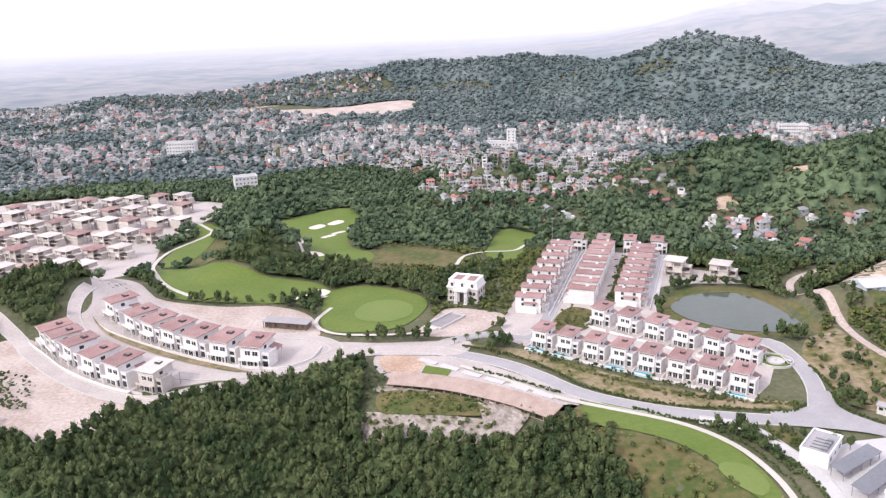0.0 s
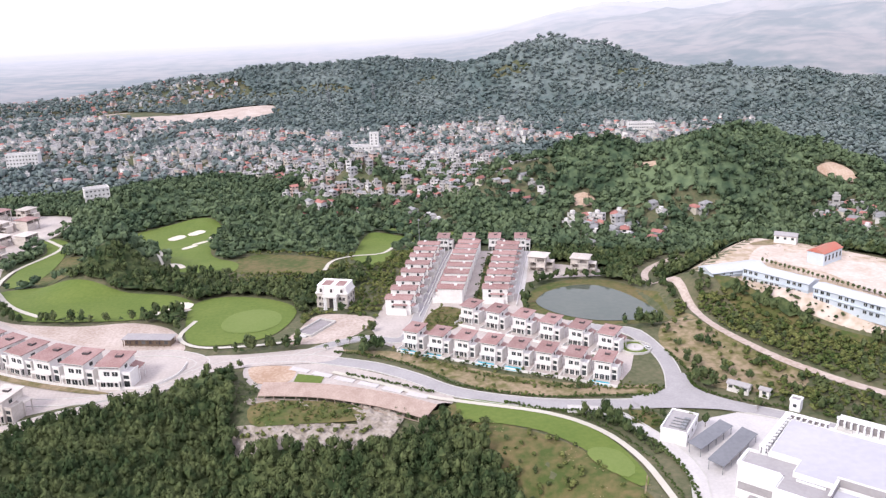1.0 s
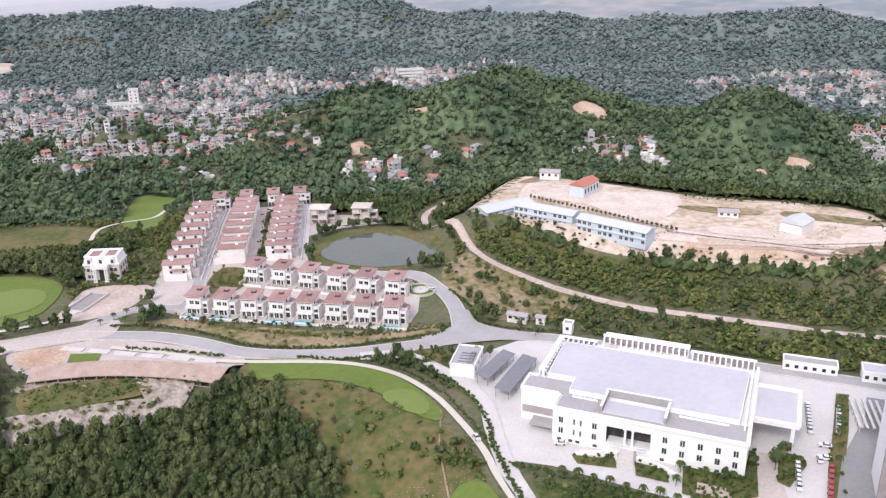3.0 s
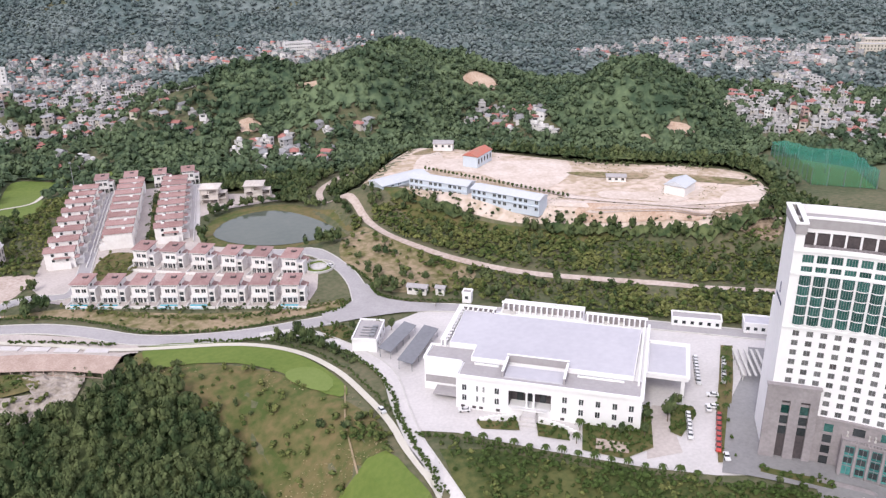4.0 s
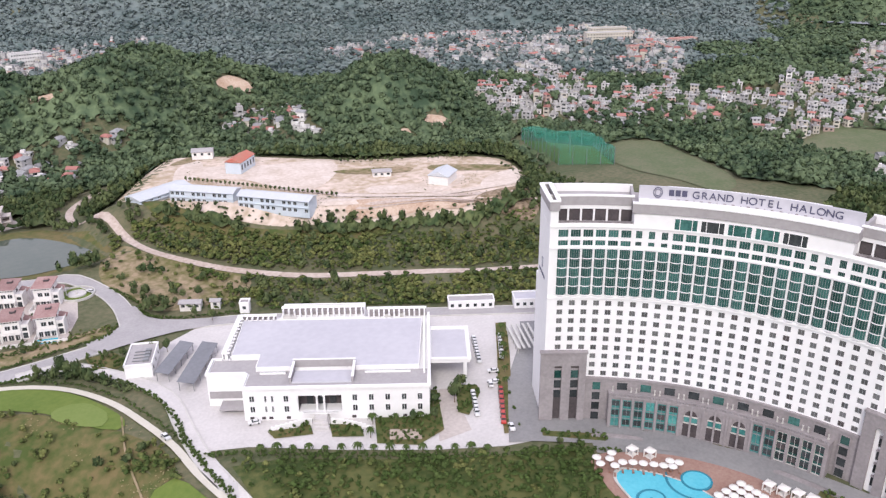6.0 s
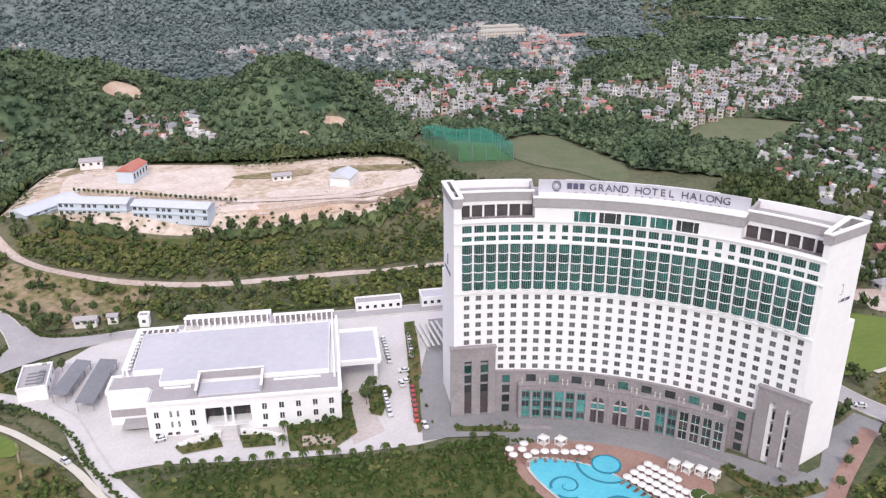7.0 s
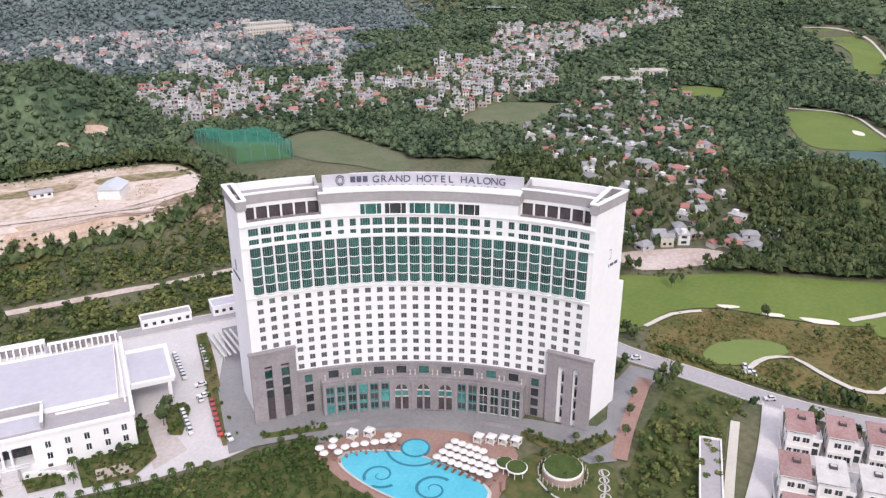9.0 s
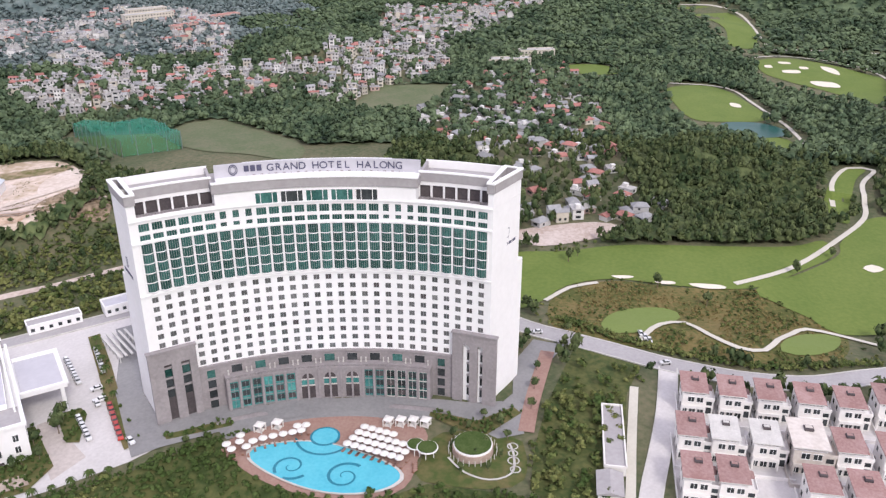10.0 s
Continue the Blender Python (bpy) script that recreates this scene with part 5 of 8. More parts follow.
def flat_house(name, x, y, z, turn, lx, ly, h, wall, roof, label, category, group="", windows=3, storeys=1):
    t = thing(name, x, y, z, turn, label, category, group)
    part("wall", Solid().box(-lx / 2, -ly / 2, -1, lx / 2, ly / 2, h), wall, t)
    part("roof", Solid().box(-lx / 2 + 0.3, -ly / 2 + 0.3, h, lx / 2 - 0.3, ly / 2 - 0.3, h + 0.1), roof, t)
    part("parapet", Solid().box(-lx / 2 - 0.2, -ly / 2 - 0.2, h - 0.2, lx / 2 + 0.2, -ly / 2 + 0.25, h + 0.7).box(-lx / 2 - 0.2, ly / 2 - 0.25, h - 0.2, lx / 2 + 0.2, ly / 2 + 0.2, h + 0.7).box(-lx / 2 - 0.2, -ly / 2, h - 0.2, -lx / 2 + 0.25, ly / 2, h + 0.7).box(lx / 2 - 0.25, -ly / 2, h - 0.2, lx / 2 + 0.2, ly / 2, h + 0.7), wall, t)
    for f in range(storeys):
        zz = h * (f + 0.55) / storeys
        for k in range(windows):
            xx = -lx / 2 + (k + 0.5) * lx / windows
            part("window", Solid().box(xx - 0.7, -ly / 2 - 0.06, zz - 0.7, xx + 0.7, -ly / 2, zz + 0.7), M_GLASS, t)
    return t


def canopy(x, y, turn, lx, ly, group):
    t = thing("carport", x, y, 0.2, turn, "dark panelled carport roof on steel posts", "carport", group)
    part("roof", Solid().add([(-lx / 2, -ly / 2, 3.4), (lx / 2, -ly / 2, 3.4), (lx / 2, ly / 2, 4.2), (-lx / 2, ly / 2, 4.2), (-lx / 2, -ly / 2, 3.55), (lx / 2, -ly / 2, 3.55), (lx / 2, ly / 2, 4.35), (-lx / 2, ly / 2, 4.35)], [(3, 2, 1, 0), (4, 5, 6, 7), (0, 1, 5, 4), (1, 2, 6, 5), (2, 3, 7, 6), (3, 0, 4, 7)]), M_PANEL, t)
    for k in range(5):
        xx = -lx / 2 + 0.6 + k * (lx - 1.2) / 4
        for yy, h in ((-ly / 2 + 0.5, 3.4), (ly / 2 - 0.5, 4.1)):
            part("post", Solid().box(xx - 0.1, yy - 0.1, 0, xx + 0.1, yy + 0.1, h), M_STEEL, t)
    return t


canopy(156, 193.8, 34, 24, 5.6, "carports")
canopy(159.7, 183.8, 38, 30, 6.3, "carports")
guard = flat_house("service_house", 147.6, 203, 0.2, 50, 17, 10, 5.2, M_WHITE, M_GREYROOF, "white flat-roofed service house with roof equipment", "house", "", 3, 1)
for k in range(4):
    part("roof_duct", Solid().box(-6 + k * 2.4, -3.5, 5.2, -4.6 + k * 2.4, -1.5, 6.3).box(-5.5 + k * 2.4, -1.5, 5.4, -5.2 + k * 2.4, 2.5, 5.7), M_STEEL, guard)
part("garage_door", Solid().box(1.5, -4.65, 0.2, 5.5, -4.5, 3.2), M_TILE, guard)
gabled("gate_hut", 188, 231, 1.0, -48, 9, 4, 2.8, 1.0, M_VILLA, M_GREYROOF, "small white hut with a grey gabled roof", "hut", 3)
gabled("gate_hut", 196, 224, 1.0, -48, 4, 3, 2.8, 0.8, M_VILLA, M_GREYROOF, "small white hut beside the road", "hut", 1)
flat_house("gatehouse", 202, 211, 0.2, -48, 4, 4, 4.5, M_WHITE, M_GREYROOF, "small white gate tower behind the hall", "hut", "", 1)
flat_house("annex", 268, 138, 0.2, -46, 20, 6, 3.6, M_WHITE, M_GREYROOF, "low white roadside building behind the hall", "house", "", 6)
flat_house("annex", 286, 119, 0.2, -46, 15, 8, 4.2, M_WHITE, M_PALEROOF, "low white roadside building with a pale roof", "house", "", 5)
t = thing("pergola", 257, 102, 0.3, -40, "long white slatted pergola in the car park", "pergola")
for k in range(5):
    part("beam", Solid().box(-5 + k * 2.2, -10, 2.3, -4.1 + k * 2.2, 10, 2.7), M_KERB, t)
for k in range(6):
    for x in (-4.6, 4.2):
        part("post", Solid().box(x - 0.15, -9.5 + k * 3.8, 0, x + 0.15, -9.2 + k * 3.8, 2.3), M_KERB, t)


# ---- villas ----
def villa(name, label, roof=M_TILE, wall=M_VILLA, walls=True):
    """Three storeys under one low-pitched roof, with a lower bay, terraces and a lean-to beside it."""
    t = thing(name, 0, 0, 0, 0, label, "villa")
    part("wall", Solid().box(-3.7, -5, -1.5, 3.7, 5, 9.0), wall, t)
    part("plinth", Solid().box(-3.85, -5.15, -1.5, 3.85, 5.15, 0.25), M_KERB, t)
    low, high = 9.05, 9.75
    s = Solid()
    for z in (0, 0.28):
        s.v += [(-4.4, -5.8, high + z), (4.4, -5.8, high + z), (4.4, 5.9, low + z), (-4.4, 5.9, low + z)]
    s.f = [(3, 2, 1, 0), (4, 5, 6, 7), (0, 1, 5, 4), (1, 2, 6, 5), (2, 3, 7, 6), (3, 0, 4, 7)]
    tile = part("roof", s, roof, t)
    part("gutter", Solid().box(-4.45, 5.9, low - 0.02, 4.45, 6.08, low + 0.2), M_KERB, tile)
    light = part("skylight", Solid().box(-1.6, -2.6, 9.3, 0.6, -0.6, 10.35), M_DARK, t)
    part("pane", Solid().box(-1.35, -2.35, 10.35, 0.35, -1.3, 10.45), roof, light)
    # lower bay with a roof terrace, and the brown lean-to behind it
    part("bay", Solid().box(-6.5, -1.2, -1.5, -3.7, 4.2, 5.6), wall, t)
    part("terrace", Solid().box(-6.7, -1.3, 5.6, -3.7, 4.4, 5.8).box(-6.7, 4.2, 5.8, -3.7, 4.4, 6.6).box(-6.7, -1.3, 5.8, -6.5, 4.2, 6.6), wall, t)
    part("lean_to_roof", Solid().add([(-6.9, -5.4, 5.2), (-3.7, -5.4, 6.2), (-3.7, -1.2, 6.2), (-6.9, -1.2, 5.2), (-6.9, -5.4, 5.4), (-3.7, -5.4, 6.4), (-3.7, -1.2, 6.4), (-6.9, -1.2, 5.4)], [(3, 2, 1, 0), (4, 5, 6, 7), (0, 1, 5, 4), (1, 2, 6, 5), (2, 3, 7, 6), (3, 0, 4, 7)]), M_TILE if roof is M_TILE else roof, t)
    for y in (-5.1, -1.5):
        part("post", Solid().box(-6.7, y - 0.15, -1.5, -6.4, y + 0.15, 5.3), wall, t)
    # front: clerestory slots, bedroom windows with a balcony, tall doors below
    s = Solid()
    for k in range(6):
        s.box(-3.2 + 1.1 * k, 4.98, 8.2, -2.45 + 1.1 * k, 5.06, 8.7)
    part("clerestory", s, M_GLASS, t)
    part("string_course", Solid().box(-3.85, 4.9, 7.75, 3.85, 5.16, 7.95), M_WHITE, t)
    for x in (-1.9, 0.9):
        w = part("window", Solid().box(x - 0.95, 4.98, 5.1, x + 0.95, 5.07, 6.9), M_GLASS, t)
        part("frame", Solid().box(x - 1.1, 4.98, 6.9, x + 1.1, 5.15, 7.05).box(x - 1.1, 4.98, 4.95, x + 1.1, 5.2, 5.1).box(x - 0.05, 5.07, 5.1, x + 0.05, 5.12, 6.9), M_WHITE, w)
    part("balcony", Solid().box(-3.8, 5, 3.3, 3.8, 6.6, 3.55).box(-3.8, 6.45, 3.55, 3.8, 6.6, 4.3).box(3.65, 5.1, 3.55, 3.8, 6.45, 4.3), wall, t)
    for x in (-3.6, 3.6):
        part("column", Solid().box(x - 0.2, 6.2, -1.5, x + 0.2, 6.55, 3.3), wall, t)
    for x, wide in ((-2.4, 0.95), (0.2, 0.95), (2.6, 0.7)):
        w = part("glazed_door", Solid().box(x - wide, 4.98, 0.3, x + wide, 5.07, 3.0), M_GLASS, t)
        part("frame", Solid().box(x - 0.05, 5.07, 0.3, x + 0.05, 5.12, 3.0).box(x - wide - 0.12, 4.98, 3.0, x + wide + 0.12, 5.15, 3.15), M_WHITE, w)
    for z0, z1 in ((0.4, 2.8), (3.7, 5.1)):
        part("window", Solid().box(-6.0, 4.18, z0, -4.2, 4.27, z1), M_GLASS, t)
    for y, z0, z1 in ((-2.6, 5.2, 6.7), (1.4, 5.2, 6.7), (-2.6, 1.0, 2.6), (2.2, 1.0, 2.6), (-0.6, 8.1, 8.6)):
        part("window", Solid().box(3.68, y - 0.6, z0, 3.77, y + 0.6, z1), M_GLASS, t)
    part("window", Solid().box(-3.77, 0.2, 6.6, -3.68, 1.8, 8.0), M_GLASS, t)
    if walls:
        part("garden_wall", Solid().box(-8.2, 10.5, -1.5, 4.9, 10.8, 1.2).box(4.7, -6, -1.5, 4.9, 10.5, 1.2), wall, t)
    return t


def row_villa(name, label):
    """A narrow deep villa of the rear rows."""
    t = thing(name, 0, 0, 0, 0, label, "villa")
    part("wall", Solid().box(-3.9, -7, -1.5, 3.9, 7, 8.6), M_VILLA, t)
    part("roof", Solid().prism([(-4.5, -7.5), (4.5, -7.5), (4.5, 7.6), (-4.5, 7.6)], 8.6, 8.85).prism([(-4.5, -7.5), (4.5, -7.5), (4.5, 7.6), (-4.5, 7.6)], 8.85, 9.75, [(-0.25, -7.5), (0.25, -7.5), (0.25, 7.6), (-0.25, 7.6)]), M_TILE, t)
    part("ridge_tile", Solid().box(-0.22, -7.6, 9.7, 0.22, 7.7, 9.95), M_TILE, t)
    part("cornice", Solid().box(-4.05, -7.15, 8.1, 4.05, 7.15, 8.5), M_WHITE, t)
    part("dormer", Solid().box(-0.9, -3.5, 8.9, 0.9, -2, 10.3), M_VILLA, t)
    part("porch", Solid().box(-4.2, 7, -1.5, 0.5, 10, 3.0).box(-4.2, 9.8, 3.0, 0.5, 10, 4.0), M_VILLA, t)
    part("porch_roof", Solid().hip(0.5, 7, 4.2, 9, 5.2, 0.6, 0.3), M_TILE, t)
    part("side_terrace", Solid().box(3.9, -6, -1.5, 5.6, 5, 2.9).box(5.45, -6, 2.9, 5.6, 5, 3.7), M_VILLA, t)
    part("terrace_roof", Solid().hip(3.9, -2.5, 5.4, 5, 5.6, 0.5, 0.25), M_TILE, t)
    part("garden_wall", Solid().box(-7, 12, -1.5, 7, 12.3, 1.2), M_VILLA, t)
    for z in (1.4, 4.5, 7.3):
        for x in (-2.2, 2.2):
            part("window", Solid().box(x - 0.8, 6.98, z - 0.8, x + 0.8, 7.08, z + 0.8), M_GLASS, t)
        for y in (-3.0, 3.4) if z > 2 else ():
            part("window", Solid().box(3.88, y - 0.7, z - 0.75, 3.97, y + 0.7, z + 0.7), M_GLASS, t)
    return t


def raw_villa(name, label, roof=M_RAW):
    t = thing(name, 0, 0, 0, 0, label, "unfinished house")
    for k in range(4):
        part("slab", Solid().box(-5.5, -5.5, 3.2 * k - 0.2, 5.5, 5.5, 3.2 * k + 0.15), M_RAW, t)
    for x in (-5, 0, 5):
        part("column", Solid().box(x - 0.3, 4.7, -1, x + 0.3, 5.3, 9.6), M_RAW, t)
    for x in (-5, 5):
        part("column", Solid().box(x - 0.3, 0.2, -1, x + 0.3, 0.8, 9.6), M_RAW, t)
    part("wall", Solid().box(-5, -5.2, 0, 5, -4.9, 9.5).box(-5.1, -5, 0, -4.8, 1, 9.5).box(4.8, -5, 0, 5.1, 2, 6.2).box(-4.8, 4.7, 3.3, 0, 4.9, 6.3).box(1, 4.7, 6.5, 5, 4.9, 9.4).box(-4.8, 0.4, 0, 4.8, 0.6, 9.4), M_RAW, t)
    for x, z in ((-2.5, 1.5), (2.5, 4.7)):
        part("opening", Solid().box(x - 1.0, 0.6, z - 0.9, x + 1.0, 0.66, z + 0.9), M_DARK, t)
    part("roof", Solid().hip(-5.2, -5.2, 5.2, 5.2, 9.75, 1.7, 0.9), roof, t)
    part("annex", Solid().box(-9.5, -4, -1, -5.5, 2, 3).box(-9.5, -4, 3, -5.5, 3.5, 3.3).box(-9.5, -4, 6, -5.5, 2, 6.3).box(-9.3, -3.8, 3.3, -9.0, 1.8, 6).box(-9.3, -3.8, 3.3, -5.5, -3.5, 6), M_RAW, t)
    return t


first = villa("villa", "white three-storey villa with a dusty red tile roof")
grey_first = villa("villa", "raw grey concrete villa with a pale flat roof", M_RAW, M_RAW)
pale_first = villa("villa", "white villa with a pale unfinished roof", M_KERB, M_VILLA)
raw_first = raw_villa("unfinished_house", "unfinished concrete house frame with open storeys")
tiled_first = raw_villa("unfinished_house", "unfinished concrete house frame under a red tile roof", M_TILE)
row_first = row_villa("villa", "deep white villa with a long dusty red roof")
site_first = villa("villa", "white villa with a dusty red tile roof", walls=False)
used = set()


def put(source, x, y, turn, group, z=None, scale=1.0):
    """Places the first of a kind, then copies of it."""
    m = pose(x, y, height(x, y) + 0.1 if z is None else z, 0, 0, turn)
    CLEAR.append([(x + 9 * math.cos(radians(k * 45)), y + 9 * math.sin(radians(k * 45))) for k in range(8)])
    if source.name not in used:
        used.add(source.name)
        source.matrix_basis = m
        return tagged(source, group=group)
    return tagged(copy_thing(source, m), group=group)


def along(a, b, n):
    return [(a[0] + (b[0] - a[0]) * k / (n - 1), a[1] + (b[1] - a[1]) * k / (n - 1)) for k in range(n)]


for x, y in along((60, 313), (138.5, 259), 8):
    put(first, x, y, 145, "villas facing the lower road")
for k in (0, 1, 3, 4, 7):
    x, y = along((60, 313), (138.5, 259), 8)[k]
    basin = thing("garden_pool", x - 5.3, y - 7.8, 0.2, 145, "small blue swimming pool in a villa garden", "pool", "garden pools")
    part("rim", Solid().box(-4.4, -2.3, 0, 4.4, 2.3, 0.3), M_KERB, basin)
    part("water", Solid().box(-4.0, -1.9, 0.1, 4.0, 1.9, 0.34), M_POOL, basin)
for x, y in along((94, 339), (151, 287), 6):
    put(first, x, y, 138, "villas of the second row")
for x, y in along((58, 360), (91, 464), 8):
    put(row_first, x, y, -109, "villas of the rear rows")
for x, y in along((88.5, 370), (118, 461), 8):
    put(row_first, x, y, 71, "villas of the rear rows")
for x, y in along((113, 364), (142, 450), 8):
    put(row_first, x, y, -109, "villas of the rear rows")
for x, y in along((104, 482), (155, 467), 4):
    put(site_first, x, y, 163, "villas of the rear rows")
for x, y in ((152, 412), (176, 402)):
    put(raw_first, x, y, 150, "unfinished houses by the pond")
for (x, y), t in zip([(-167, 367), (-150, 349), (-137, 338), (-124, 328), (-110, 318), (-95, 310), (-79, 303)], (133, 135, 139, 143, 147, 155, 163)):
    put(site_first, x, y, t, "villas of the upper loop").scale = (1.42, 1.4, 1.2)
for (x, y), t in zip([(-188, 331), (-179, 322), (-167, 311), (-152, 297), (-137, 287)], (128, 130, 135, 142, 147)):
    put(site_first, x, y, t, "villas of the lower loop").scale = (1.34, 1.36, 1.2)
put(grey_first, -120, 279, 155, "villas of the lower loop").scale = (1.22, 1.22, 1.1)
for pts in ([(-190, 372), (-168, 347), (-146, 330), (-120, 313), (-94, 299), (-72, 293), (-62, 294), (-53, 303), (-50, 316)], [(-204, 333), (-190, 319), (-173, 301), (-157, 288), (-140, 277), (-124, 270)]):
    line = curve_through(pts, False, 3)
    wall = Solid()
    n = len(line)
    nrm = np.gradient(line, axis=0)
    nrm = np.c_[-nrm[:, 1], nrm[:, 0]] / np.linalg.norm(nrm, axis=1)[:, None] * 0.3
    wall.add([(*p, z) for p, z in [(q, -1.0) for q in line] + [(q, 1.4) for q in line] + [(q, 1.4) for q in line + nrm] + [(q, -1.0) for q in line + nrm]], [(r * n + i, r * n + i + 1, (r + 1) * n + i + 1, (r + 1) * n + i) for r in range(3) for i in range(n - 1)])
    setting("boundary_wall", wall, M_VILLA, "low white retaining wall before the villas", "wall")
sheet("verge", [(-182, 362), (-166, 342), (-142, 322), (-116, 305), (-92, 293), (-80, 290), (-92, 297), (-118, 311), (-145, 329), (-168, 347)], M_DRY, 0.5, 3, True, False, None, "weedy earth verge between road and wall", "grass")
for y in (-106, -118, -130, -142.5, -155):
    put(first, 258, y, 90, "villas below the golf course")
for k, y in enumerate((-103, -113, -125, -137, -149, -162)):
    put(first if k in (0, 4, 5) else (pale_first if k < 3 else grey_first), 234, y, 90, "villas below the golf course")
for y in (-103, -113, -137, -149):
    put(first, 214, y, 90, "villas below the golf course")
put(first, 262, -168, 90, "villas below the golf course")
random.seed(4)
for k in range(7):
    for n in range(12):
        x, y = -420 + 20 * n + 8 * k + random.uniform(-2, 2), 462 + 34 * k + 4 * n * (k - 3) * 0.3 + random.uniform(-3, 3)
        if inside([(-410, 690), (-330, 712), (-212, 690), (-198, 640), (-214, 560), (-205, 490), (-225, 448), (-262, 448), (-330, 488), (-420, 560)], np.array(x), np.array(y)):
            h = random.uniform(0.72, 1.0)
            put(raw_first if (k * 2 + n) % 3 else tiled_first, x, y, 150 + random.choice((0, 0, 180)), "houses on the building site").scale = (1.2 * random.uniform(0.85, 1.1), 1.2, h)

# round garden with a fountain at the road bend
t = thing("round_garden", 163, 284, 0.2, 0, "round lawn garden with a white fountain ring at the road bend", "garden")
for r0, r1, h in ((7.4, 7.9, 0.9), (3.6, 4.1, 0.7)):
    s = Solid()
    for k in range(28):
        a0, a1 = math.radians(360 / 28 * k), math.radians(360 / 28 * (k + 1))
        s.prism([(r0 * math.cos(a0), r0 * math.sin(a0)), (r1 * math.cos(a0), r1 * math.sin(a0)), (r1 * math.cos(a1), r1 * math.sin(a1)), (r0 * math.cos(a1), r0 * math.sin(a1))], -0.5, h)
    part("ring_wall", s, M_KERB, t)
part("lawn", Solid().disc(0, 0, -0.5, 0.2, 7.4, n=28), M_LAWN, t)
part("basin", Solid().disc(0, 0, -0.5, 0.35, 3.6, n=24), M_PAVE, t)
part("spout", Solid().disc(0, 0, 0.3, 1.6, 0.5, 0.25, 10), M_KERB, t)
CLEAR.append([(163 + 8.5 * math.cos(k), 284 + 8.5 * math.sin(k)) for k in np.arange(0, 6.2, 0.6)])

# grey mansion with a portico, and its fountain court
mansion = thing("mansion", 24, 381, 0.1, 158, "ornate grey unfinished mansion with an arched portico and white mansard storey", "villa")
part("wall", Solid().box(-9, -7, -1, 9, 6, 8.2), M_RAW, mansion)
part("cornice", Solid().box(-9.5, -7.5, 8.2, 9.5, 6.5, 8.9), M_VILLA, mansion)
part("mansard", Solid().prism([(-9, -7), (9, -7), (9, 6), (-9, 6)], 8.9, 12.4, [(-8.2, -6.2), (8.2, -6.2), (8.2, 5.2), (-8.2, 5.2)]), M_VILLA, mansion)
part("roof_rim", Solid().box(-8.5, -6.5, 12.4, 8.5, -6.0, 13.0).box(-8.5, 5.0, 12.4, 8.5, 5.5, 13.0).box(-8.5, -6.0, 12.4, -8.0, 5.0, 13.0).box(8.0, -6.0, 12.4, 8.5, 5.0, 13.0).box(-0.3, -6.0, 12.4, 0.3, 5.0, 12.9), M_WHITE, mansion)
part("roof_deck", Solid().box(-6.4, -4.4, 12.4, -1.6, 3.4, 12.6).box(1.6, -4.4, 12.4, 6.4, 3.4, 12.6), M_TILE, mansion)
for x in (-6, 0, 6):
    d = part("dormer", Solid().box(x - 1.2, 4.2, 8.9, x + 1.2, 6.3, 11.6).prism([(x - 1.4, 4), (x + 1.4, 4), (x + 1.4, 6.5), (x - 1.4, 6.5)], 11.6, 12.6, [(x - 0.4, 4), (x + 0.4, 4), (x + 0.4, 6.5), (x - 0.4, 6.5)]), M_VILLA, mansion)
    part("window", Solid().box(x - 0.7, 6.3, 9.2, x + 0.7, 6.38, 11.2), M_DARK, d)
for x in (-3.4, -2.4, 2.4, 3.4):
    part("column", Solid().disc(x, 9.2, -0.5, 7.4, 0.42, 0.34).box(x - 0.55, 8.65, -0.5, x + 0.55, 9.75, 0.4).box(x - 0.5, 8.7, 7.0, x + 0.5, 9.7, 7.4), M_WHITE, mansion)
part("portico", Solid().box(-4.2, 6, 7.4, 4.2, 10, 8.3).box(-4.2, 9.8, 8.3, 4.2, 10, 9.2).box(-4.2, 6.5, 8.3, -4.0, 9.8, 9.2).box(4.0, 6.5, 8.3, 4.2, 9.8, 9.2), M_VILLA, mansion)
part("entrance", Solid().box(-1.6, 6, 0, 1.6, 6.12, 5.4).disc(0, 6.05, 5.4, 5.5, 0.05), M_DARK, mansion)
for z in (2, 5.6):
    for x in (-7, -5, 5, 7):
        w = part("window", Solid().box(x - 0.7, 6, z - 1.0, x + 0.7, 6.1, z + 1.0), M_DARK, mansion)
        part("frame", Solid().box(x - 0.9, 6, z + 1.0, x + 0.9, 6.25, z + 1.25).box(x - 0.9, 6, z - 1.2, x + 0.9, 6.25, z - 1.0), M_VILLA, w)
    for y in (-5, -1, 3):
        part("window", Solid().box(-9.1, y - 0.7, z - 1.0, -9, y + 0.7, z + 1.0), M_DARK, mansion)
        part("window", Solid().box(9, y - 0.7, z - 1.0, 9.1, y + 0.7, z + 1.0), M_DARK, mansion)
CLEAR.append([(10, 374), (24, 366), (38, 384), (26, 396)])
court = thing("fountain_basin", 12, 347, 0.15, 52, "empty stone fountain basin with raised white edges", "fountain")
part("rim", Solid().box(-11, -5, 0, 11, -4.4, 1.1).box(-11, 4.4, 0, 11, 5, 1.1).box(-11, -4.4, 0, -10.4, 4.4, 1.1).box(10.4, -4.4, 0, 11, 4.4, 1.1).box(-14, -3, 0, -11, 3, 0.6), M_KERB, court)
part("basin", Solid().box(-10.4, -4.4, 0, 10.4, 4.4, 0.25), M_STONE, court)

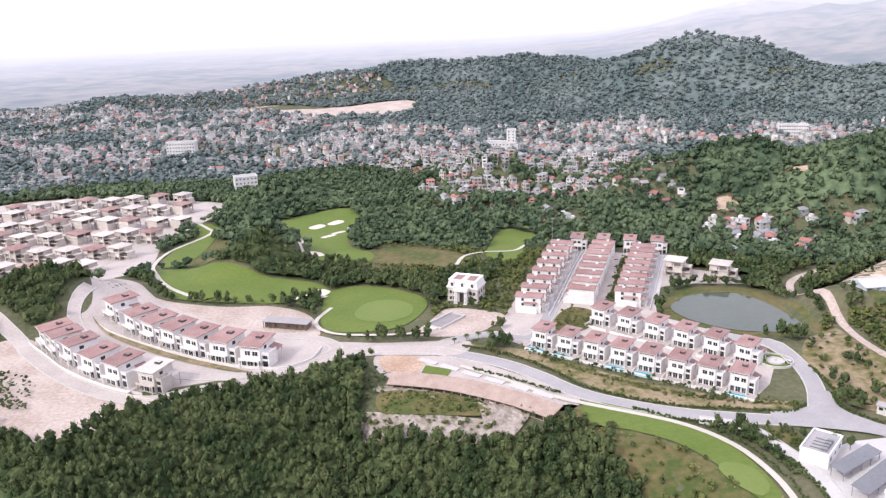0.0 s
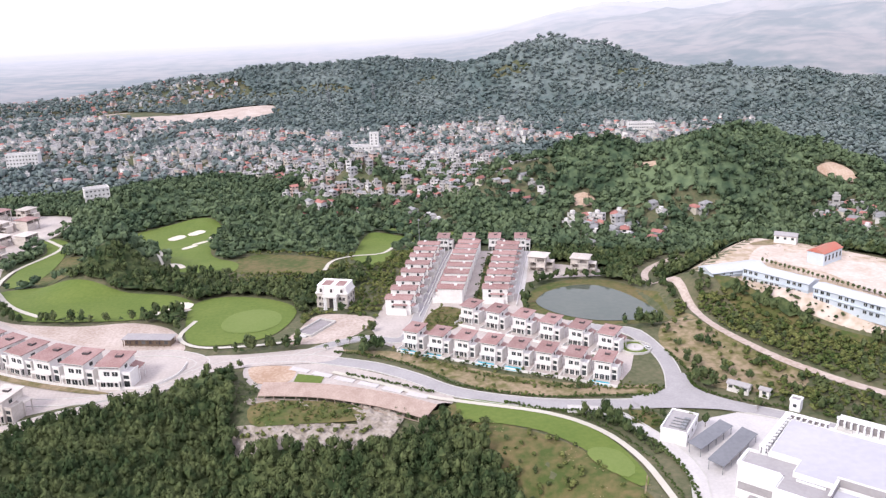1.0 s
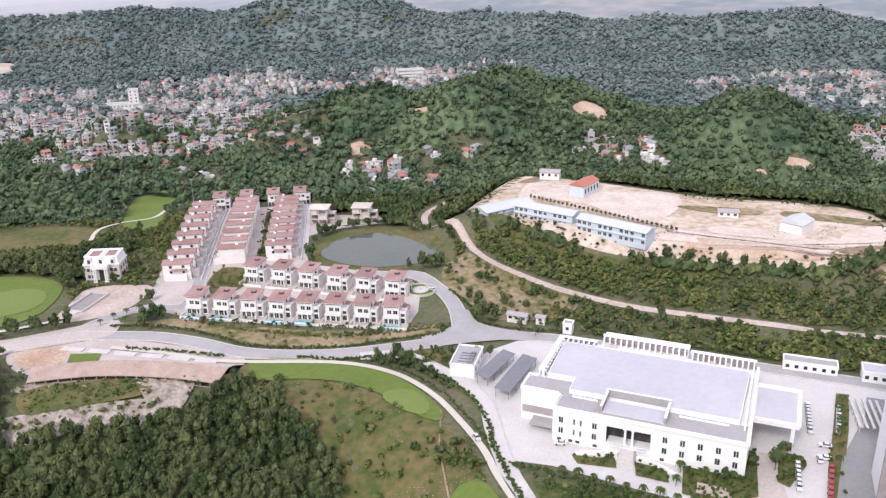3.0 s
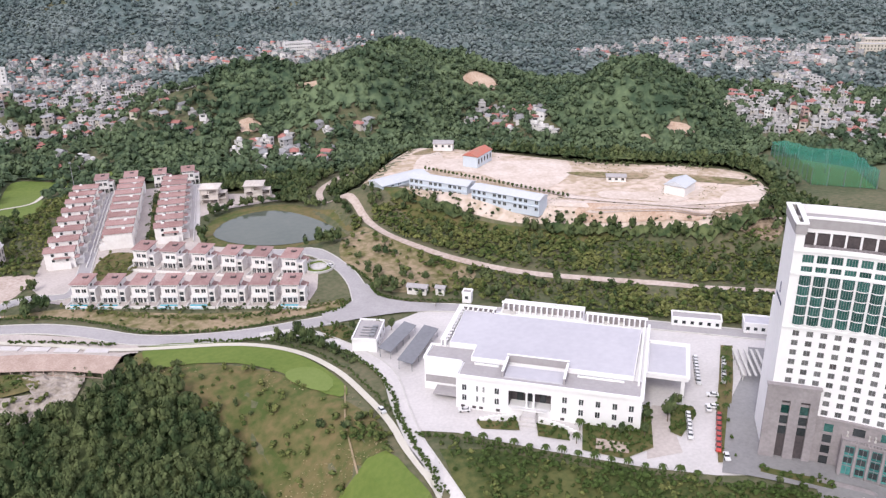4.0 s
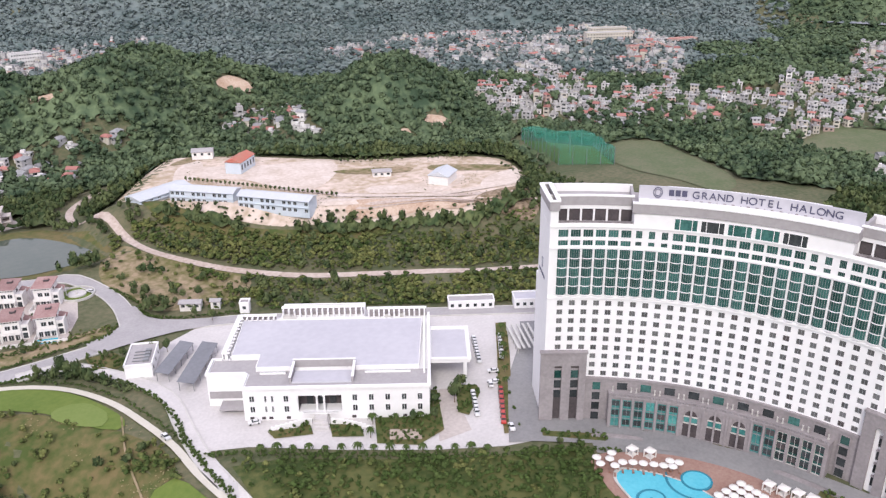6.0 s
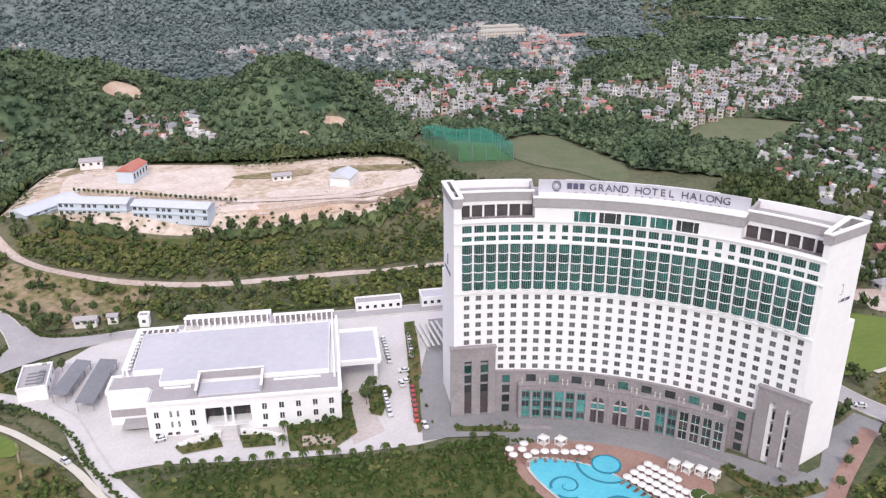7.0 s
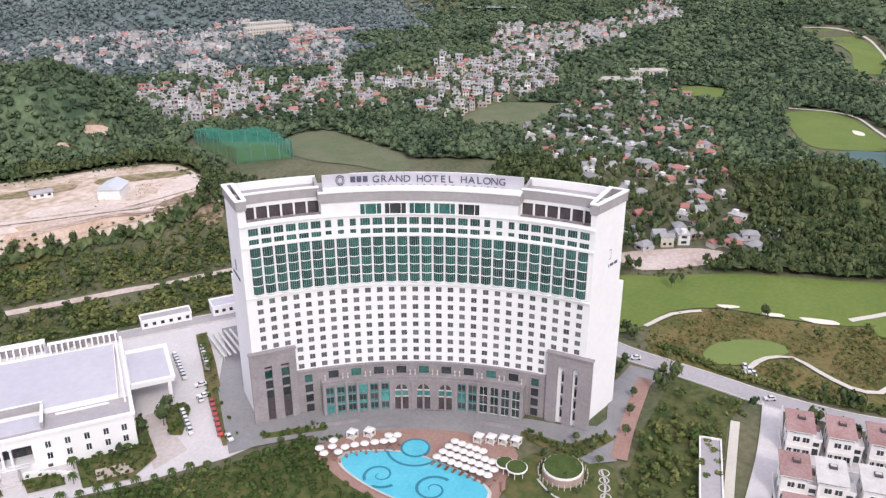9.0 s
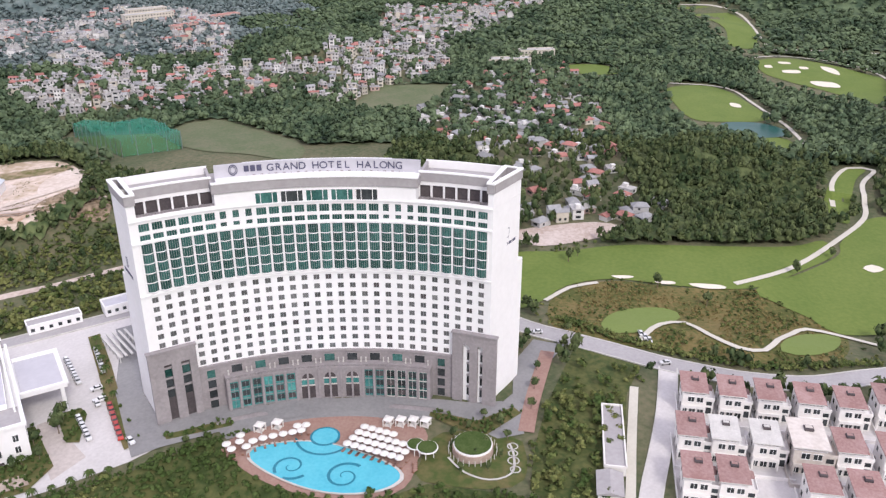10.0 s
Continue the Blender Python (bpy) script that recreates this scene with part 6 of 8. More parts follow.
# long shelter above the terraced slope, retaining walls, dark pavilion
SHEL = curve_through([(-14, 273), (12, 265.5), (37.5, 251), (55.5, 236)], False, 4)
shelter = thing("shelter", 0, 0, 0, 0, "long curved market shelter with a brown batten roof", "shelter")
CLEAR.append([(-26, 300), (4, 303), (30, 292), (58, 268), (74, 252), (66, 240), (52, 226), (36, 222), (24, 224), (0, 232), (-24, 240), (-26, 262)])
wy = np.gradient(SHEL, axis=0)
wy /= np.linalg.norm(wy, axis=1)[:, None]
sd = np.c_[-wy[:, 1], wy[:, 0]]
for i in range(len(SHEL) - 1):
    s = Solid()
    q0, q1, d0, d1 = SHEL[i], SHEL[i + 1], sd[i], sd[i + 1]
    pts = [(q0 - 4.6 * d0, 2.4), (q1 - 4.6 * d1, 2.4), (q1 + 5 * d1, 4.2), (q0 + 5 * d0, 4.2)]
    s.add([(p[0], p[1], h) for p, h in pts] + [(p[0], p[1], h + 0.3) for p, h in pts], [(3, 2, 1, 0), (4, 5, 6, 7), (0, 1, 5, 4), (1, 2, 6, 5), (2, 3, 7, 6), (3, 0, 4, 7)])
    part("roof_panel", s, M_THATCH, shelter)
    p = q0 - 4.6 * d0
    part("post", Solid().box(p[0] - 0.15, p[1] - 0.15, -4, p[0] + 0.15, p[1] + 0.15, 2.7), M_THATCH, shelter)
    p = q0 + 5 * d0
    part("post", Solid().box(p[0] - 0.15, p[1] - 0.15, -1, p[0] + 0.15, p[1] + 0.15, 4.4), M_THATCH, shelter)
s = Solid()
for i in range(len(SHEL) - 1):
    p, r = SHEL[i] - 4.2 * sd[i], SHEL[i + 1] - 4.2 * sd[i + 1]
    p2, r2 = SHEL[i] - 7.5 * sd[i], SHEL[i + 1] - 7.5 * sd[i + 1]
    s.add([(*p, 0.3), (*r, 0.3), (*r2, -5.5), (*p2, -5.5)], [(0, 1, 2, 3)])
part("foundation", s, M_ROCK, shelter)
part("rail", Solid().add([(*(SHEL[i] - 5.2 * sd[i]), h) for h in (0.6, 1.0) for i in range(len(SHEL))], [(i, i + 1, len(SHEL) + i + 1, len(SHEL) + i) for i in range(len(SHEL) - 1)]), M_THATCH, shelter)
sheet("rock_face", [(-26, 256), (-12, 250), (13, 243), (30, 236), (33, 226), (26, 222), (4, 231), (-22, 240)], M_ROCK, 0.6, 1.6, True, False, None, "rough pale rock face below the terrace", "wall", 0.7)
sheet("rock_face", [(26, 262), (42, 254), (45, 240), (37, 226), (29, 228), (25, 244)], M_ROCK, 0.8, 1.6, True, False, None, "eroded pale rock slope beside the terrace", "wall", 0.8)
sheet("rock_face", [(-18, 271), (10, 262), (30, 252), (28, 248), (8, 257), (-18, 265)], M_ROCK, 0.7, 1.6, True, False, None, "stony bank under the long shelter", "wall", 0.5)
sheet("terrace_grass", [(-18, 264), (0, 264), (25, 254), (28, 241), (5, 245), (-16, 251)], M_ROUGH, 1.0, 3, True, False, None, "weedy terrace below the shelter", "grass", 0.3)
sheet("stone_yard", [(-20, 304), (0, 300), (-2, 285), (-16, 286)], M_CLAY, 0.3, 3, True, False, None, "reddish stony yard above the shelter", "earth")
for k, (x, y) in enumerate(along((4, 297), (54, 259), 6)):
    setting("concrete_pad", Solid().prism([(x - 6, y + 0.5), (x + 2, y - 5.2), (x + 4, y - 2.6), (x - 4, y + 3.4)], -0.5, 0.55 + 0.05 * (k % 2)), M_PAVE, "raw white concrete pad beside the road", "slab")
sheet("planted_bed", [(2, 292), (14, 286), (12, 279), (0, 284)], M_LAWN, 0.35, 3, False, False, None, "small green bed beside the shelter", "bed")
pav = thing("pavilion", -72, 346, 0.1, 165, "low dark wooden pavilion with a flat grey roof beside the fairway", "pavilion")
part("roof", Solid().box(-13, -4, 3.7, 13, 4, 4.0).box(-12.4, -3.4, 3.4, 12.4, 3.4, 3.7), M_GREYROOF, pav)
part("wall", Solid().box(-12, -2.6, 0, 12, 2.6, 3.4), M_BARK, pav)
for k in range(9):
    for yy in (-3.5, 3.5):
        part("post", Solid().box(-12.2 + 3.05 * k, yy - 0.15, -0.5, -11.9 + 3.05 * k, yy + 0.15, 3.4), M_BARK, pav)
for k in range(6):
    for yy, y2 in ((-2.66, -2.6), (2.6, 2.66)):
        part("window", Solid().box(-10.6 + 3.9 * k, yy, 1.0, -8.6 + 3.9 * k, y2, 2.7), M_DARK if k % 3 else M_CURTAIN, pav)

# ---- school on the plateau ----
ZS = 13.2


def school_block(x, y, turn, lx, ly, h, bays, group="school blocks"):
    t = thing("school_block", x, y, ZS, turn, "long pale blue two-storey school block with a sheet roof", "school", group)
    part("wall", Solid().box(-lx / 2, -ly / 2, -2, lx / 2, ly / 2, h), M_BLUE, t)
    part("roof", Solid().add([(-lx / 2 - 0.6, -ly / 2 - 1, h - 0.1), (lx / 2 + 0.6, -ly / 2 - 1, h - 0.1), (lx / 2 + 0.6, 0, h + 1.6), (-lx / 2 - 0.6, 0, h + 1.6), (-lx / 2 - 0.6, ly / 2 + 1, h - 0.1), (lx / 2 + 0.6, ly / 2 + 1, h - 0.1)], [(0, 1, 2, 3), (3, 2, 5, 4), (0, 3, 4), (1, 5, 2), (0, 4, 5, 1)]), M_BLUEROOF, t)
    part("gallery", Solid().box(-lx / 2, -ly / 2 - 0.8, h / 2 - 0.15, lx / 2, -ly / 2, h / 2 + 0.1), M_BLUE, t)
    for f in range(2 if h > 5 else 1):
        for k in range(bays):
            xx = -lx / 2 + (k + 0.5) * lx / bays
            if k % 4 == 3:
                continue
            z = 2.0 + f * h / 2
            w = part("window", Solid().box(xx - 0.85, -ly / 2 - 0.07, z - 0.9, xx + 0.85, -ly / 2, z + 0.8), M_GLASS, t)
            part("frame", Solid().box(xx - 0.05, -ly / 2 - 0.13, z - 0.9, xx + 0.05, -ly / 2 - 0.07, z + 0.8), M_VILLA, w)
    CLEAR.append([(x + lx * 0.6 * c, y + lx * 0.6 * s_) for c, s_ in ((1, 0), (0, 1), (-1, 0), (0, -1))])
    return t


school_block(243, 341, 6, 34, 13, 3.8, 7)
school_block(255.3, 314, -61, 37, 10, 7.4, 12)
school_block(273, 274.4, -65, 41, 10, 7.4, 13)
CLEAR.append([(222, 322), (218, 346), (232, 356), (262, 352), (256, 326), (244, 318)])
red = gabled("school_house", 304, 348, ZS, 28, 20, 10, 7.4, 2.2, M_BLUE, M_REDTILE, "pale blue two-storey house with a red tile roof", "house", 5)
gabled("hut", 307, 392, ZS, -40, 13, 8, 3.6, 1.6, M_VILLA, M_GREYROOF, "small pale house on the plateau", "house", 3)
gabled("hut", 350, 272, ZS, -40, 11, 6, 3, 1.2, M_VILLA, M_GREYROOF, "low white hut among bushes", "house", 3)
gabled("store_shed", 364, 236, ZS, 20, 15, 12, 5.5, 2.6, M_VILLA, M_BLUEROOF, "white store shed with a grey gabled roof", "shed", 0)
for outline in ([(330, 262), (352, 244), (372, 250), (380, 232), (352, 224), (338, 236), (322, 254)], [(392, 222), (416, 214), (408, 198), (384, 202), (370, 212)], [(262, 356), (280, 380), (300, 392), (296, 376), (276, 354)], [(292, 268), (318, 240), (334, 226), (328, 220), (306, 238), (284, 262)]):
    sheet("sand_patch", outline, M_COURT, 0.32, 5, True, False, None, "pale trodden sand on the plateau", "earth", 0.12)
for outline in ([(336, 300), (352, 290), (372, 272), (366, 264), (344, 282)], [(384, 262), (404, 240), (414, 222), (404, 222), (388, 240), (376, 256)], [(330, 230), (346, 214), (352, 208), (344, 222), (334, 234)], [(282, 392), (300, 402), (312, 400), (296, 388)]):
    sheet("yard_grass", outline, M_DRY, 0.4, 4, True, False, None, "dry grass growing over the sandy yard", "grass", 0.15)
for k in range(3):
    sheet("clay_terrace", [(300 + 2.4 * k, 238 - 1.2 * k), (322 + 2.4 * k, 219 - 1.2 * k), (342 + 2.2 * k, 202 - 1.0 * k), (343.6 + 2.2 * k, 203.4 - 1.0 * k), (323.4 + 2.4 * k, 220.6 - 1.2 * k), (301.4 + 2.4 * k, 239.6 - 1.2 * k)], M_CLAY if k % 2 else M_EARTH, 0.8 + 0.25 * k, 3, True, False, None, "stepped orange clay bank", "earth", 0.2)
ribbon("track", [(306, 266), (318, 250), (330, 236), (344, 224), (362, 214), (384, 204)], 5.0, M_COURT, 0.55, False, label="pale wheel track over the plateau", category="track", clear=False)
# driving range net
net = thing("golf_net", 0, 0, 0, 0, "tall green driving range net on poles", "net")
feet = [(479, 230), (506, 202), (553, 246), (537, 302)]
rim = []
for (xa, ya), (xb, yb) in zip(feet, feet[1:] + feet[:1]):
    n = max(3, int(math.hypot(xb - xa, yb - ya) / 9))
    rim += [(xa + (xb - xa) * k / n, ya + (yb - ya) * k / n) for k in range(n)]
tops = [height(x, y) + 11 + 1.6 * math.sin(1.7 * k) for k, (x, y) in enumerate(rim)]
sides, roof_net = Solid(), Solid()
mid = (519, 246, height(519, 246) + 17)
for k, (xa, ya) in enumerate(rim):
    n = (k + 1) % len(rim)
    xb, yb = rim[n]
    sides.add([(xa, ya, height(xa, ya)), (xb, yb, height(xb, yb)), (xb, yb, tops[n]), (xa, ya, tops[k])], [(0, 1, 2, 3)])
    half = [((p + q) / 2, (r + t) / 2, (h + mid[2]) / 2 - 1.8) for (p, q, r, t, h) in ((xa, mid[0], ya, mid[1], tops[k]), (xb, mid[0], yb, mid[1], tops[n]))]
    roof_net.add([(xa, ya, tops[k]), (xb, yb, tops[n]), half[1], half[0], mid], [(0, 1, 2, 3), (3, 2, 4)])
    part("pole", Solid().disc(xa, ya, height(xa, ya) - 1, tops[k] + 0.5, 0.3, 0.2, 8), M_STEEL, net)
part("side_net", sides, M_NET, net, "hanging green side net")
part("roof_net", roof_net, M_NET, net, "sagging green roof net")
part("mast", Solid().disc(mid[0], mid[1], mid[2] - 18, mid[2] + 0.5, 0.4, 0.25, 8), M_STEEL, net)
sheet("range_floor", feet, M_LAWN, 0.3, 8, False, True, None, "mown driving range under the net", "lawn")
CLEAR.append([(455, 205), (500, 180), (560, 240), (545, 312), (520, 300), (490, 262)])
# long shed and bungalow beside the right scrub
flat_house("long_shed", 233, -80, -0.5, 2, 32, 6.5, 3.5, M_VILLA, M_GREYROOF, "long narrow shed with a grey flat roof", "shed", "", 8)
gabled("grey_hut", 210, -79, -0.5, 2, 10, 7, 3.2, 1.0, M_VILLA, M_GREYROOF, "small grey-roofed house beside the shed", "hut", 2)

# ---- pool and garden ----
POOL = curve_through([(209, 30.5), (204, 29.5), (199.2, 22), (195.4, 12), (193.9, 3), (194.8, -6), (198.2, -14), (203.2, -17.6), (207.2, -15.8), (210.6, -10), (213, -3), (214.8, 4), (215.6, 10), (215, 17), (212.8, 24)], True, 2)
pool = thing("swimming_pool", 0, 0, 0.3, 0, "leaf-shaped turquoise swimming pool with dark scroll patterns", "pool")
part("rim", (lambda s: s)(Solid().add([(*p, z) for z in (0.1, 0.3) for p in np.concatenate([POOL, POOL.mean(0) + (POOL - POOL.mean(0)) * 1.05]).tolist()], [(i, (i + 1) % len(POOL), len(POOL) + (i + 1) % len(POOL), len(POOL) + i) for i in range(len(POOL))] + [(2 * len(POOL) + i, 2 * len(POOL) + (i + 1) % len(POOL), 3 * len(POOL) + (i + 1) % len(POOL), 3 * len(POOL) + i) for i in range(len(POOL))])), M_KERB, pool)
part("water", Solid().add([(*p, 0.25) for p in POOL.tolist()], [tuple(range(len(POOL)))]), M_POOL, pool)
part("round_pool", Solid().disc(218.8, 10.4, 0.0, 0.42, 4.1, n=32), M_POOL, pool)
part("round_rim", Solid().disc(218.8, 10.4, 0.0, 0.38, 4.8, n=32), M_POOLTILE, pool)


def scroll(cx, cy, turn, flip, size):
    s, last = Solid(), None
    for k in range(60):
        a = k * 0.16
        r = size * (0.12 + 0.10 * a)
        w = 0.35 + 0.055 * k * 0.5
        c, q = math.cos(turn + flip * a), math.sin(turn + flip * a)
        now = [(cx + (r - w * 0.3) * c, cy + (r - w * 0.3) * q, 0.29), (cx + (r + w * 0.3) * c, cy + (r + w * 0.3) * q, 0.29)]
        now = [p for p in now]
        if last and inside(POOL, np.array([p[0] for p in now]), np.array([p[1] for p in now])).all():
            s.add(last + [now[1], now[0]], [(0, 1, 2, 3)])
        last = now
    return s


part("scroll", scroll(202.8, 16.2, 1.0, 1, 5.8), M_POOLTILE, pool)
part("scroll", scroll(201.4, -1.2, 2.6, -1, 5.8), M_POOLTILE, pool)
s = Solid()
for k in range(24):
    a0, a1 = math.radians(105 + 6.3 * k), math.radians(105 + 6.3 * k + 6.3)
    s.add([(218.8 + r * math.cos(a), 10.4 + r * math.sin(a), 0.29) for a, r in ((a0, 8.6), (a1, 8.6), (a1, 9.5), (a0, 9.5))], [(0, 1, 2, 3)])
part("scroll", s, M_POOLTILE, pool)
CLEAR.append(POOL)


def umbrella():
    t = thing("parasol", 0, 0, 0, 0, "open white parasol beside the pool", "parasol")
    part("canopy", Solid().disc(0, 0, 2.2, 2.4, 1.5, 1.45, 8).disc(0, 0, 2.4, 3.0, 1.45, 0.1, 8), M_CANVAS, t)
    part("pole", Solid().disc(0, 0, 0, 2.3, 0.06, n=6), M_STEEL, t)
    return t


def lounger():
    t = thing("sun_lounger", 0, 0, 0, 0, "low brown sun lounger with a reddish cushion", "lounger")
    s = Solid().box(-0.35, -1.0, 0.25, 0.35, 0.95, 0.35)
    for y in (-0.9, 0.8):
        s.box(-0.34, y - 0.04, 0, -0.26, y + 0.04, 0.25).box(0.26, y - 0.04, 0, 0.34, y + 0.04, 0.25)
    part("frame", s, M_WOOD, t)
    part("cushion", Solid().box(-0.32, -1.0, 0.35, 0.32, 0.3, 0.43).add([(-0.32, 0.3, 0.35), (0.32, 0.3, 0.35), (0.32, 0.95, 0.75), (-0.32, 0.95, 0.75), (-0.32, 0.3, 0.43), (0.32, 0.3, 0.43), (0.32, 0.92, 0.83), (-0.32, 0.92, 0.83)], [(3, 2, 1, 0), (4, 5, 6, 7), (0, 1, 5, 4), (1, 2, 6, 5), (2, 3, 7, 6), (3, 0, 4, 7)]), M_BRICK, t)
    return t


par, lng = umbrella(), lounger()
first_done = set()


def spot(source, x, y, turn, group, z=0.32):
    m = pose(x, y, z, 0, 0, turn)
    if source.name not in first_done:
        first_done.add(source.name)
        source.matrix_basis = m
        return tagged(source, group=group)
    return tagged(copy_thing(source, m), group=group)


spots = [(207, 38.5), (205, 36), (209, 35), (212, 36), (207, 32), (210, 31), (212, 28.5), (213.6, 25.8), (215.2, 23), (216.6, 20.4), (218, 18), (220, 20), (221, 17.4)]
spots += [(214.2 - 0.55 * k + 3.1 * r, 1.6 - 2.5 * k - 1.0 * r) for r in range(4) for k in range((8, 8, 7, 5)[r])]
for n, (x, y) in enumerate(spots):
    spot(par, x, y, n * 31, "parasols round the pool")
    for d in (-1.2, 1.0):
        spot(lng, x - 1.4 + 0.3 * d, y + d, 75 if y < 15 else 120, "sun loungers round the pool")
for k in range(5):
    spot(lng, 211 - 0.9 * k, -20.5 - 0.2 * k, 60, "sun loungers round the pool")


def cabana(x, y, turn):
    t = thing("cabana", x, y, 0.35, turn, "white draped cabana beside the pool", "cabana", "cabanas by the pool")
    for a in (-1.3, 1.3):
        for b in (-1.3, 1.3):
            part("post", Solid().box(a - 0.15, b - 0.15, 0, a + 0.15, b + 0.15, 2.4), M_CANVAS, t)
    part("roof", Solid().hip(-1.4, -1.4, 1.4, 1.4, 2.4, 0.5, 0.1), M_CANVAS, t)
    part("daybed", Solid().box(-1.1, -1.1, 0, 1.1, 1.1, 0.45), M_CANVAS, t)


for x, y in ((218, 32), (220.5, 27), (228.5, -8), (229.3, -12), (230, -16), (230.4, -20)):
    cabana(x, y, 80)
# round pavilions with planted roofs in the garden
for x, y, r in ((217, -19.6, 2.6), (215.4, -23.6, 3.0)):
    t = thing("round_pavilion", x, y, 0.3 + 0.5 * (r > 2.8), 0, "round open pavilion with a dark planted roof", "pavilion", "garden pavilions")
    part("roof", Solid().disc(0, 0, 2.9, 3.2, r, n=28), M_HEDGE, t)
    part("ring", Solid().disc(0, 0, 2.6, 2.95, r + 0.35, n=28), M_WHITE, t)
    for k in range(6):
        a = k * math.pi / 3
        part("post", Solid().disc(r * 0.85 * math.cos(a), r * 0.85 * math.sin(a), 0, 2.7, 0.12, n=6), M_WHITE, t)
t = thing("garden_bar", 220.5, -37, 0.2, 0, "round garden bar under a planted half-round roof", "pavilion")
part("wall", Solid().disc(0, 0, 0, 2.4, 6.4, n=40), M_THATCH, t)
part("roof", Solid().disc(0, 0, 3.0, 3.3, 5.8, n=40), M_HEDGE, t)
part("ring", Solid().disc(0, 0, 2.4, 3.05, 6.1, n=40), M_WHITE, t)
for k in range(26):
    a = k * 2 * math.pi / 26
    part("picket", Solid().box(-0.12, -0.12, 0, 0.12, 0.12, 1.9), M_KERB, t, "", pose(7.6 * math.cos(a), 7.6 * math.sin(a), 0))
sheet("garden", [(228, -26), (230, -48), (224, -53), (210, -54), (204, -45), (204, -24), (212, -22)], M_ROUGH, 0.2, 4, True, True, None, "dry grass garden with winding paths", "garden")
ribbon("path", [(216, -30), (210, -36), (208, -44), (212, -50), (220, -50), (226, -48)], 0.7, M_KERB, 0.35, False, 2, "narrow white stepping path", "path")
for x, y, r in ((225, -49, 1.6), (221.5, -49.5, 1.4), (218, -50, 1.7), (214, -51, 1.5)):
    ribbon("path", [(x + r * math.cos(k), y + r * math.sin(k)) for k in np.arange(0, 6.2, 0.8)], 0.4, M_KERB, 0.35, False, 1, "curled white garden path", "path", True, 3, True)


# ---- cars ----
def car(paint, label, group):
    t = thing("car", 0, 0, 0, 0, label, "car", group)
    part("body", Solid().box(-0.85, -2.1, 0.35, 0.85, 2.1, 0.95).prism([(-0.85, -2.1), (0.85, -2.1), (0.85, 2.1), (-0.85, 2.1)], 0.95, 1.05, [(-0.8, -2.0), (0.8, -2.0), (0.8, 2.0), (-0.8, 2.0)]), paint, t)
    part("cabin", Solid().prism([(-0.8, -1.7), (0.8, -1.7), (0.8, 0.9), (-0.8, 0.9)], 1.0, 1.45, [(-0.62, -1.2), (0.62, -1.2), (0.62, 0.3), (-0.62, 0.3)]), M_GLASS, t)
    part("roof", Solid().box(-0.62, -1.2, 1.45, 0.62, 0.3, 1.52), paint, t)
    for x in (-0.85, 0.85):
        for y in (-1.35, 1.35):
            w = part("wheel", Solid().disc(0, 0, -0.1, 0.1, 0.34, n=12), M_TYRE, t, "", pose(x, y, 0.34, 0, 90, 0))
    return t


cw, cr = car(M_CARW, "white car parked on the paving", "parked cars"), car(M_CARR, "red car parked on the paving", "parked cars")
for x, y in along((206.5, 74.5), (221, 86.5), 7):
    spot(cr, x, y, 128, "parked cars", 0.5)
for x, y in along((241, 101), (253, 111), 7):
    spot(cw, x, y, 128, "parked cars", 0.5)
for x, y in along((233, 106), (245, 118), 8):
    spot(cw, x, y, 137, "parked cars", 0.3)
for x, y in along((204.5, 84.5), (213, 93), 6):
    spot(cw, x, y, 137, "parked cars", 0.3)
for x, y in along((224, 92), (230, 97), 2):
    spot(cw, x, y, 45, "parked cars", 0.3)
for x, y, a in ((205, 70, 140), (222, 92, -42), (168, 281, 8), (127, 155, 175), (283, -99, 20), (297, -51, 15), (158, 150, 40), (151, 139, 60)):
    spot(cw, x, y, a, "cars on the roads", 0.45)
for k in range(3):
    spot(cw, 303 - 2.2 * k, -91 - 1.5 * k, 100, "golf carts", height(303, -91) + 0.4)

# ---- town ----
TOWNS = []
TOWNS.append([(-860, 1500), (-300, 1400), (-130, 1180), (80, 1100), (224, 1180), (435, 1040), (612, 990), (600, 900), (438, 890), (300, 930), (205, 800), (180, 740), (140, 640), (70, 660), (-20, 640), (-20, 700), (60, 760), (-40, 790), (-80, 830), (-200, 860), (-330, 830), (-440, 730), (-600, 700), (-800, 1000)])
TOWNS.append([(200, 530), (221, 548), (264, 530), (262, 500), (240, 478), (208, 494)])
TOWNS.append([(408, 490), (435, 548), (478, 545), (480, 520), (438, 445), (430, 418), (412, 440)])
TOWNS.append([(700, 700), (732, 752), (905, 765), (1110, 600), (1080, 480), (930, 350), (720, 262), (616, 271), (580, 345), (600, 400), (700, 470), (720, 560), (740, 640)])
TOWNS.append([(665, 143), (705, 231), (760, 290), (780, 205), (905, 170), (1000, 190), (1212, 247), (1295, 100), (1509, 10), (1315, -15), (1055, 60), (930, 100), (800, 70), (748, 105)])
TOWNS.append([(401, -38), (440, -115), (491, -90), (600, -80), (695, -75), (860, -40), (780, 40), (690, 98), (600, 60), (520, 10), (470, -20)])
TOWNS.append([(690, 690), (760, 780), (860, 660), (800, 600), (720, 640)])
TOWNS.append([(-20, 705), (68, 645), (62, 612), (10, 618)])
TOWNS.append([(21, 693), (114, 675), (105, 611), (20, 617)])
TOWNS.append([(221, 800), (222, 601), (201, 565), (169, 601)])
TOWNS.append([(87, 614), (131, 609), (124, 565), (81, 565)])
TOWNS.append([(217, 544), (287, 530), (274, 490), (253, 442), (196, 459)])
TOWNS.append([(399, 468), (419, 547), (498, 540), (428, 429)])
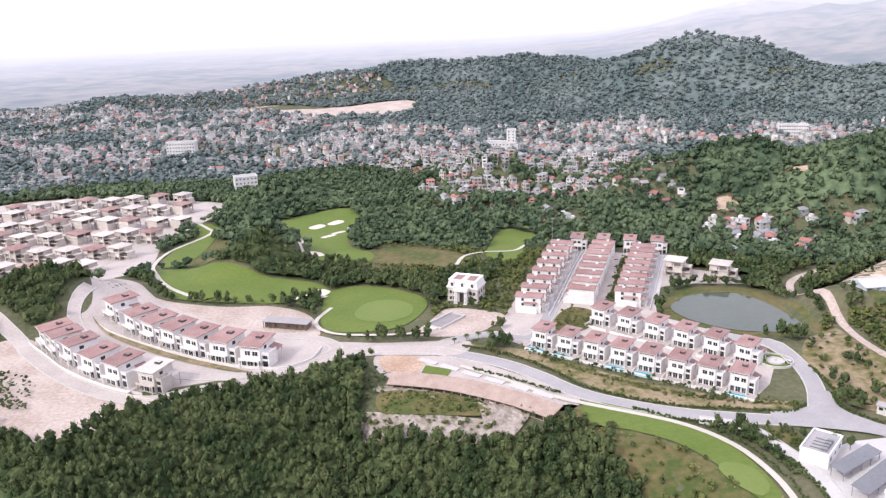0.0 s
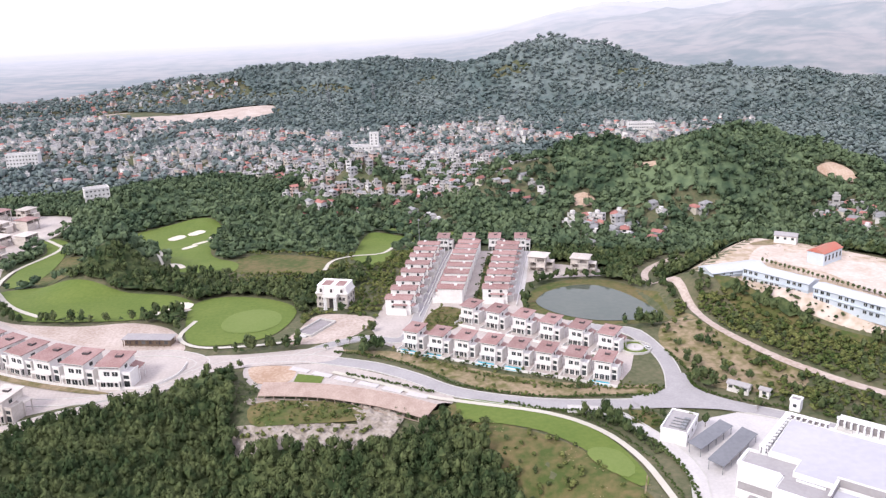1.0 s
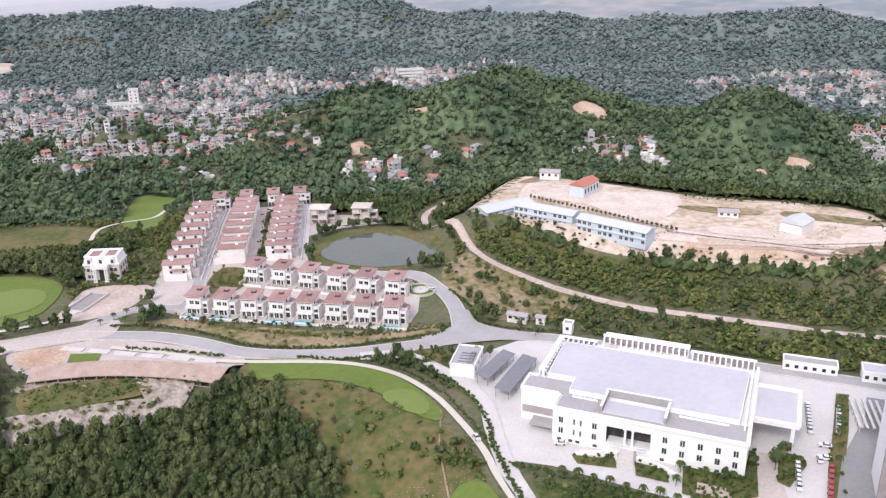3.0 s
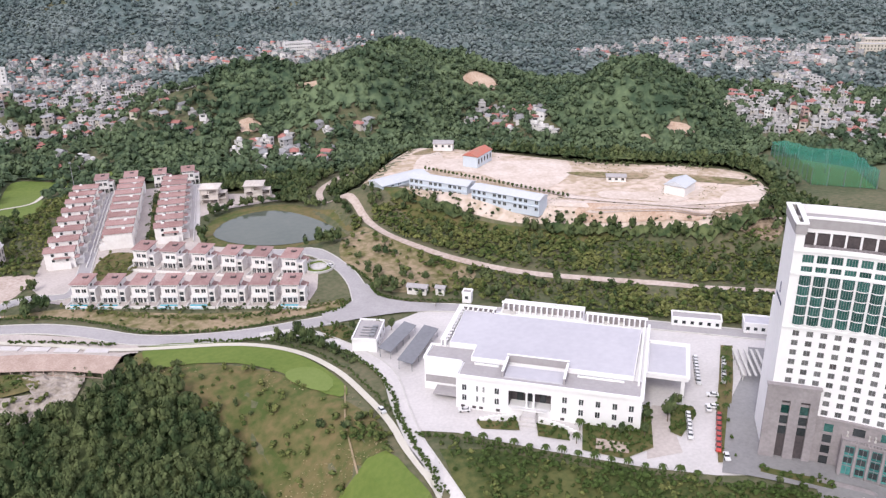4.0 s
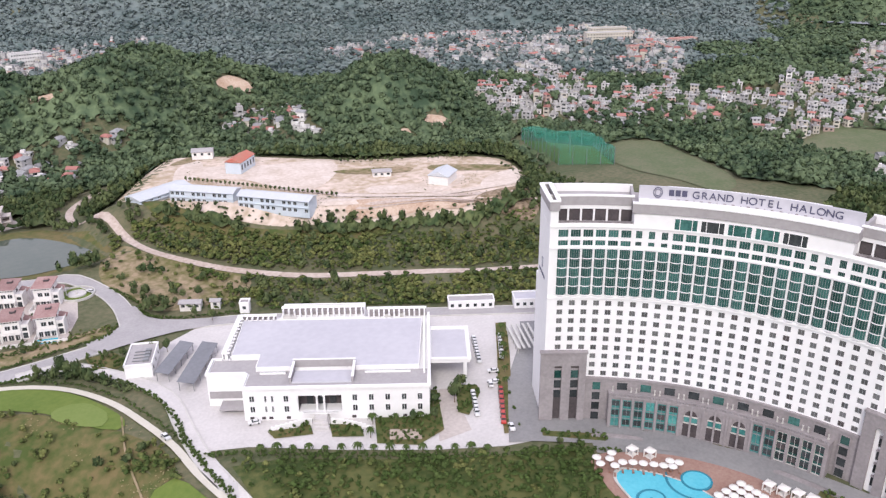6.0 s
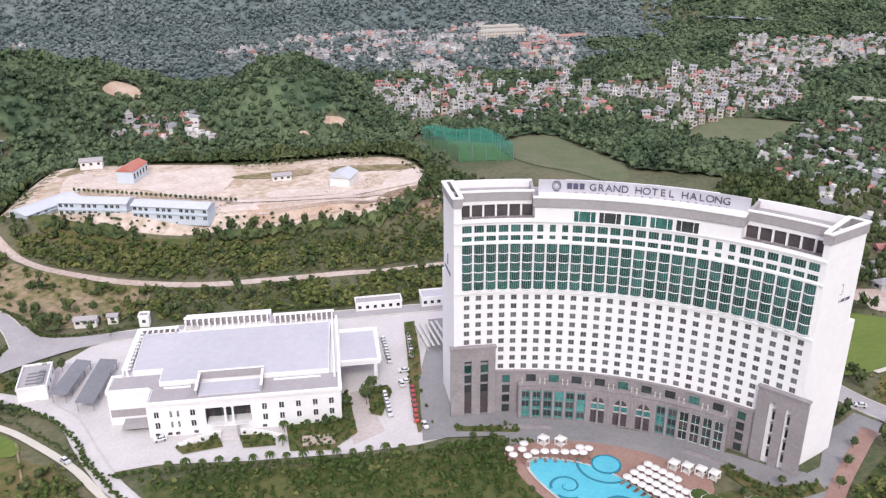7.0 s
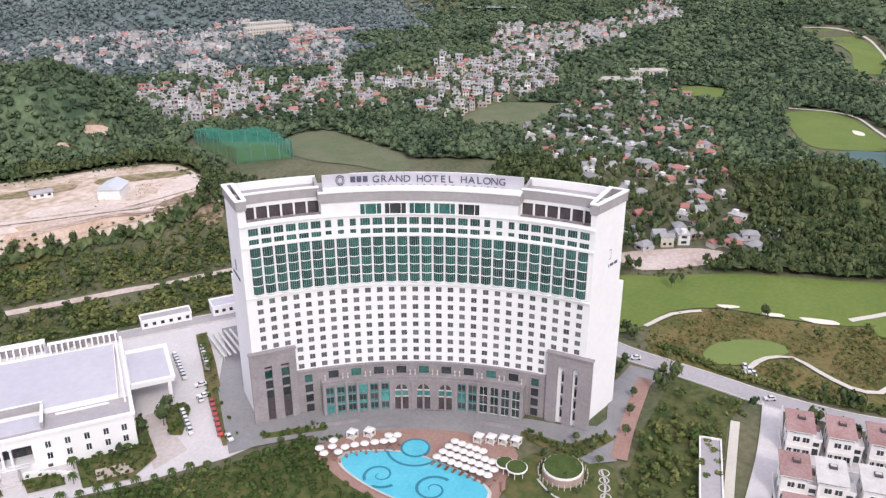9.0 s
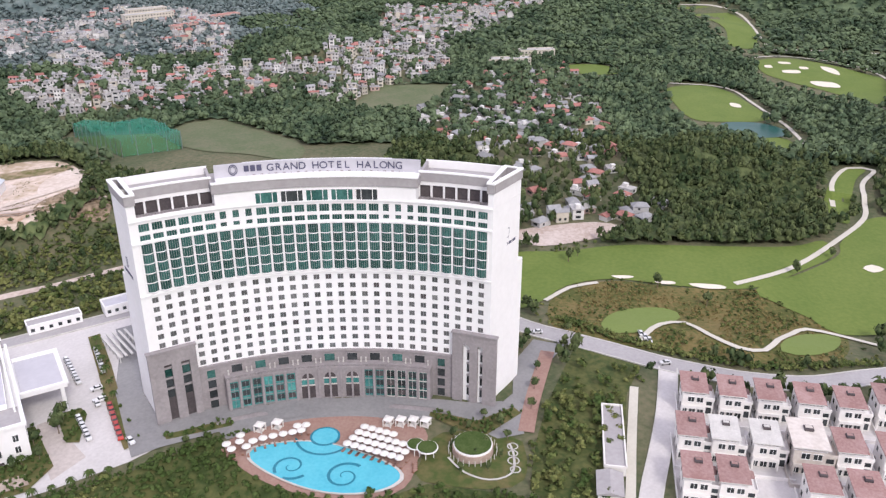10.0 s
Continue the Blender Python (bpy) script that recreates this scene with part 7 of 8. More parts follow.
TOWNS.append([(130, 964), (268, 952), (183, 589), (127, 643)])
TOWNS.append([(297, 533), (327, 523), (319, 507), (293, 514)])
TOWNS.append([(570, 334), (620, 384), (769, 301), (762, 217), (701, 190), (609, 265)])
TOWNS.append([(-700, 2000), (-300, 1900), (-66, 1520), (-330, 1450), (-560, 1480)])
DENS = [0.62, 0.5, 0.6, 0.78, 0.62, 0.42, 0.5, 0.4, 0.3, 0.25, 0.3, 0.32, 0.36, 0.3, 0.3, 0.5, 0.35]


BAND = [(726, 163), (760, 200), (894, 178), (1192, 140), (1376, 10), (1376, -20), (1082, -22), (1036, 50), (868, 112), (696, 119)]  # the long street through the valley


def built(x, y):
    """Where the town is dense; woods and gardens lie between."""
    return inside(BAND, np.asarray(x, float), np.asarray(y, float)) | (wobble(x, y, 46, 5.0) + 0.6 * wobble(x, y, 17, 8.0) > -0.12 - 0.25 * (np.hypot(x - 20, y - 900) < 200))


class Rows:
    """Joined boxes by material, for what nobody counts."""

    def __init__(self):
        self.by = {}

    def of(self, m):
        return self.by.setdefault(m.name, (Solid(), m))[0]


def spun(x, y, z, turn, pts):
    c, s_ = math.cos(turn), math.sin(turn)
    return [(x + a * c - b * s_, y + a * s_ + b * c, z + h) for a, b, h in pts]


BOX = [(3, 2, 1, 0), (4, 5, 6, 7), (0, 1, 5, 4), (1, 2, 6, 5), (2, 3, 7, 6), (3, 0, 4, 7)]


def corners(lx, ly, z0, z1, x=0.0, y=0.0):
    return [(x + a, y + b, z) for z in (z0, z1) for a, b in ((-lx / 2, -ly / 2), (lx / 2, -ly / 2), (lx / 2, ly / 2), (-lx / 2, ly / 2))]


rnd = random.Random(11)
town = Rows()
near_houses = []
for poly, dens in zip(TOWNS, DENS):
    lo, hi = np.min(poly, 0), np.max(poly, 0)
    cell = 8.6
    for bx in np.arange(lo[0], hi[0], cell):
        for by in np.arange(lo[1], hi[1], cell):
            x, y = bx + rnd.uniform(0, cell * 0.7), by + rnd.uniform(0, cell * 0.7)
            if rnd.random() > dens * (0.8 if poly not in (TOWNS[0], TOWNS[3], TOWNS[4]) else 1.25 if built(x, y) else 0.1) or not inside(poly, np.array(x), np.array(y)):
                continue
            if any(inside(c, np.array(x), np.array(y)) for c in CLEAR if abs(c[0][0] - x) < 200 and abs(c[0][1] - y) < 200):
                continue
            r = math.hypot(x - HUB[0], y - HUB[1])
            lx, ly = (rnd.uniform(3.6, 6.2), rnd.uniform(5, 8.5)) if poly in (TOWNS[0], TOWNS[3], TOWNS[4]) else (rnd.uniform(4.2, 7.2), rnd.uniform(5.5, 9.5))
            h = rnd.choice((3.2, 3.4, 3.6, 6.2, 6.6, 9)) if poly in (TOWNS[0], TOWNS[3], TOWNS[4]) else rnd.choice((2.8, 3.0, 3.0, 3.2, 3.4, 5.8))
            turn = rnd.choice((0.3, 0.35, 1.9, -0.5, 0.8)) + rnd.uniform(-0.12, 0.12)
            style = rnd.choices((0, 1, 2), (0.62, 0.15, 0.23) if poly in (TOWNS[0], TOWNS[3], TOWNS[4]) else (0.28, 0.32, 0.4))[0]
            if r < 660 and len(near_houses) < 150 and rnd.random() < 0.6:
                near_houses.append((x, y, lx, ly, h, turn, style))
                continue
            z = height(x, y)
            town.of(rnd.choices(M_HOUSE, (5, 2, 2, 0.7))[0]).add(spun(x, y, z, turn, corners(lx, ly, -3, h)), BOX)
            rs = town.of(M_HROOF[style])
            if style == 0:
                rs.add(spun(x, y, z, turn, corners(lx + 0.5, ly + 0.5, h, h + 0.35)), BOX)
                rs.add(spun(x, y, z, turn, corners(lx * 0.5, ly * 0.35, h + 0.35, h + 2.6, 0, ly * 0.2)), BOX)
            else:
                o = 0.5
                rs.add(spun(x, y, z, turn, [(-lx / 2 - o, -ly / 2 - o, h), (lx / 2 + o, -ly / 2 - o, h), (lx / 2 + o, ly / 2 + o, h), (-lx / 2 - o, ly / 2 + o, h), (0, -ly / 2 - o, h + lx * 0.28), (0, ly / 2 + o, h + lx * 0.28)]), [(0, 1, 4), (2, 3, 5), (1, 2, 5, 4), (3, 0, 4, 5), (3, 2, 1, 0)])
            if r < 930:
                g = town.of(M_GLASS)
                for f in range(int(h // 3)):
                    for sgn in (-1, 1):
                        g.add(spun(x, y, z, turn, corners(lx * 0.55, 0.16, 1.2 + 3.2 * f, 2.6 + 3.2 * f, 0, sgn * (ly / 2 + 0.02))), BOX[2:])
                        g.add(spun(x, y, z, turn, corners(0.16, ly * 0.2, 1.2 + 3.2 * f, 2.6 + 3.2 * f, sgn * (lx / 2 + 0.02), -ly * 0.22)), BOX[2:])
                        g.add(spun(x, y, z, turn, corners(0.16, ly * 0.2, 1.2 + 3.2 * f, 2.6 + 3.2 * f, sgn * (lx / 2 + 0.02), ly * 0.22)), BOX[2:])
for name, (s, m) in town.by.items():
    tagged(part("town_" + ("window" if m is M_GLASS else "roof" if m in M_HROOF else "house"), s, m), "crowded small town houses in the valley", "town", "", "stuff")

masters = {}
for x, y, lx, ly, h, turn, style in near_houses:
    h = 3.2 if h < 5 else 6.2
    key = (style, h)
    z = height(x, y)
    if key not in masters:
        t = thing("house", 0, 0, 0, 0, {0: "plain flat-roofed town house with dark windows", 1: "small house with a red tile roof", 2: "small house with a grey sheet roof"}[style], "house", "houses in the valley")
        wall = M_HOUSE[(style + int(h)) % 3]
        part("wall", Solid().box(-3.5, -5, -3, 3.5, 5, h), wall, t)
        t.scale = (0.86, 0.84, 0.9)
        if style == 0:
            part("roof", Solid().box(-3.8, -5.3, h, 3.8, 5.3, h + 0.35), M_HROOF[0], t)
            part("stair_house", Solid().box(-1.5, 0, h + 0.35, 1.5, 3.5, h + 2.6), wall, t)
        else:
            part("roof", Solid().hip(-3.5, -5, 3.5, 5, h, 2.0, 0.5), M_HROOF[style], t)
        for f in range(int(h // 3)):
            for sx, sy in ((0, -1), (0, 1), (1, -1.2), (-1, 1.2)):
                if sx == 0:
                    part("window", Solid().box(-1.6, min(5 * sy, 5.07 * sy), 1.1 + 3.2 * f, 1.6, max(5 * sy, 5.07 * sy), 2.6 + 3.2 * f), M_GLASS, t)
                else:
                    part("window", Solid().box(min(3.5 * sx, 3.57 * sx), sy - 0.7, 1.1 + 3.2 * f, max(3.5 * sx, 3.57 * sx), sy + 0.7, 2.5 + 3.2 * f), M_GLASS, t)
        masters[key] = t
        t.matrix_basis = pose(x, y, z, 0, 0, math.degrees(turn)) @ Matrix.Diagonal((0.86, 0.84, 0.9, 1))
    else:
        copy_thing(masters[key], pose(x, y, z, 0, 0, math.degrees(turn)))
    CLEAR.append([(x + 6 * math.cos(radians(k * 60)), y + 6 * math.sin(radians(k * 60))) for k in range(6)])

# larger blocks in the town
for x, y, turn, lx, ly, h, n, label in ((448, 956, -15, 34, 12, 16, 12, "long white four-storey block in the town"), (80, 890, -10, 40, 14, 9, 10, "white hall with a tower in the town"), (94, 888, -10, 10, 10, 24, 2, "white tower over the town hall"), (-298, 926, 0, 34, 14, 20, 10, "pale town block with rows of windows"), (-183, 746, 20, 22, 14, 16, 6, "pale church-like building beyond the course"), (960, 470, -40, 60, 14, 14, 16, "long cream school block in the town"), (1010, 500, -40, 50, 12, 16, 14, "long cream block on a rise"), (925, 400, -30, 46, 12, 8, 10, "reddish long block in the town"), (1010, 395, -30, 40, 12, 9, 10, "reddish long block in the town"), (840, 20, -70, 44, 12, 7, 12, "long low cream school"), (880, -5, -70, 36, 12, 8, 10, "cream block beside the school")):
    flat_house("town_block", x, y, height(x, y), turn, lx, ly, h, M_HOUSE[3] if "reddish" in label else (M_HOUSE[1] if "cream" in label else M_HOUSE[0]), M_HROOF[1] if "reddish" in label else M_HROOF[0], label, "building", "", n, max(1, int(h // 3.4)))

# pylons on the ridge
for x, y, h in ((60, 1330, 42), (330, 620, 30), (140, 1400, 36)):
    z = height(x, y)
    t = thing("pylon_mast", x, y, z, 20, "grey steel lattice power pylon", "pylon", "pylons")
    for a in (-1, 1):
        for b in (-1, 1):
            part("leg", Solid().add([(a * 3 + d, b * 3 + e, 0) for d, e in ((-0.25, -0.25), (0.25, -0.25), (0.25, 0.25), (-0.25, 0.25))] + [(a * 0.4 + d, b * 0.4 + e, h) for d, e in ((-0.15, -0.15), (0.15, -0.15), (0.15, 0.15), (-0.15, 0.15))], BOX), M_STEEL, t)
    for k in (0.6, 0.75, 0.9):
        part("arm", Solid().box(-5, -0.2, h * k, 5, 0.2, h * k + 0.5), M_STEEL, t)

x, y = 86, 476
mast = thing("mast", x, y, height(x, y), 0, "tall thin steel mast beside the villas", "mast")
part("pole", Solid().disc(0, 0, -1, 24, 0.35, 0.15, 8), M_STEEL, mast)
part("lamp_ring", Solid().disc(0, 0, 22.5, 23, 0.9, n=10), M_STEEL, mast)

# ---- plants ----
def clump_template(seed, leaves, leaf, squash, lumps, core=True):
    """Verts and triangles of a crown of radius 1: leafy tufts over an uneven core, base at z = 0."""
    rng = np.random.default_rng(seed)
    cen = rng.normal(size=(lumps, 3))
    cen /= np.linalg.norm(cen, axis=1)[:, None]
    cen *= rng.uniform(0.25, 0.55, (lumps, 1))
    rad = rng.uniform(0.42, 0.68, lumps)
    v, f = [], []
    for k in range(leaves):
        i = rng.integers(lumps)
        d = rng.normal(size=3)
        d[2] = abs(d[2]) * 0.9 + d[2] * 0.1
        d /= np.linalg.norm(d)
        p = cen[i] + d * rad[i]
        a = np.cross(d, rng.normal(size=3))
        a /= np.linalg.norm(a)
        b = np.cross(d, a) + 0.5 * d * rng.uniform(-1, 1)
        s = leaf * rng.uniform(0.6, 1.4)
        n = len(v)
        v += [p - a * s - b * s * 0.6, p + a * s * 0.9 - b * s * 0.5 - d * s * 0.3, p + a * s * 0.4 + b * s + d * s * 0.2, p - a * s * 0.7 + b * s * 0.6 - d * s * 0.3]
        f += [(n, n + 1, n + 2), (n, n + 2, n + 3)]
    if core:
        for i in range(lumps):
            n = len(v)
            ring = [(math.cos(t), math.sin(t)) for t in np.arange(5) * 2 * math.pi / 5]
            r = rad[i] * 0.86
            v += [cen[i] + np.array((c * r, s * r, 0.1 * r)) for c, s in ring] + [cen[i] + np.array((0, 0, r)), cen[i] - np.array((0, 0, r * 0.8))]
            f += [(n + j, n + (j + 1) % 5, n + 5) for j in range(5)] + [(n + (j + 1) % 5, n + j, n + 6) for j in range(5)]
    v = np.array(v)
    v[:, 2] = (v[:, 2] + 0.95) * squash
    return v, np.array(f)


def forest(name, xs, ys, zs, size, tall, templates, material, label, category="forest", chunk=None):
    """One joined mesh of many crowns; kind stuff."""
    rng = np.random.default_rng(len(xs) + 7)
    pick = rng.integers(len(templates), size=len(xs))
    spin = rng.uniform(0, 6.283, len(xs))
    vs, fs, base = [], [], 0
    for k, (tv, tf) in enumerate(templates):
        m = np.nonzero(pick == k)[0]
        if not len(m):
            continue
        c, s = np.cos(spin[m])[:, None], np.sin(spin[m])[:, None]
        px = (tv[None, :, 0] * c - tv[None, :, 1] * s) * size[m][:, None] + xs[m][:, None]
        py = (tv[None, :, 0] * s + tv[None, :, 1] * c) * size[m][:, None] + ys[m][:, None]
        pz = tv[None, :, 2] * tall[m][:, None] + zs[m][:, None]
        vs.append(np.stack([px, py, pz], -1).reshape(-1, 3))
        fs.append((tf[None] + (np.arange(len(m)) * len(tv))[:, None, None] + base).reshape(-1, 3))
        base += len(m) * len(tv)
    v, f = np.concatenate(vs), np.concatenate(fs)
    me = bpy.data.meshes.new(name)
    me.vertices.add(len(v)), me.loops.add(f.size), me.polygons.add(len(f))
    me.vertices.foreach_set("co", v.astype(np.float32).ravel())
    me.loops.foreach_set("vertex_index", f.astype(np.int32).ravel())
    me.polygons.foreach_set("loop_start", np.arange(0, f.size, 3, dtype=np.int32))
    me.materials.append(material)
    me.update(calc_edges=True)
    return tagged(new(name, me), label, category, "", "stuff")


def seeds(x0, y0, x1, y1, cell, seed):
    rng = np.random.default_rng(seed)
    a, b = np.meshgrid(np.arange(x0, x1, cell), np.arange(y0, y1, cell))
    return (a + rng.uniform(-0.45, 0.45, a.shape) * cell).ravel(), (b + rng.uniform(-0.45, 0.45, a.shape) * cell).ravel(), rng


def free(x, y, margin=0.0):
    ok = np.ones(len(x), bool)
    for c in CLEAR:
        c = np.asarray(c, float)
        lo, hi = c.min(0) - 1, c.max(0) + 1
        m = np.nonzero(ok & (x > lo[0]) & (x < hi[0]) & (y > lo[1]) & (y < hi[1]))[0]
        if len(m):
            ok[m] &= ~inside(c, x[m], y[m])
    for line, half in LINES:
        lo, hi = line.min(0) - 8, line.max(0) + 8
        m = np.nonzero(ok & (x > lo[0]) & (x < hi[0]) & (y > lo[1]) & (y < hi[1]))[0]
        if len(m):
            d = np.hypot(x[m][:, None] - line[None, :, 0], y[m][:, None] - line[None, :, 1]).min(1)
            ok[m] &= d > half + 1.2 + margin
    return ok


def bearing(x, y):
    return np.degrees(np.arctan2(x - HUB[0], y - HUB[1]))


# outlines of low scrub, rough grass and gardens, where trees are few
SCRUB = []
SCRUB.append([(204, 330), (226, 318), (246, 280), (282, 232), (330, 188), (372, 172), (420, 190), (400, 60), (330, 70), (262, 150), (196, 222), (176, 246), (176, 286), (186, 306)])
SCRUB.append([(20, 300), (50, 312), (60, 305), (104, 276), (152, 252), (162, 246), (158, 236), (130, 236), (84, 252), (54, 284), (36, 300), (30, 330), (20, 324)])
SCRUB.append([(58, 252), (58, 238), (65, 218), (74, 202), (80, 184), (82, 168), (80, 150), (66, 50), (130, 50), (135, 110), (130, 140), (130, 170), (126, 200), (106, 230), (78, 252)])
SCRUB.append([(122, 90), (133, 128), (160, 100), (191, 66), (206, 54), (214, 46), (199, 22), (194, -5), (199, -25), (204, -54), (196, -72), (120, -60), (60, 40)])
SCRUB.append([(226, -54), (284, -66), (276, -92), (200, -84), (180, -60), (204, -54)])
SCRUB.append([(292, -52), (340, -46), (372, -30), (400, -60), (370, -170), (330, -180), (300, -180), (286, -140), (294, -90)])
SCRUB.append([(-40, 430), (0, 420), (48, 440), (44, 480), (-30, 510)])
SCRUB.append([(10, 326), (-4, 340), (10, 372), (40, 360), (46, 340)])
SCRUB.append([(28, 330), (44, 352), (50, 372), (84, 470), (70, 480), (48, 440), (36, 400), (30, 360)])
BIG_TOWNS = [TOWNS[0], TOWNS[3], TOWNS[4]]
HAMLETS = [p for p in TOWNS if p not in BIG_TOWNS]
THIN = [SCRUB[1], SCRUB[2], SCRUB[5], DRY]
T_NEAR = [clump_template(k, 84, 0.15, 1.0, 6) for k in range(5)]
T_MID = [clump_template(20 + k, 34, 0.235, 1.0, 4) for k in range(4)]
T_FAR = [clump_template(40 + k, 14, 0.32, 1.0, 4) for k in range(4)]
T_HILL = [clump_template(50 + k, 5, 0.38, 1.0, 2) for k in range(4)]
T_SHRUB = [clump_template(60 + k, 22, 0.22, 0.75, 3) for k in range(4)]


def in_any(polys, x, y):
    hit = np.zeros(len(x), bool)
    for p in polys:
        hit |= inside(p, x, y)
    return hit


def wood(x0, y0, x1, y1, cell, seed, rmin, rmax, size, ratio, templates, material, label, keep=1.0, town_keep=0.4):
    x, y, rng = seeds(x0, y0, x1, y1, cell, seed)
    r, az = np.hypot(x - HUB[0], y - HUB[1]), bearing(x, y)
    ok = (r > rmin) & (r <= rmax) & (az > -34) & (az < 112) & (rng.random(len(x)) < keep)
    ok &= ~in_any(SCRUB, x, y)
    big, small = in_any(BIG_TOWNS, x, y), in_any(HAMLETS, x, y)
    ok &= rng.random(len(x)) < np.where(big & built(x, y), town_keep, np.where(small, 0.72, 1.0))
    x, y = x[ok], y[ok]
    ok = free(x, y, 0.8)
    x, y = x[ok], y[ok]
    sz = rng.uniform(size[0], size[1], len(x)) * (1 + 0.2 * wobble(x, y, 25, 2.0))
    return x, y, land(x, y), sz, sz * rng.uniform(ratio[0], ratio[1], len(x)), rng


def canopy_layer(x0, y0, x1, y1, cell, seed, rmin, rmax, lift, rough, material, label, az0=-34, az1=112):
    """The closed roof of leaves under and between the crowns: one uneven sheet over the woods."""
    rng = np.random.default_rng(seed)
    gx, gy = np.meshgrid(np.arange(x0, x1, cell), np.arange(y0, y1, cell))
    gx, gy = gx + rng.uniform(-0.35, 0.35, gx.shape) * cell, gy + rng.uniform(-0.35, 0.35, gx.shape) * cell
    shape = gx.shape
    x, y = gx.ravel(), gy.ravel()
    r, az = np.hypot(x - HUB[0], y - HUB[1]), bearing(x, y)
    ok = (r > rmin) & (r <= rmax) & (az > az0) & (az < az1)
    i = np.nonzero(ok)[0]
    ok[i] = ~in_any(SCRUB, x[i], y[i]) & ~(in_any(BIG_TOWNS, x[i], y[i]) & built(x[i], y[i])) & ~in_any(HAMLETS, x[i], y[i])
    i = np.nonzero(ok)[0]
    ok[i] = free(x[i], y[i], 3.0)
    ok = ok.reshape(shape)
    up = np.where(ok, lift, 0.2) + rough * rng.random(shape) * ok
    z = land(gx, gy) + up
    n = shape[1]
    jj, ii = np.nonzero(ok[:-1, :-1] & ok[1:, :-1] & ok[:-1, 1:] & ok[1:, 1:])
    q = jj * n + ii
    f = np.concatenate([np.c_[q, q + 1, q + n + 1], np.c_[q, q + n + 1, q + n]])
    keep, back = np.unique(f.ravel(), return_inverse=True)
    s = Solid()
    s.v, s.f = np.c_[x, y, z.ravel()][keep].tolist(), back.reshape(-1, 3).tolist()
    tagged(part("wood_canopy", s, material), label, "forest", "", "stuff")


# bare rock and clay showing on the hills
for outline in ([(445, 590), (474, 598), (492, 576), (486, 553), (468, 566), (450, 580)], [(224, 570), (246, 564), (240, 545), (218, 551)], [(495, 378), (520, 366), (522, 353), (494, 361)], [(472, 377), (483, 371), (476, 360), (466, 368)], [(280, 583), (304, 568), (301, 558), (280, 572)], [(690, 245), (730, 250), (735, 225), (700, 215)]):
    mx, my = np.mean(outline, 0)
    sheet("bare_slope", [(mx + (x - mx) * 0.62, my + (y - my) * 0.62) for x, y in outline], M_CLAY, 0.8, 5, True, True, None, "bare reddish clay on the wooded hill", "earth")

canopy_layer(-262, 60, 130, 330, 1.9, 51, 150, 345, 2.2, 2.2, M_LEAF, "closed leaf canopy of the near wood")
canopy_layer(-330, 60, 440, 560, 2.6, 52, 340, 545, 1.8, 2.4, M_LEAF, "closed leaf canopy between the fairways")
canopy_layer(250, -420, 760, 60, 2.8, 53, 260, 560, 1.8, 2.4, M_LEAF, "closed leaf canopy behind the hotel")
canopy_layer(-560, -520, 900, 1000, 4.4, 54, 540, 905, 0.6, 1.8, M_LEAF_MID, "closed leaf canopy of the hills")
# up to bearing 70 the canopy takes the leaf colour with haze in it
canopy_layer(-1100, -700, 1700, 1780, 9.0, 55, 895, 1780, 0.8, 2.2, M_LEAF_HAZED, "pale leaf canopy of the far hills", -34, 70)
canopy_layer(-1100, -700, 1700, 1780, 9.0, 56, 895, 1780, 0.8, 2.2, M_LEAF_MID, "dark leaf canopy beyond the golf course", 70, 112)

# the nearest trees one by one
x, y, z, sz, tl, rng = wood(-260, 60, 130, 330, 3.7, 1, 150, 345, (1.8, 2.9), (1.3, 1.9), T_NEAR, M_LEAF, "")
lift = 1.6
order = np.argsort(np.hypot(x - 20, y - 215))
one, rest = order[:240], order[240:]
tree_meshes = []
for k, (tv, tf) in enumerate(T_NEAR):
    s = Solid()
    s.v, s.f = (tv * [2.7, 2.7, 3.6] + [0, 0, lift]).tolist(), [tuple(q) for q in tf.tolist()]
    crown = s.mesh("crown", M_LEAF)
    tr = Solid().disc(0, 0, -1.5, 3.6, 0.22, 0.1, 7)
    for a in (0.3, 2.4, 4.4):
        c, q = math.cos(a), math.sin(a)
        tr.add([(0.08, 0, 2.2), (-0.08, 0, 2.2), (0, 0.08, 2.2), (1.3 * c, 1.3 * q, 4.6)], [(0, 1, 3), (1, 2, 3), (2, 0, 3)])
    tree_meshes.append((crown, tr.mesh("trunk", M_BARK)))
for n, i in enumerate(one):
    crown, trunk = tree_meshes[n % 5]
    t = thing("tree", float(x[i]), float(y[i]), float(z[i]), float(rng.uniform(0, 360)), "dense dark green broadleaf tree of the hillside wood", "tree", "trees of the near wood")
    k = float(sz[i]) / 2.7
    t.scale = (k, k, k * float(tl[i] / sz[i]) / 1.35)
    part("crown", crown, None, t), part("trunk", trunk, None, t)
forest("wood", x[rest], y[rest], z[rest] + lift * 0.6, sz[rest], tl[rest], T_NEAR, M_LEAF, "dense dark green wood on the near slope")
x, y, z, sz, tl, rng = wood(-320, 60, 440, 560, 5.2, 2, 345, 540, (1.9, 3.2), (1.1, 1.6), T_MID, M_LEAF, "")
forest("wood", x, y, z + 0.4, sz, tl, T_MID, M_LEAF, "dark green wood between the fairways")
x, y, z, sz, tl, rng = wood(250, -420, 760, 60, 5.4, 3, 260, 560, (1.9, 3.4), (1.1, 1.6), T_MID, M_LEAF, "")
forest("wood", x, y, z + 0.8, sz, tl, T_MID, M_LEAF, "dark green wood behind the hotel")
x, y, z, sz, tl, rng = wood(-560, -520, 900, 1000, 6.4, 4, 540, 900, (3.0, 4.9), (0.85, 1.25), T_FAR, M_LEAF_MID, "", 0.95)
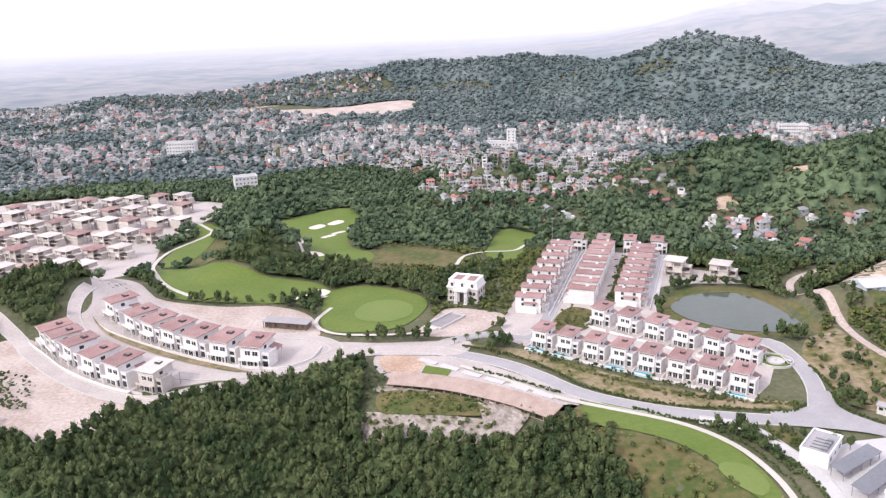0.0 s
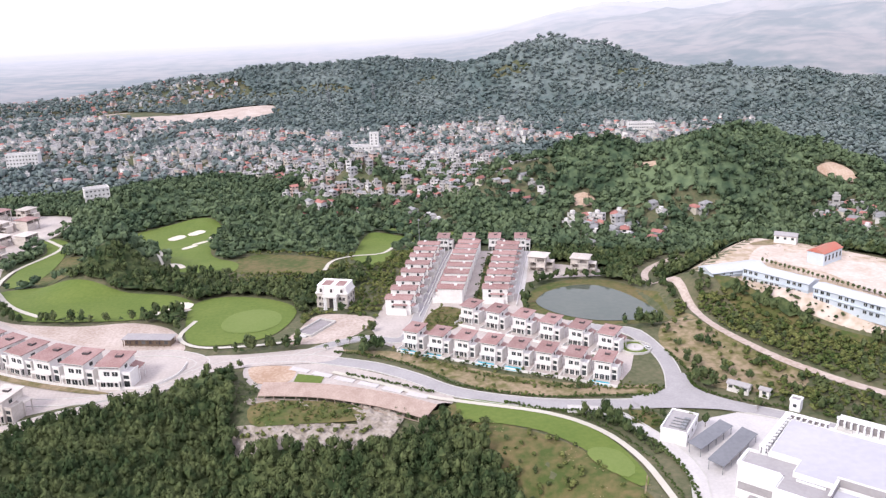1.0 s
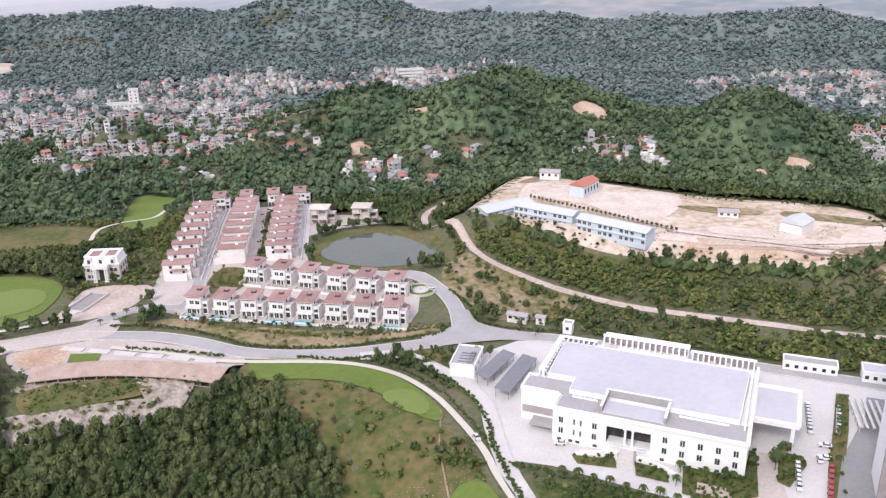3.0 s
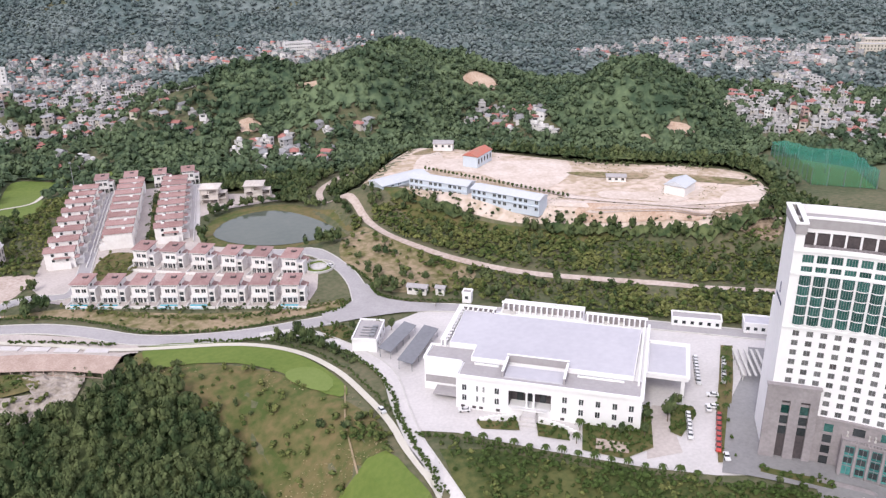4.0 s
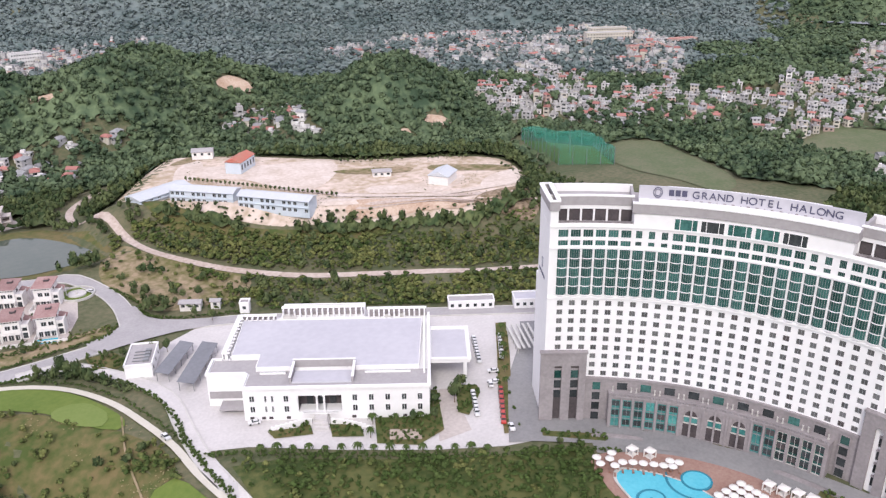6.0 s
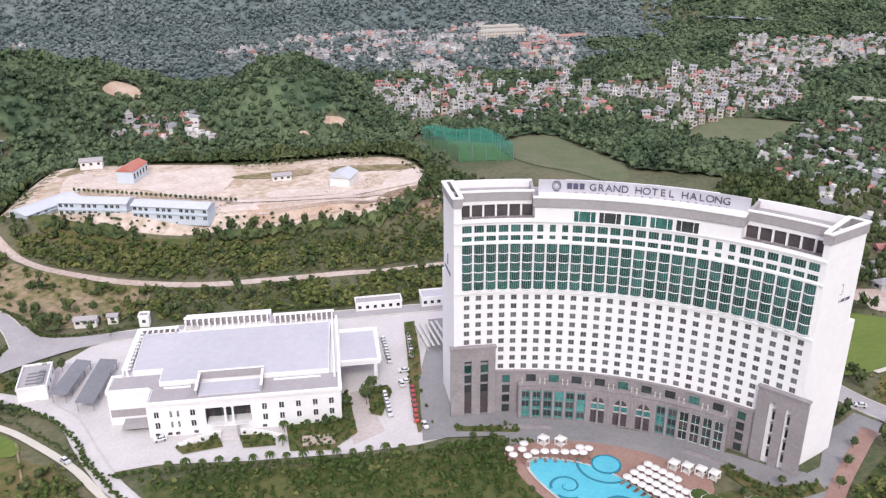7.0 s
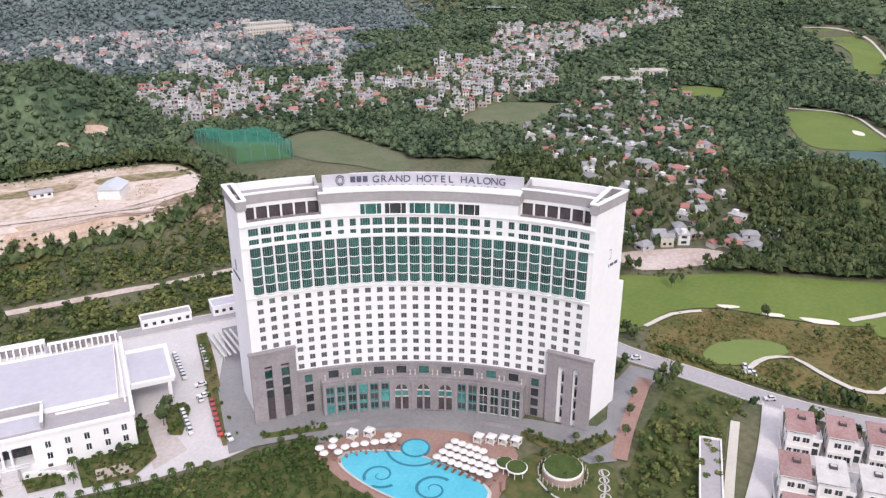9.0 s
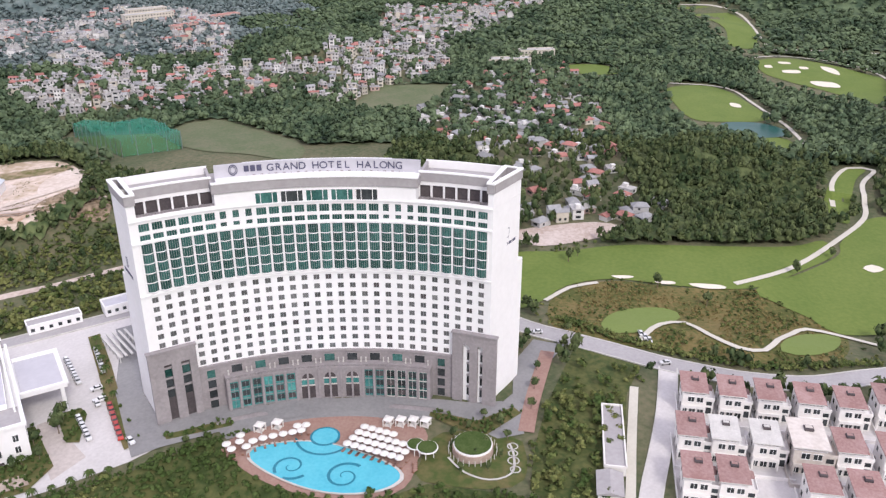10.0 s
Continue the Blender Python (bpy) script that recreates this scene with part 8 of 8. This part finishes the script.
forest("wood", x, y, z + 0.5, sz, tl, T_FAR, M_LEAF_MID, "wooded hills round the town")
x, y, z, sz, tl, rng = wood(-1000, -700, 1700, 1750, 9.6, 5, 895, 1760, (5.0, 7.8), (0.6, 0.95), T_HILL, M_LEAF_HAZED, "", 0.92)
# haze is painted on the woods below bearing 70 only
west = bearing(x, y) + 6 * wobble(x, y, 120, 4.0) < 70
for m, leaf, label in ((west, M_LEAF_HAZED, "far grey-green wooded hills"), (~west, M_LEAF_MID, "dark green woods beyond the golf course")):
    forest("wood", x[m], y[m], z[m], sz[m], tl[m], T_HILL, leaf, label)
# scrub on the slopes
x, y, rng = seeds(-60, -200, 440, 520, 2.3, 8)
ok = in_any(SCRUB, x, y) & (np.hypot(x - HUB[0], y - HUB[1]) > 170)
ok &= ~in_any(THIN, x, y) | (rng.random(len(x)) < 0.12 + 0.3 * inside(SCRUB[5], x, y) + 0.6 * (wobble(x, y, 11, 6.0) > 0.3))
ok &= wobble(x, y, 14, 4.0) + rng.uniform(-0.7, 0.7, len(x)) > -0.45
ok &= ~inside(SCRUB[4], x, y) | (wobble(x, y, 9, 5.0) + rng.uniform(-0.5, 0.5, len(x)) > -0.12)
x, y = x[ok], y[ok]
ok = free(x, y)
x, y = x[ok], y[ok]
sz = (rng.uniform(0.6, 1.6, len(x)) ** 1.3 * (1.25 + 0.5 * wobble(x, y, 20, 1.0)) + 0.4) * np.where(inside(SCRUB[3], x, y), 0.85, np.where(inside(SCRUB[1], x, y) | inside(SCRUB[5], x, y), 0.6, 1.0))
tall_ = sz * rng.uniform(0.7, 1.4, len(x))
dark = inside(SCRUB[3], x, y) & (wobble(x, y, 12, 6.0) + rng.uniform(-0.5, 0.5, len(x)) > -0.35)
for m, leaf, label in ((~dark, M_SHRUB, "yellow-green scrub and tall grass on the slope"), (dark, M_HEDGE, "dark green bushes below the paving")):
    forest("scrub", x[m], y[m], land(x[m], y[m]) - 0.2, sz[m], tall_[m], T_SHRUB, leaf, label, "scrub")
x, y, rng = seeds(150, 60, 420, 330, 7.0, 9)
ok = in_any(SCRUB[:1], x, y) & (wobble(x, y, 22, 9.0) + rng.uniform(-0.5, 0.5, len(x)) > -0.05)
x, y = x[ok], y[ok]
ok = free(x, y, 1.0)
x, y = x[ok], y[ok]
sz = rng.uniform(1.6, 2.8, len(x))
forest("wood", x, y, land(x, y) + 0.3, sz, sz * 1.15, T_MID, M_LEAF, "young dark green trees on the slope")

# trees that thin out from the near wood over the rough slope
x, y, rng = seeds(54, 90, 128, 262, 4.0, 21)
ok = inside(SCRUB[2], x, y) & (rng.random(len(x)) < np.clip((92 - x + 14 * wobble(x, y, 13, 4.0)) / 30, 0.03, 0.9))
x, y = x[ok], y[ok]
ok = free(x, y, 0.5)
x, y = x[ok], y[ok]
sz = rng.uniform(0.9, 2.4, len(x))
forest("wood", x, y, land(x, y) + 0.2, sz, sz * rng.uniform(0.9, 1.4, len(x)), T_NEAR, M_LEAF, "scattered young trees on the rough slope")
# bushes along the edge of the school yard
x, y, rng = seeds(226, 180, 430, 420, 4.0, 12)
rim_d = np.hypot(x[:, None] - CLEAR_YARD[None, :, 0], y[:, None] - CLEAR_YARD[None, :, 1]).min(1)
ok = (rim_d < 7) & (wobble(x, y, 16, 3.0) > 0.0)
x, y = x[ok], y[ok]
sz = rng.uniform(0.7, 2.0, len(x))
forest("scrub", x, y, land(x, y), sz, sz * rng.uniform(0.8, 1.3, len(x)), T_SHRUB, M_LEAF, "uneven bushes round the sandy yard", "scrub")

# pale dry tufts in drifts over the golf slope
x, y, rng = seeds(60, 120, 126, 240, 1.5, 33)
ok = inside(SCRUB[2], x, y) & (wobble(x, y, 15, 3.0) + 0.6 * wobble(x, y, 5, 9.0) + rng.uniform(-0.3, 0.3, len(x)) > 0.5)
x, y = x[ok], y[ok]
ok = free(x, y)
x, y = x[ok], y[ok]
sz = rng.uniform(0.15, 0.5, len(x))
forest("weeds", x, y, land(x, y) + 0.15, sz, sz * rng.uniform(0.4, 0.9, len(x)), T_SHRUB, M_TUFT, "pale dry grass tufts on the golf slope", "weeds")

# brown brush in drifts over the golf bank
x, y, rng = seeds(288, -176, 368, -52, 1.7, 34)
ok = inside(BANK, x, y) & (wobble(x, y, 17, 3.0) + 0.6 * wobble(x, y, 6, 9.0) + rng.uniform(-0.4, 0.4, len(x)) > 0.15)
x, y = x[ok], y[ok]
ok = free(x, y)
x, y = x[ok], y[ok]
sz = rng.uniform(0.3, 1.1, len(x))
forest("weeds", x, y, land(x, y) + 0.1, sz, sz * rng.uniform(0.5, 0.9, len(x)), T_SHRUB, M_BRUSH, "brown dry brush on the golf bank", "weeds")

# dry tufts in drifts over the sandy yard
x, y, rng = seeds(226, 180, 430, 420, 2.2, 13)
ok = inside(CLEAR_YARD, x, y) & (wobble(x, y, 19, 5.0) + 0.5 * wobble(x, y, 7, 2.0) + rng.uniform(-0.3, 0.3, len(x)) > 0.62)
ok &= ~inside([(317, 350), (356, 326), (342, 296), (306, 280), (290, 300), (288, 330), (272, 352), (290, 378)], x, y)
x, y = x[ok], y[ok]
sz = rng.uniform(0.2, 0.6, len(x))
forest("weeds", x, y, land(x, y) + 0.2, sz, sz * rng.uniform(0.4, 1.0, len(x)), T_SHRUB, M_SHRUB, "dry tufts of grass on the sandy yard", "weeds")

# hedges and planted beds
T_HEDGE = [clump_template(80 + k, 14, 0.34, 0.8, 3) for k in range(3)]


def hedge(points, width, high, label, material=M_HEDGE, gap=0.9):
    line = curve_through(points, False, gap)
    rng = np.random.default_rng(len(line))
    n = max(1, int(width / 0.9))
    xs, ys = [], []
    for k in range(n):
        xs.append(line[:, 0] + rng.uniform(-0.5, 0.5, len(line)) * width)
        ys.append(line[:, 1] + rng.uniform(-0.5, 0.5, len(line)) * width)
    xs, ys = np.concatenate(xs), np.concatenate(ys)
    sz = rng.uniform(0.75, 1.1, len(xs)) * max(0.8, high * 0.55)
    ob = forest("hedge", xs, ys, land(xs, ys) + 0.2, sz, np.full(len(xs), high * 0.55) * rng.uniform(0.8, 1.2, len(xs)), T_HEDGE, material, label, "hedge")
    return ob


hedge([(131, 136), (144, 121), (160, 101), (176, 82), (190, 64)], 2.6, 1.6, "dark clipped hedge along the forecourt edge")
hedge([(195, 60), (203, 53), (212, 43), (217, 36)], 2.0, 1.3, "dark clipped hedge below the drive")
for pts in ([(20, 312), (34, 306), (50, 293), (64, 276), (74, 262), (104, 245), (132, 239), (150, 236), (156, 240)], [(88, 243), (106, 232), (124, 226), (134, 214)], [(136, 200), (138, 184), (137, 168), (131, 150), (126, 130), (122, 110)], [(176, 276), (176, 256), (172, 240), (180, 226), (200, 212)], [(210, 204), (240, 174), (262, 150)], [(24, 286), (44, 272), (60, 259)]):
    hedge(pts, 1.8, 1.4, "low dark hedge beside the road")
hedge([(107, 233), (122.5, 213), (129.6, 190), (130.6, 168), (129.4, 148), (126.4, 132), (124.4, 110)], 1.5, 1.2, "dark hedge along the cart path")
hedge([(116, 227), (127, 216), (133, 204), (135, 190)], 4.5, 1.7, "dark bushes between path and service road", M_LEAF, 1.1)
hedge([(158, 242), (140, 246), (118, 252), (96, 264), (76, 280), (62, 294)], 4, 0.9, "wide band of yellow-green shrubs below the villas", M_SHRUB, 1.2)
hedge([(310, -60), (300, -80), (293, -98), (289, -116), (287, -132), (290, -150), (300, -176)], 4, 2.2, "yellow-green hedge beside the road", M_SHRUB, 1.1)
for bed in BEDS:
    c = np.array(bed, float)
    lo, hi = c.min(0), c.max(0)
    px, py, rng = seeds(lo[0], lo[1], hi[0], hi[1], 1.7, 31)
    ok = inside(c, px, py)
    px, py = px[ok], py[ok]
    ok = rng.random(len(px)) < (0.18 if len(bed) == 8 and bed[0][0] == 262 else 0.75)
    px, py = px[ok], py[ok]
    sz = rng.uniform(0.6, 1.2, len(px))
    forest("shrubs", px, py, land(px, py) + 0.3, sz, sz * rng.uniform(0.7, 1.5, len(px)), T_HEDGE, M_HEDGE, "clipped green shrubs in a planted bed", "shrub")
for x0, y0, r0 in ((205, 95, 3.2), (212, 98, 2.6), (146, 215, 1.6), (141, 219, 1.5), (156, 208, 2.2), (160, 206, 2.0), (184, 222, 1.9), (187, 214, 2.0), (207, 52, 1.4), (186, 98, 1.8), (192, 93, 1.9), (198, 99, 2.2), (270, -53, 1.5), (258, -53, 1.8), (246, -53, 1.6), (300, -63, 1.6), (340, -120, 2.4), (352, -100, 2.6), (372, -60, 2.6), (379, -64, 2.0), (238, -38, 1.5), (234, -44, 1.8), (226, -30, 1.6), (221, -31, 1.2), (217, -38, 1.3), (223, -41, 1.4), (212, -43, 1.2), (228, -47, 1.5), (219, -46, 1.1), (209, -35, 1.3), (231, -34, 1.3)):
    crown, trunk = tree_meshes[int(x0) % 5]
    t = thing("tree", x0, y0, height(x0, y0) + 0.2, x0 * 7 % 360, "round leafy garden tree beside the paving", "tree", "garden trees")
    t.scale = (r0 / 2.7, r0 / 2.7, r0 / 2.7)
    part("crown", crown, None, t), part("trunk", trunk, None, t)
for (x0, y0) in along((269, 354), (306, 264), 34):
    t = thing("tree", x0, y0, 13.2, x0 * 13 % 360, "small clipped tree in a row beside the school", "tree", "row of school trees")
    t.scale = (0.42, 0.42, 0.36)
    part("crown", tree_meshes[int(x0) % 5][0], None, t), part("trunk", tree_meshes[0][1], None, t)


# garden green between the villa rows and along their fronts
for a, b, wide in (((66, 325), (150, 268), 3.0), ((52, 303), (132, 248), 5.0), ((104, 372), (131, 452), 2.5)):
    n = int(math.hypot(b[0] - a[0], b[1] - a[1]) * 1.1)
    rng = np.random.default_rng(n)
    t = np.sort(rng.random(n))
    px = a[0] + (b[0] - a[0]) * t + rng.normal(0, wide * 0.45, n)
    py = a[1] + (b[1] - a[1]) * t + rng.normal(0, wide * 0.45, n)
    sz = rng.uniform(0.5, 1.5, n)
    forest("shrubs", px, py, land(px, py) + 0.2, sz, sz * rng.uniform(0.8, 1.5, n), T_SHRUB, M_LEAF, "green garden bushes between the villas", "shrub")


# palms
def palm_meshes():
    tr = Solid().disc(0, 0, -0.5, 4.2, 0.22, 0.14, 8)
    cr = Solid()
    for k in range(15):
        a, droop = k * 2.399, 0.5 + 0.5 * (k % 3)
        c, q = math.cos(a), math.sin(a)
        pts = [(0, 4.2), (0.9, 4.9 + 0.4 * (1 - droop)), (1.8, 4.7 + 0.3 * (1 - droop)), (2.5, 4.1 - 0.9 * droop)]
        for w0, w1, (r0, h0), (r1, h1) in zip((0.1, 0.42, 0.36), (0.42, 0.36, 0.05), pts, pts[1:]):
            cr.add([(r0 * c - w0 * q, r0 * q + w0 * c, h0 - 0.12), (r0 * c, r0 * q, h0), (r1 * c, r1 * q, h1), (r1 * c - w1 * q, r1 * q + w1 * c, h1 - 0.15), (r0 * c + w0 * q, r0 * q - w0 * c, h0 - 0.12), (r1 * c + w1 * q, r1 * q - w1 * c, h1 - 0.15)], [(0, 1, 2, 3), (1, 4, 5, 2)])
    return tr.mesh("trunk", M_BARK), cr.mesh("fronds", M_HEDGE)


ptrunk, pfronds = palm_meshes()
for x0, y0 in along((142, 124), (189, 68), 15) + along((258, 114), (226, 88), 6) + [(16, 316), (22, 320), (28, 322), (34, 323), (40, 320), (26, 314), (33, 312)] + [(177, 108), (183, 103), (189, 97), (171, 103)]:
    t = thing("palm", x0, y0, height(x0, y0) + 0.2, x0 * 31 % 360, "short palm with drooping fronds beside the paving", "palm", "palms")
    k = 0.55 + 0.25 * ((x0 * 3.7 + y0) % 1.0)
    t.scale = (k, k, k * 1.05)
    part("trunk", ptrunk, None, t), part("fronds", pfronds, None, t)

# weeds on the terrace and in the earth patch, ferny scrub on the rock
for outline, cell, m in (([(-18, 264), (0, 264), (25, 254), (28, 241), (5, 245), (-16, 251)], 1.7, M_SHRUB), ([(-24, 254), (-8, 248), (14, 242), (34, 234), (30, 224), (4, 232), (-22, 241)], 3.4, M_SHRUB), ([(-203, 299), (-190, 296), (-176, 280), (-168, 262), (-178, 254), (-200, 280)], 2.2, M_LEAF), ([(-26, 300), (-14, 284), (-18, 266), (-26, 262), (-34, 280)], 2.2, M_LEAF), ([(44, 244), (60, 236), (52, 226), (38, 224)], 2.4, M_LEAF), ([(66, 322), (84, 330), (94, 350), (82, 362), (70, 346)], 2.2, M_SHRUB), ([(102, 366), (108, 366), (133, 448), (128, 452)], 2.0, M_LEAF)):
    c = np.array(outline, float)
    lo, hi = c.min(0), c.max(0)
    px, py, rng = seeds(lo[0], lo[1], hi[0], hi[1], cell, 77)
    ok = inside(c, px, py)
    px, py = px[ok], py[ok]
    px, py = px + rng.normal(0, cell * 0.5, len(px)), py + rng.normal(0, cell * 0.5, len(px))
    thick = wobble(px, py, 7, 2.0) + rng.uniform(-0.6, 0.6, len(px)) > -0.3
    px, py = px[thick], py[thick]
    sz = rng.uniform(0.4, 1.25, len(px)) * (0.55 + 0.35 * cell)
    forest("weeds", px, py, land(px, py) + 0.6, sz, sz * rng.uniform(0.6, 1.3, len(px)), T_SHRUB, m, "tufts of weeds and young bushes on bare ground", "weeds")
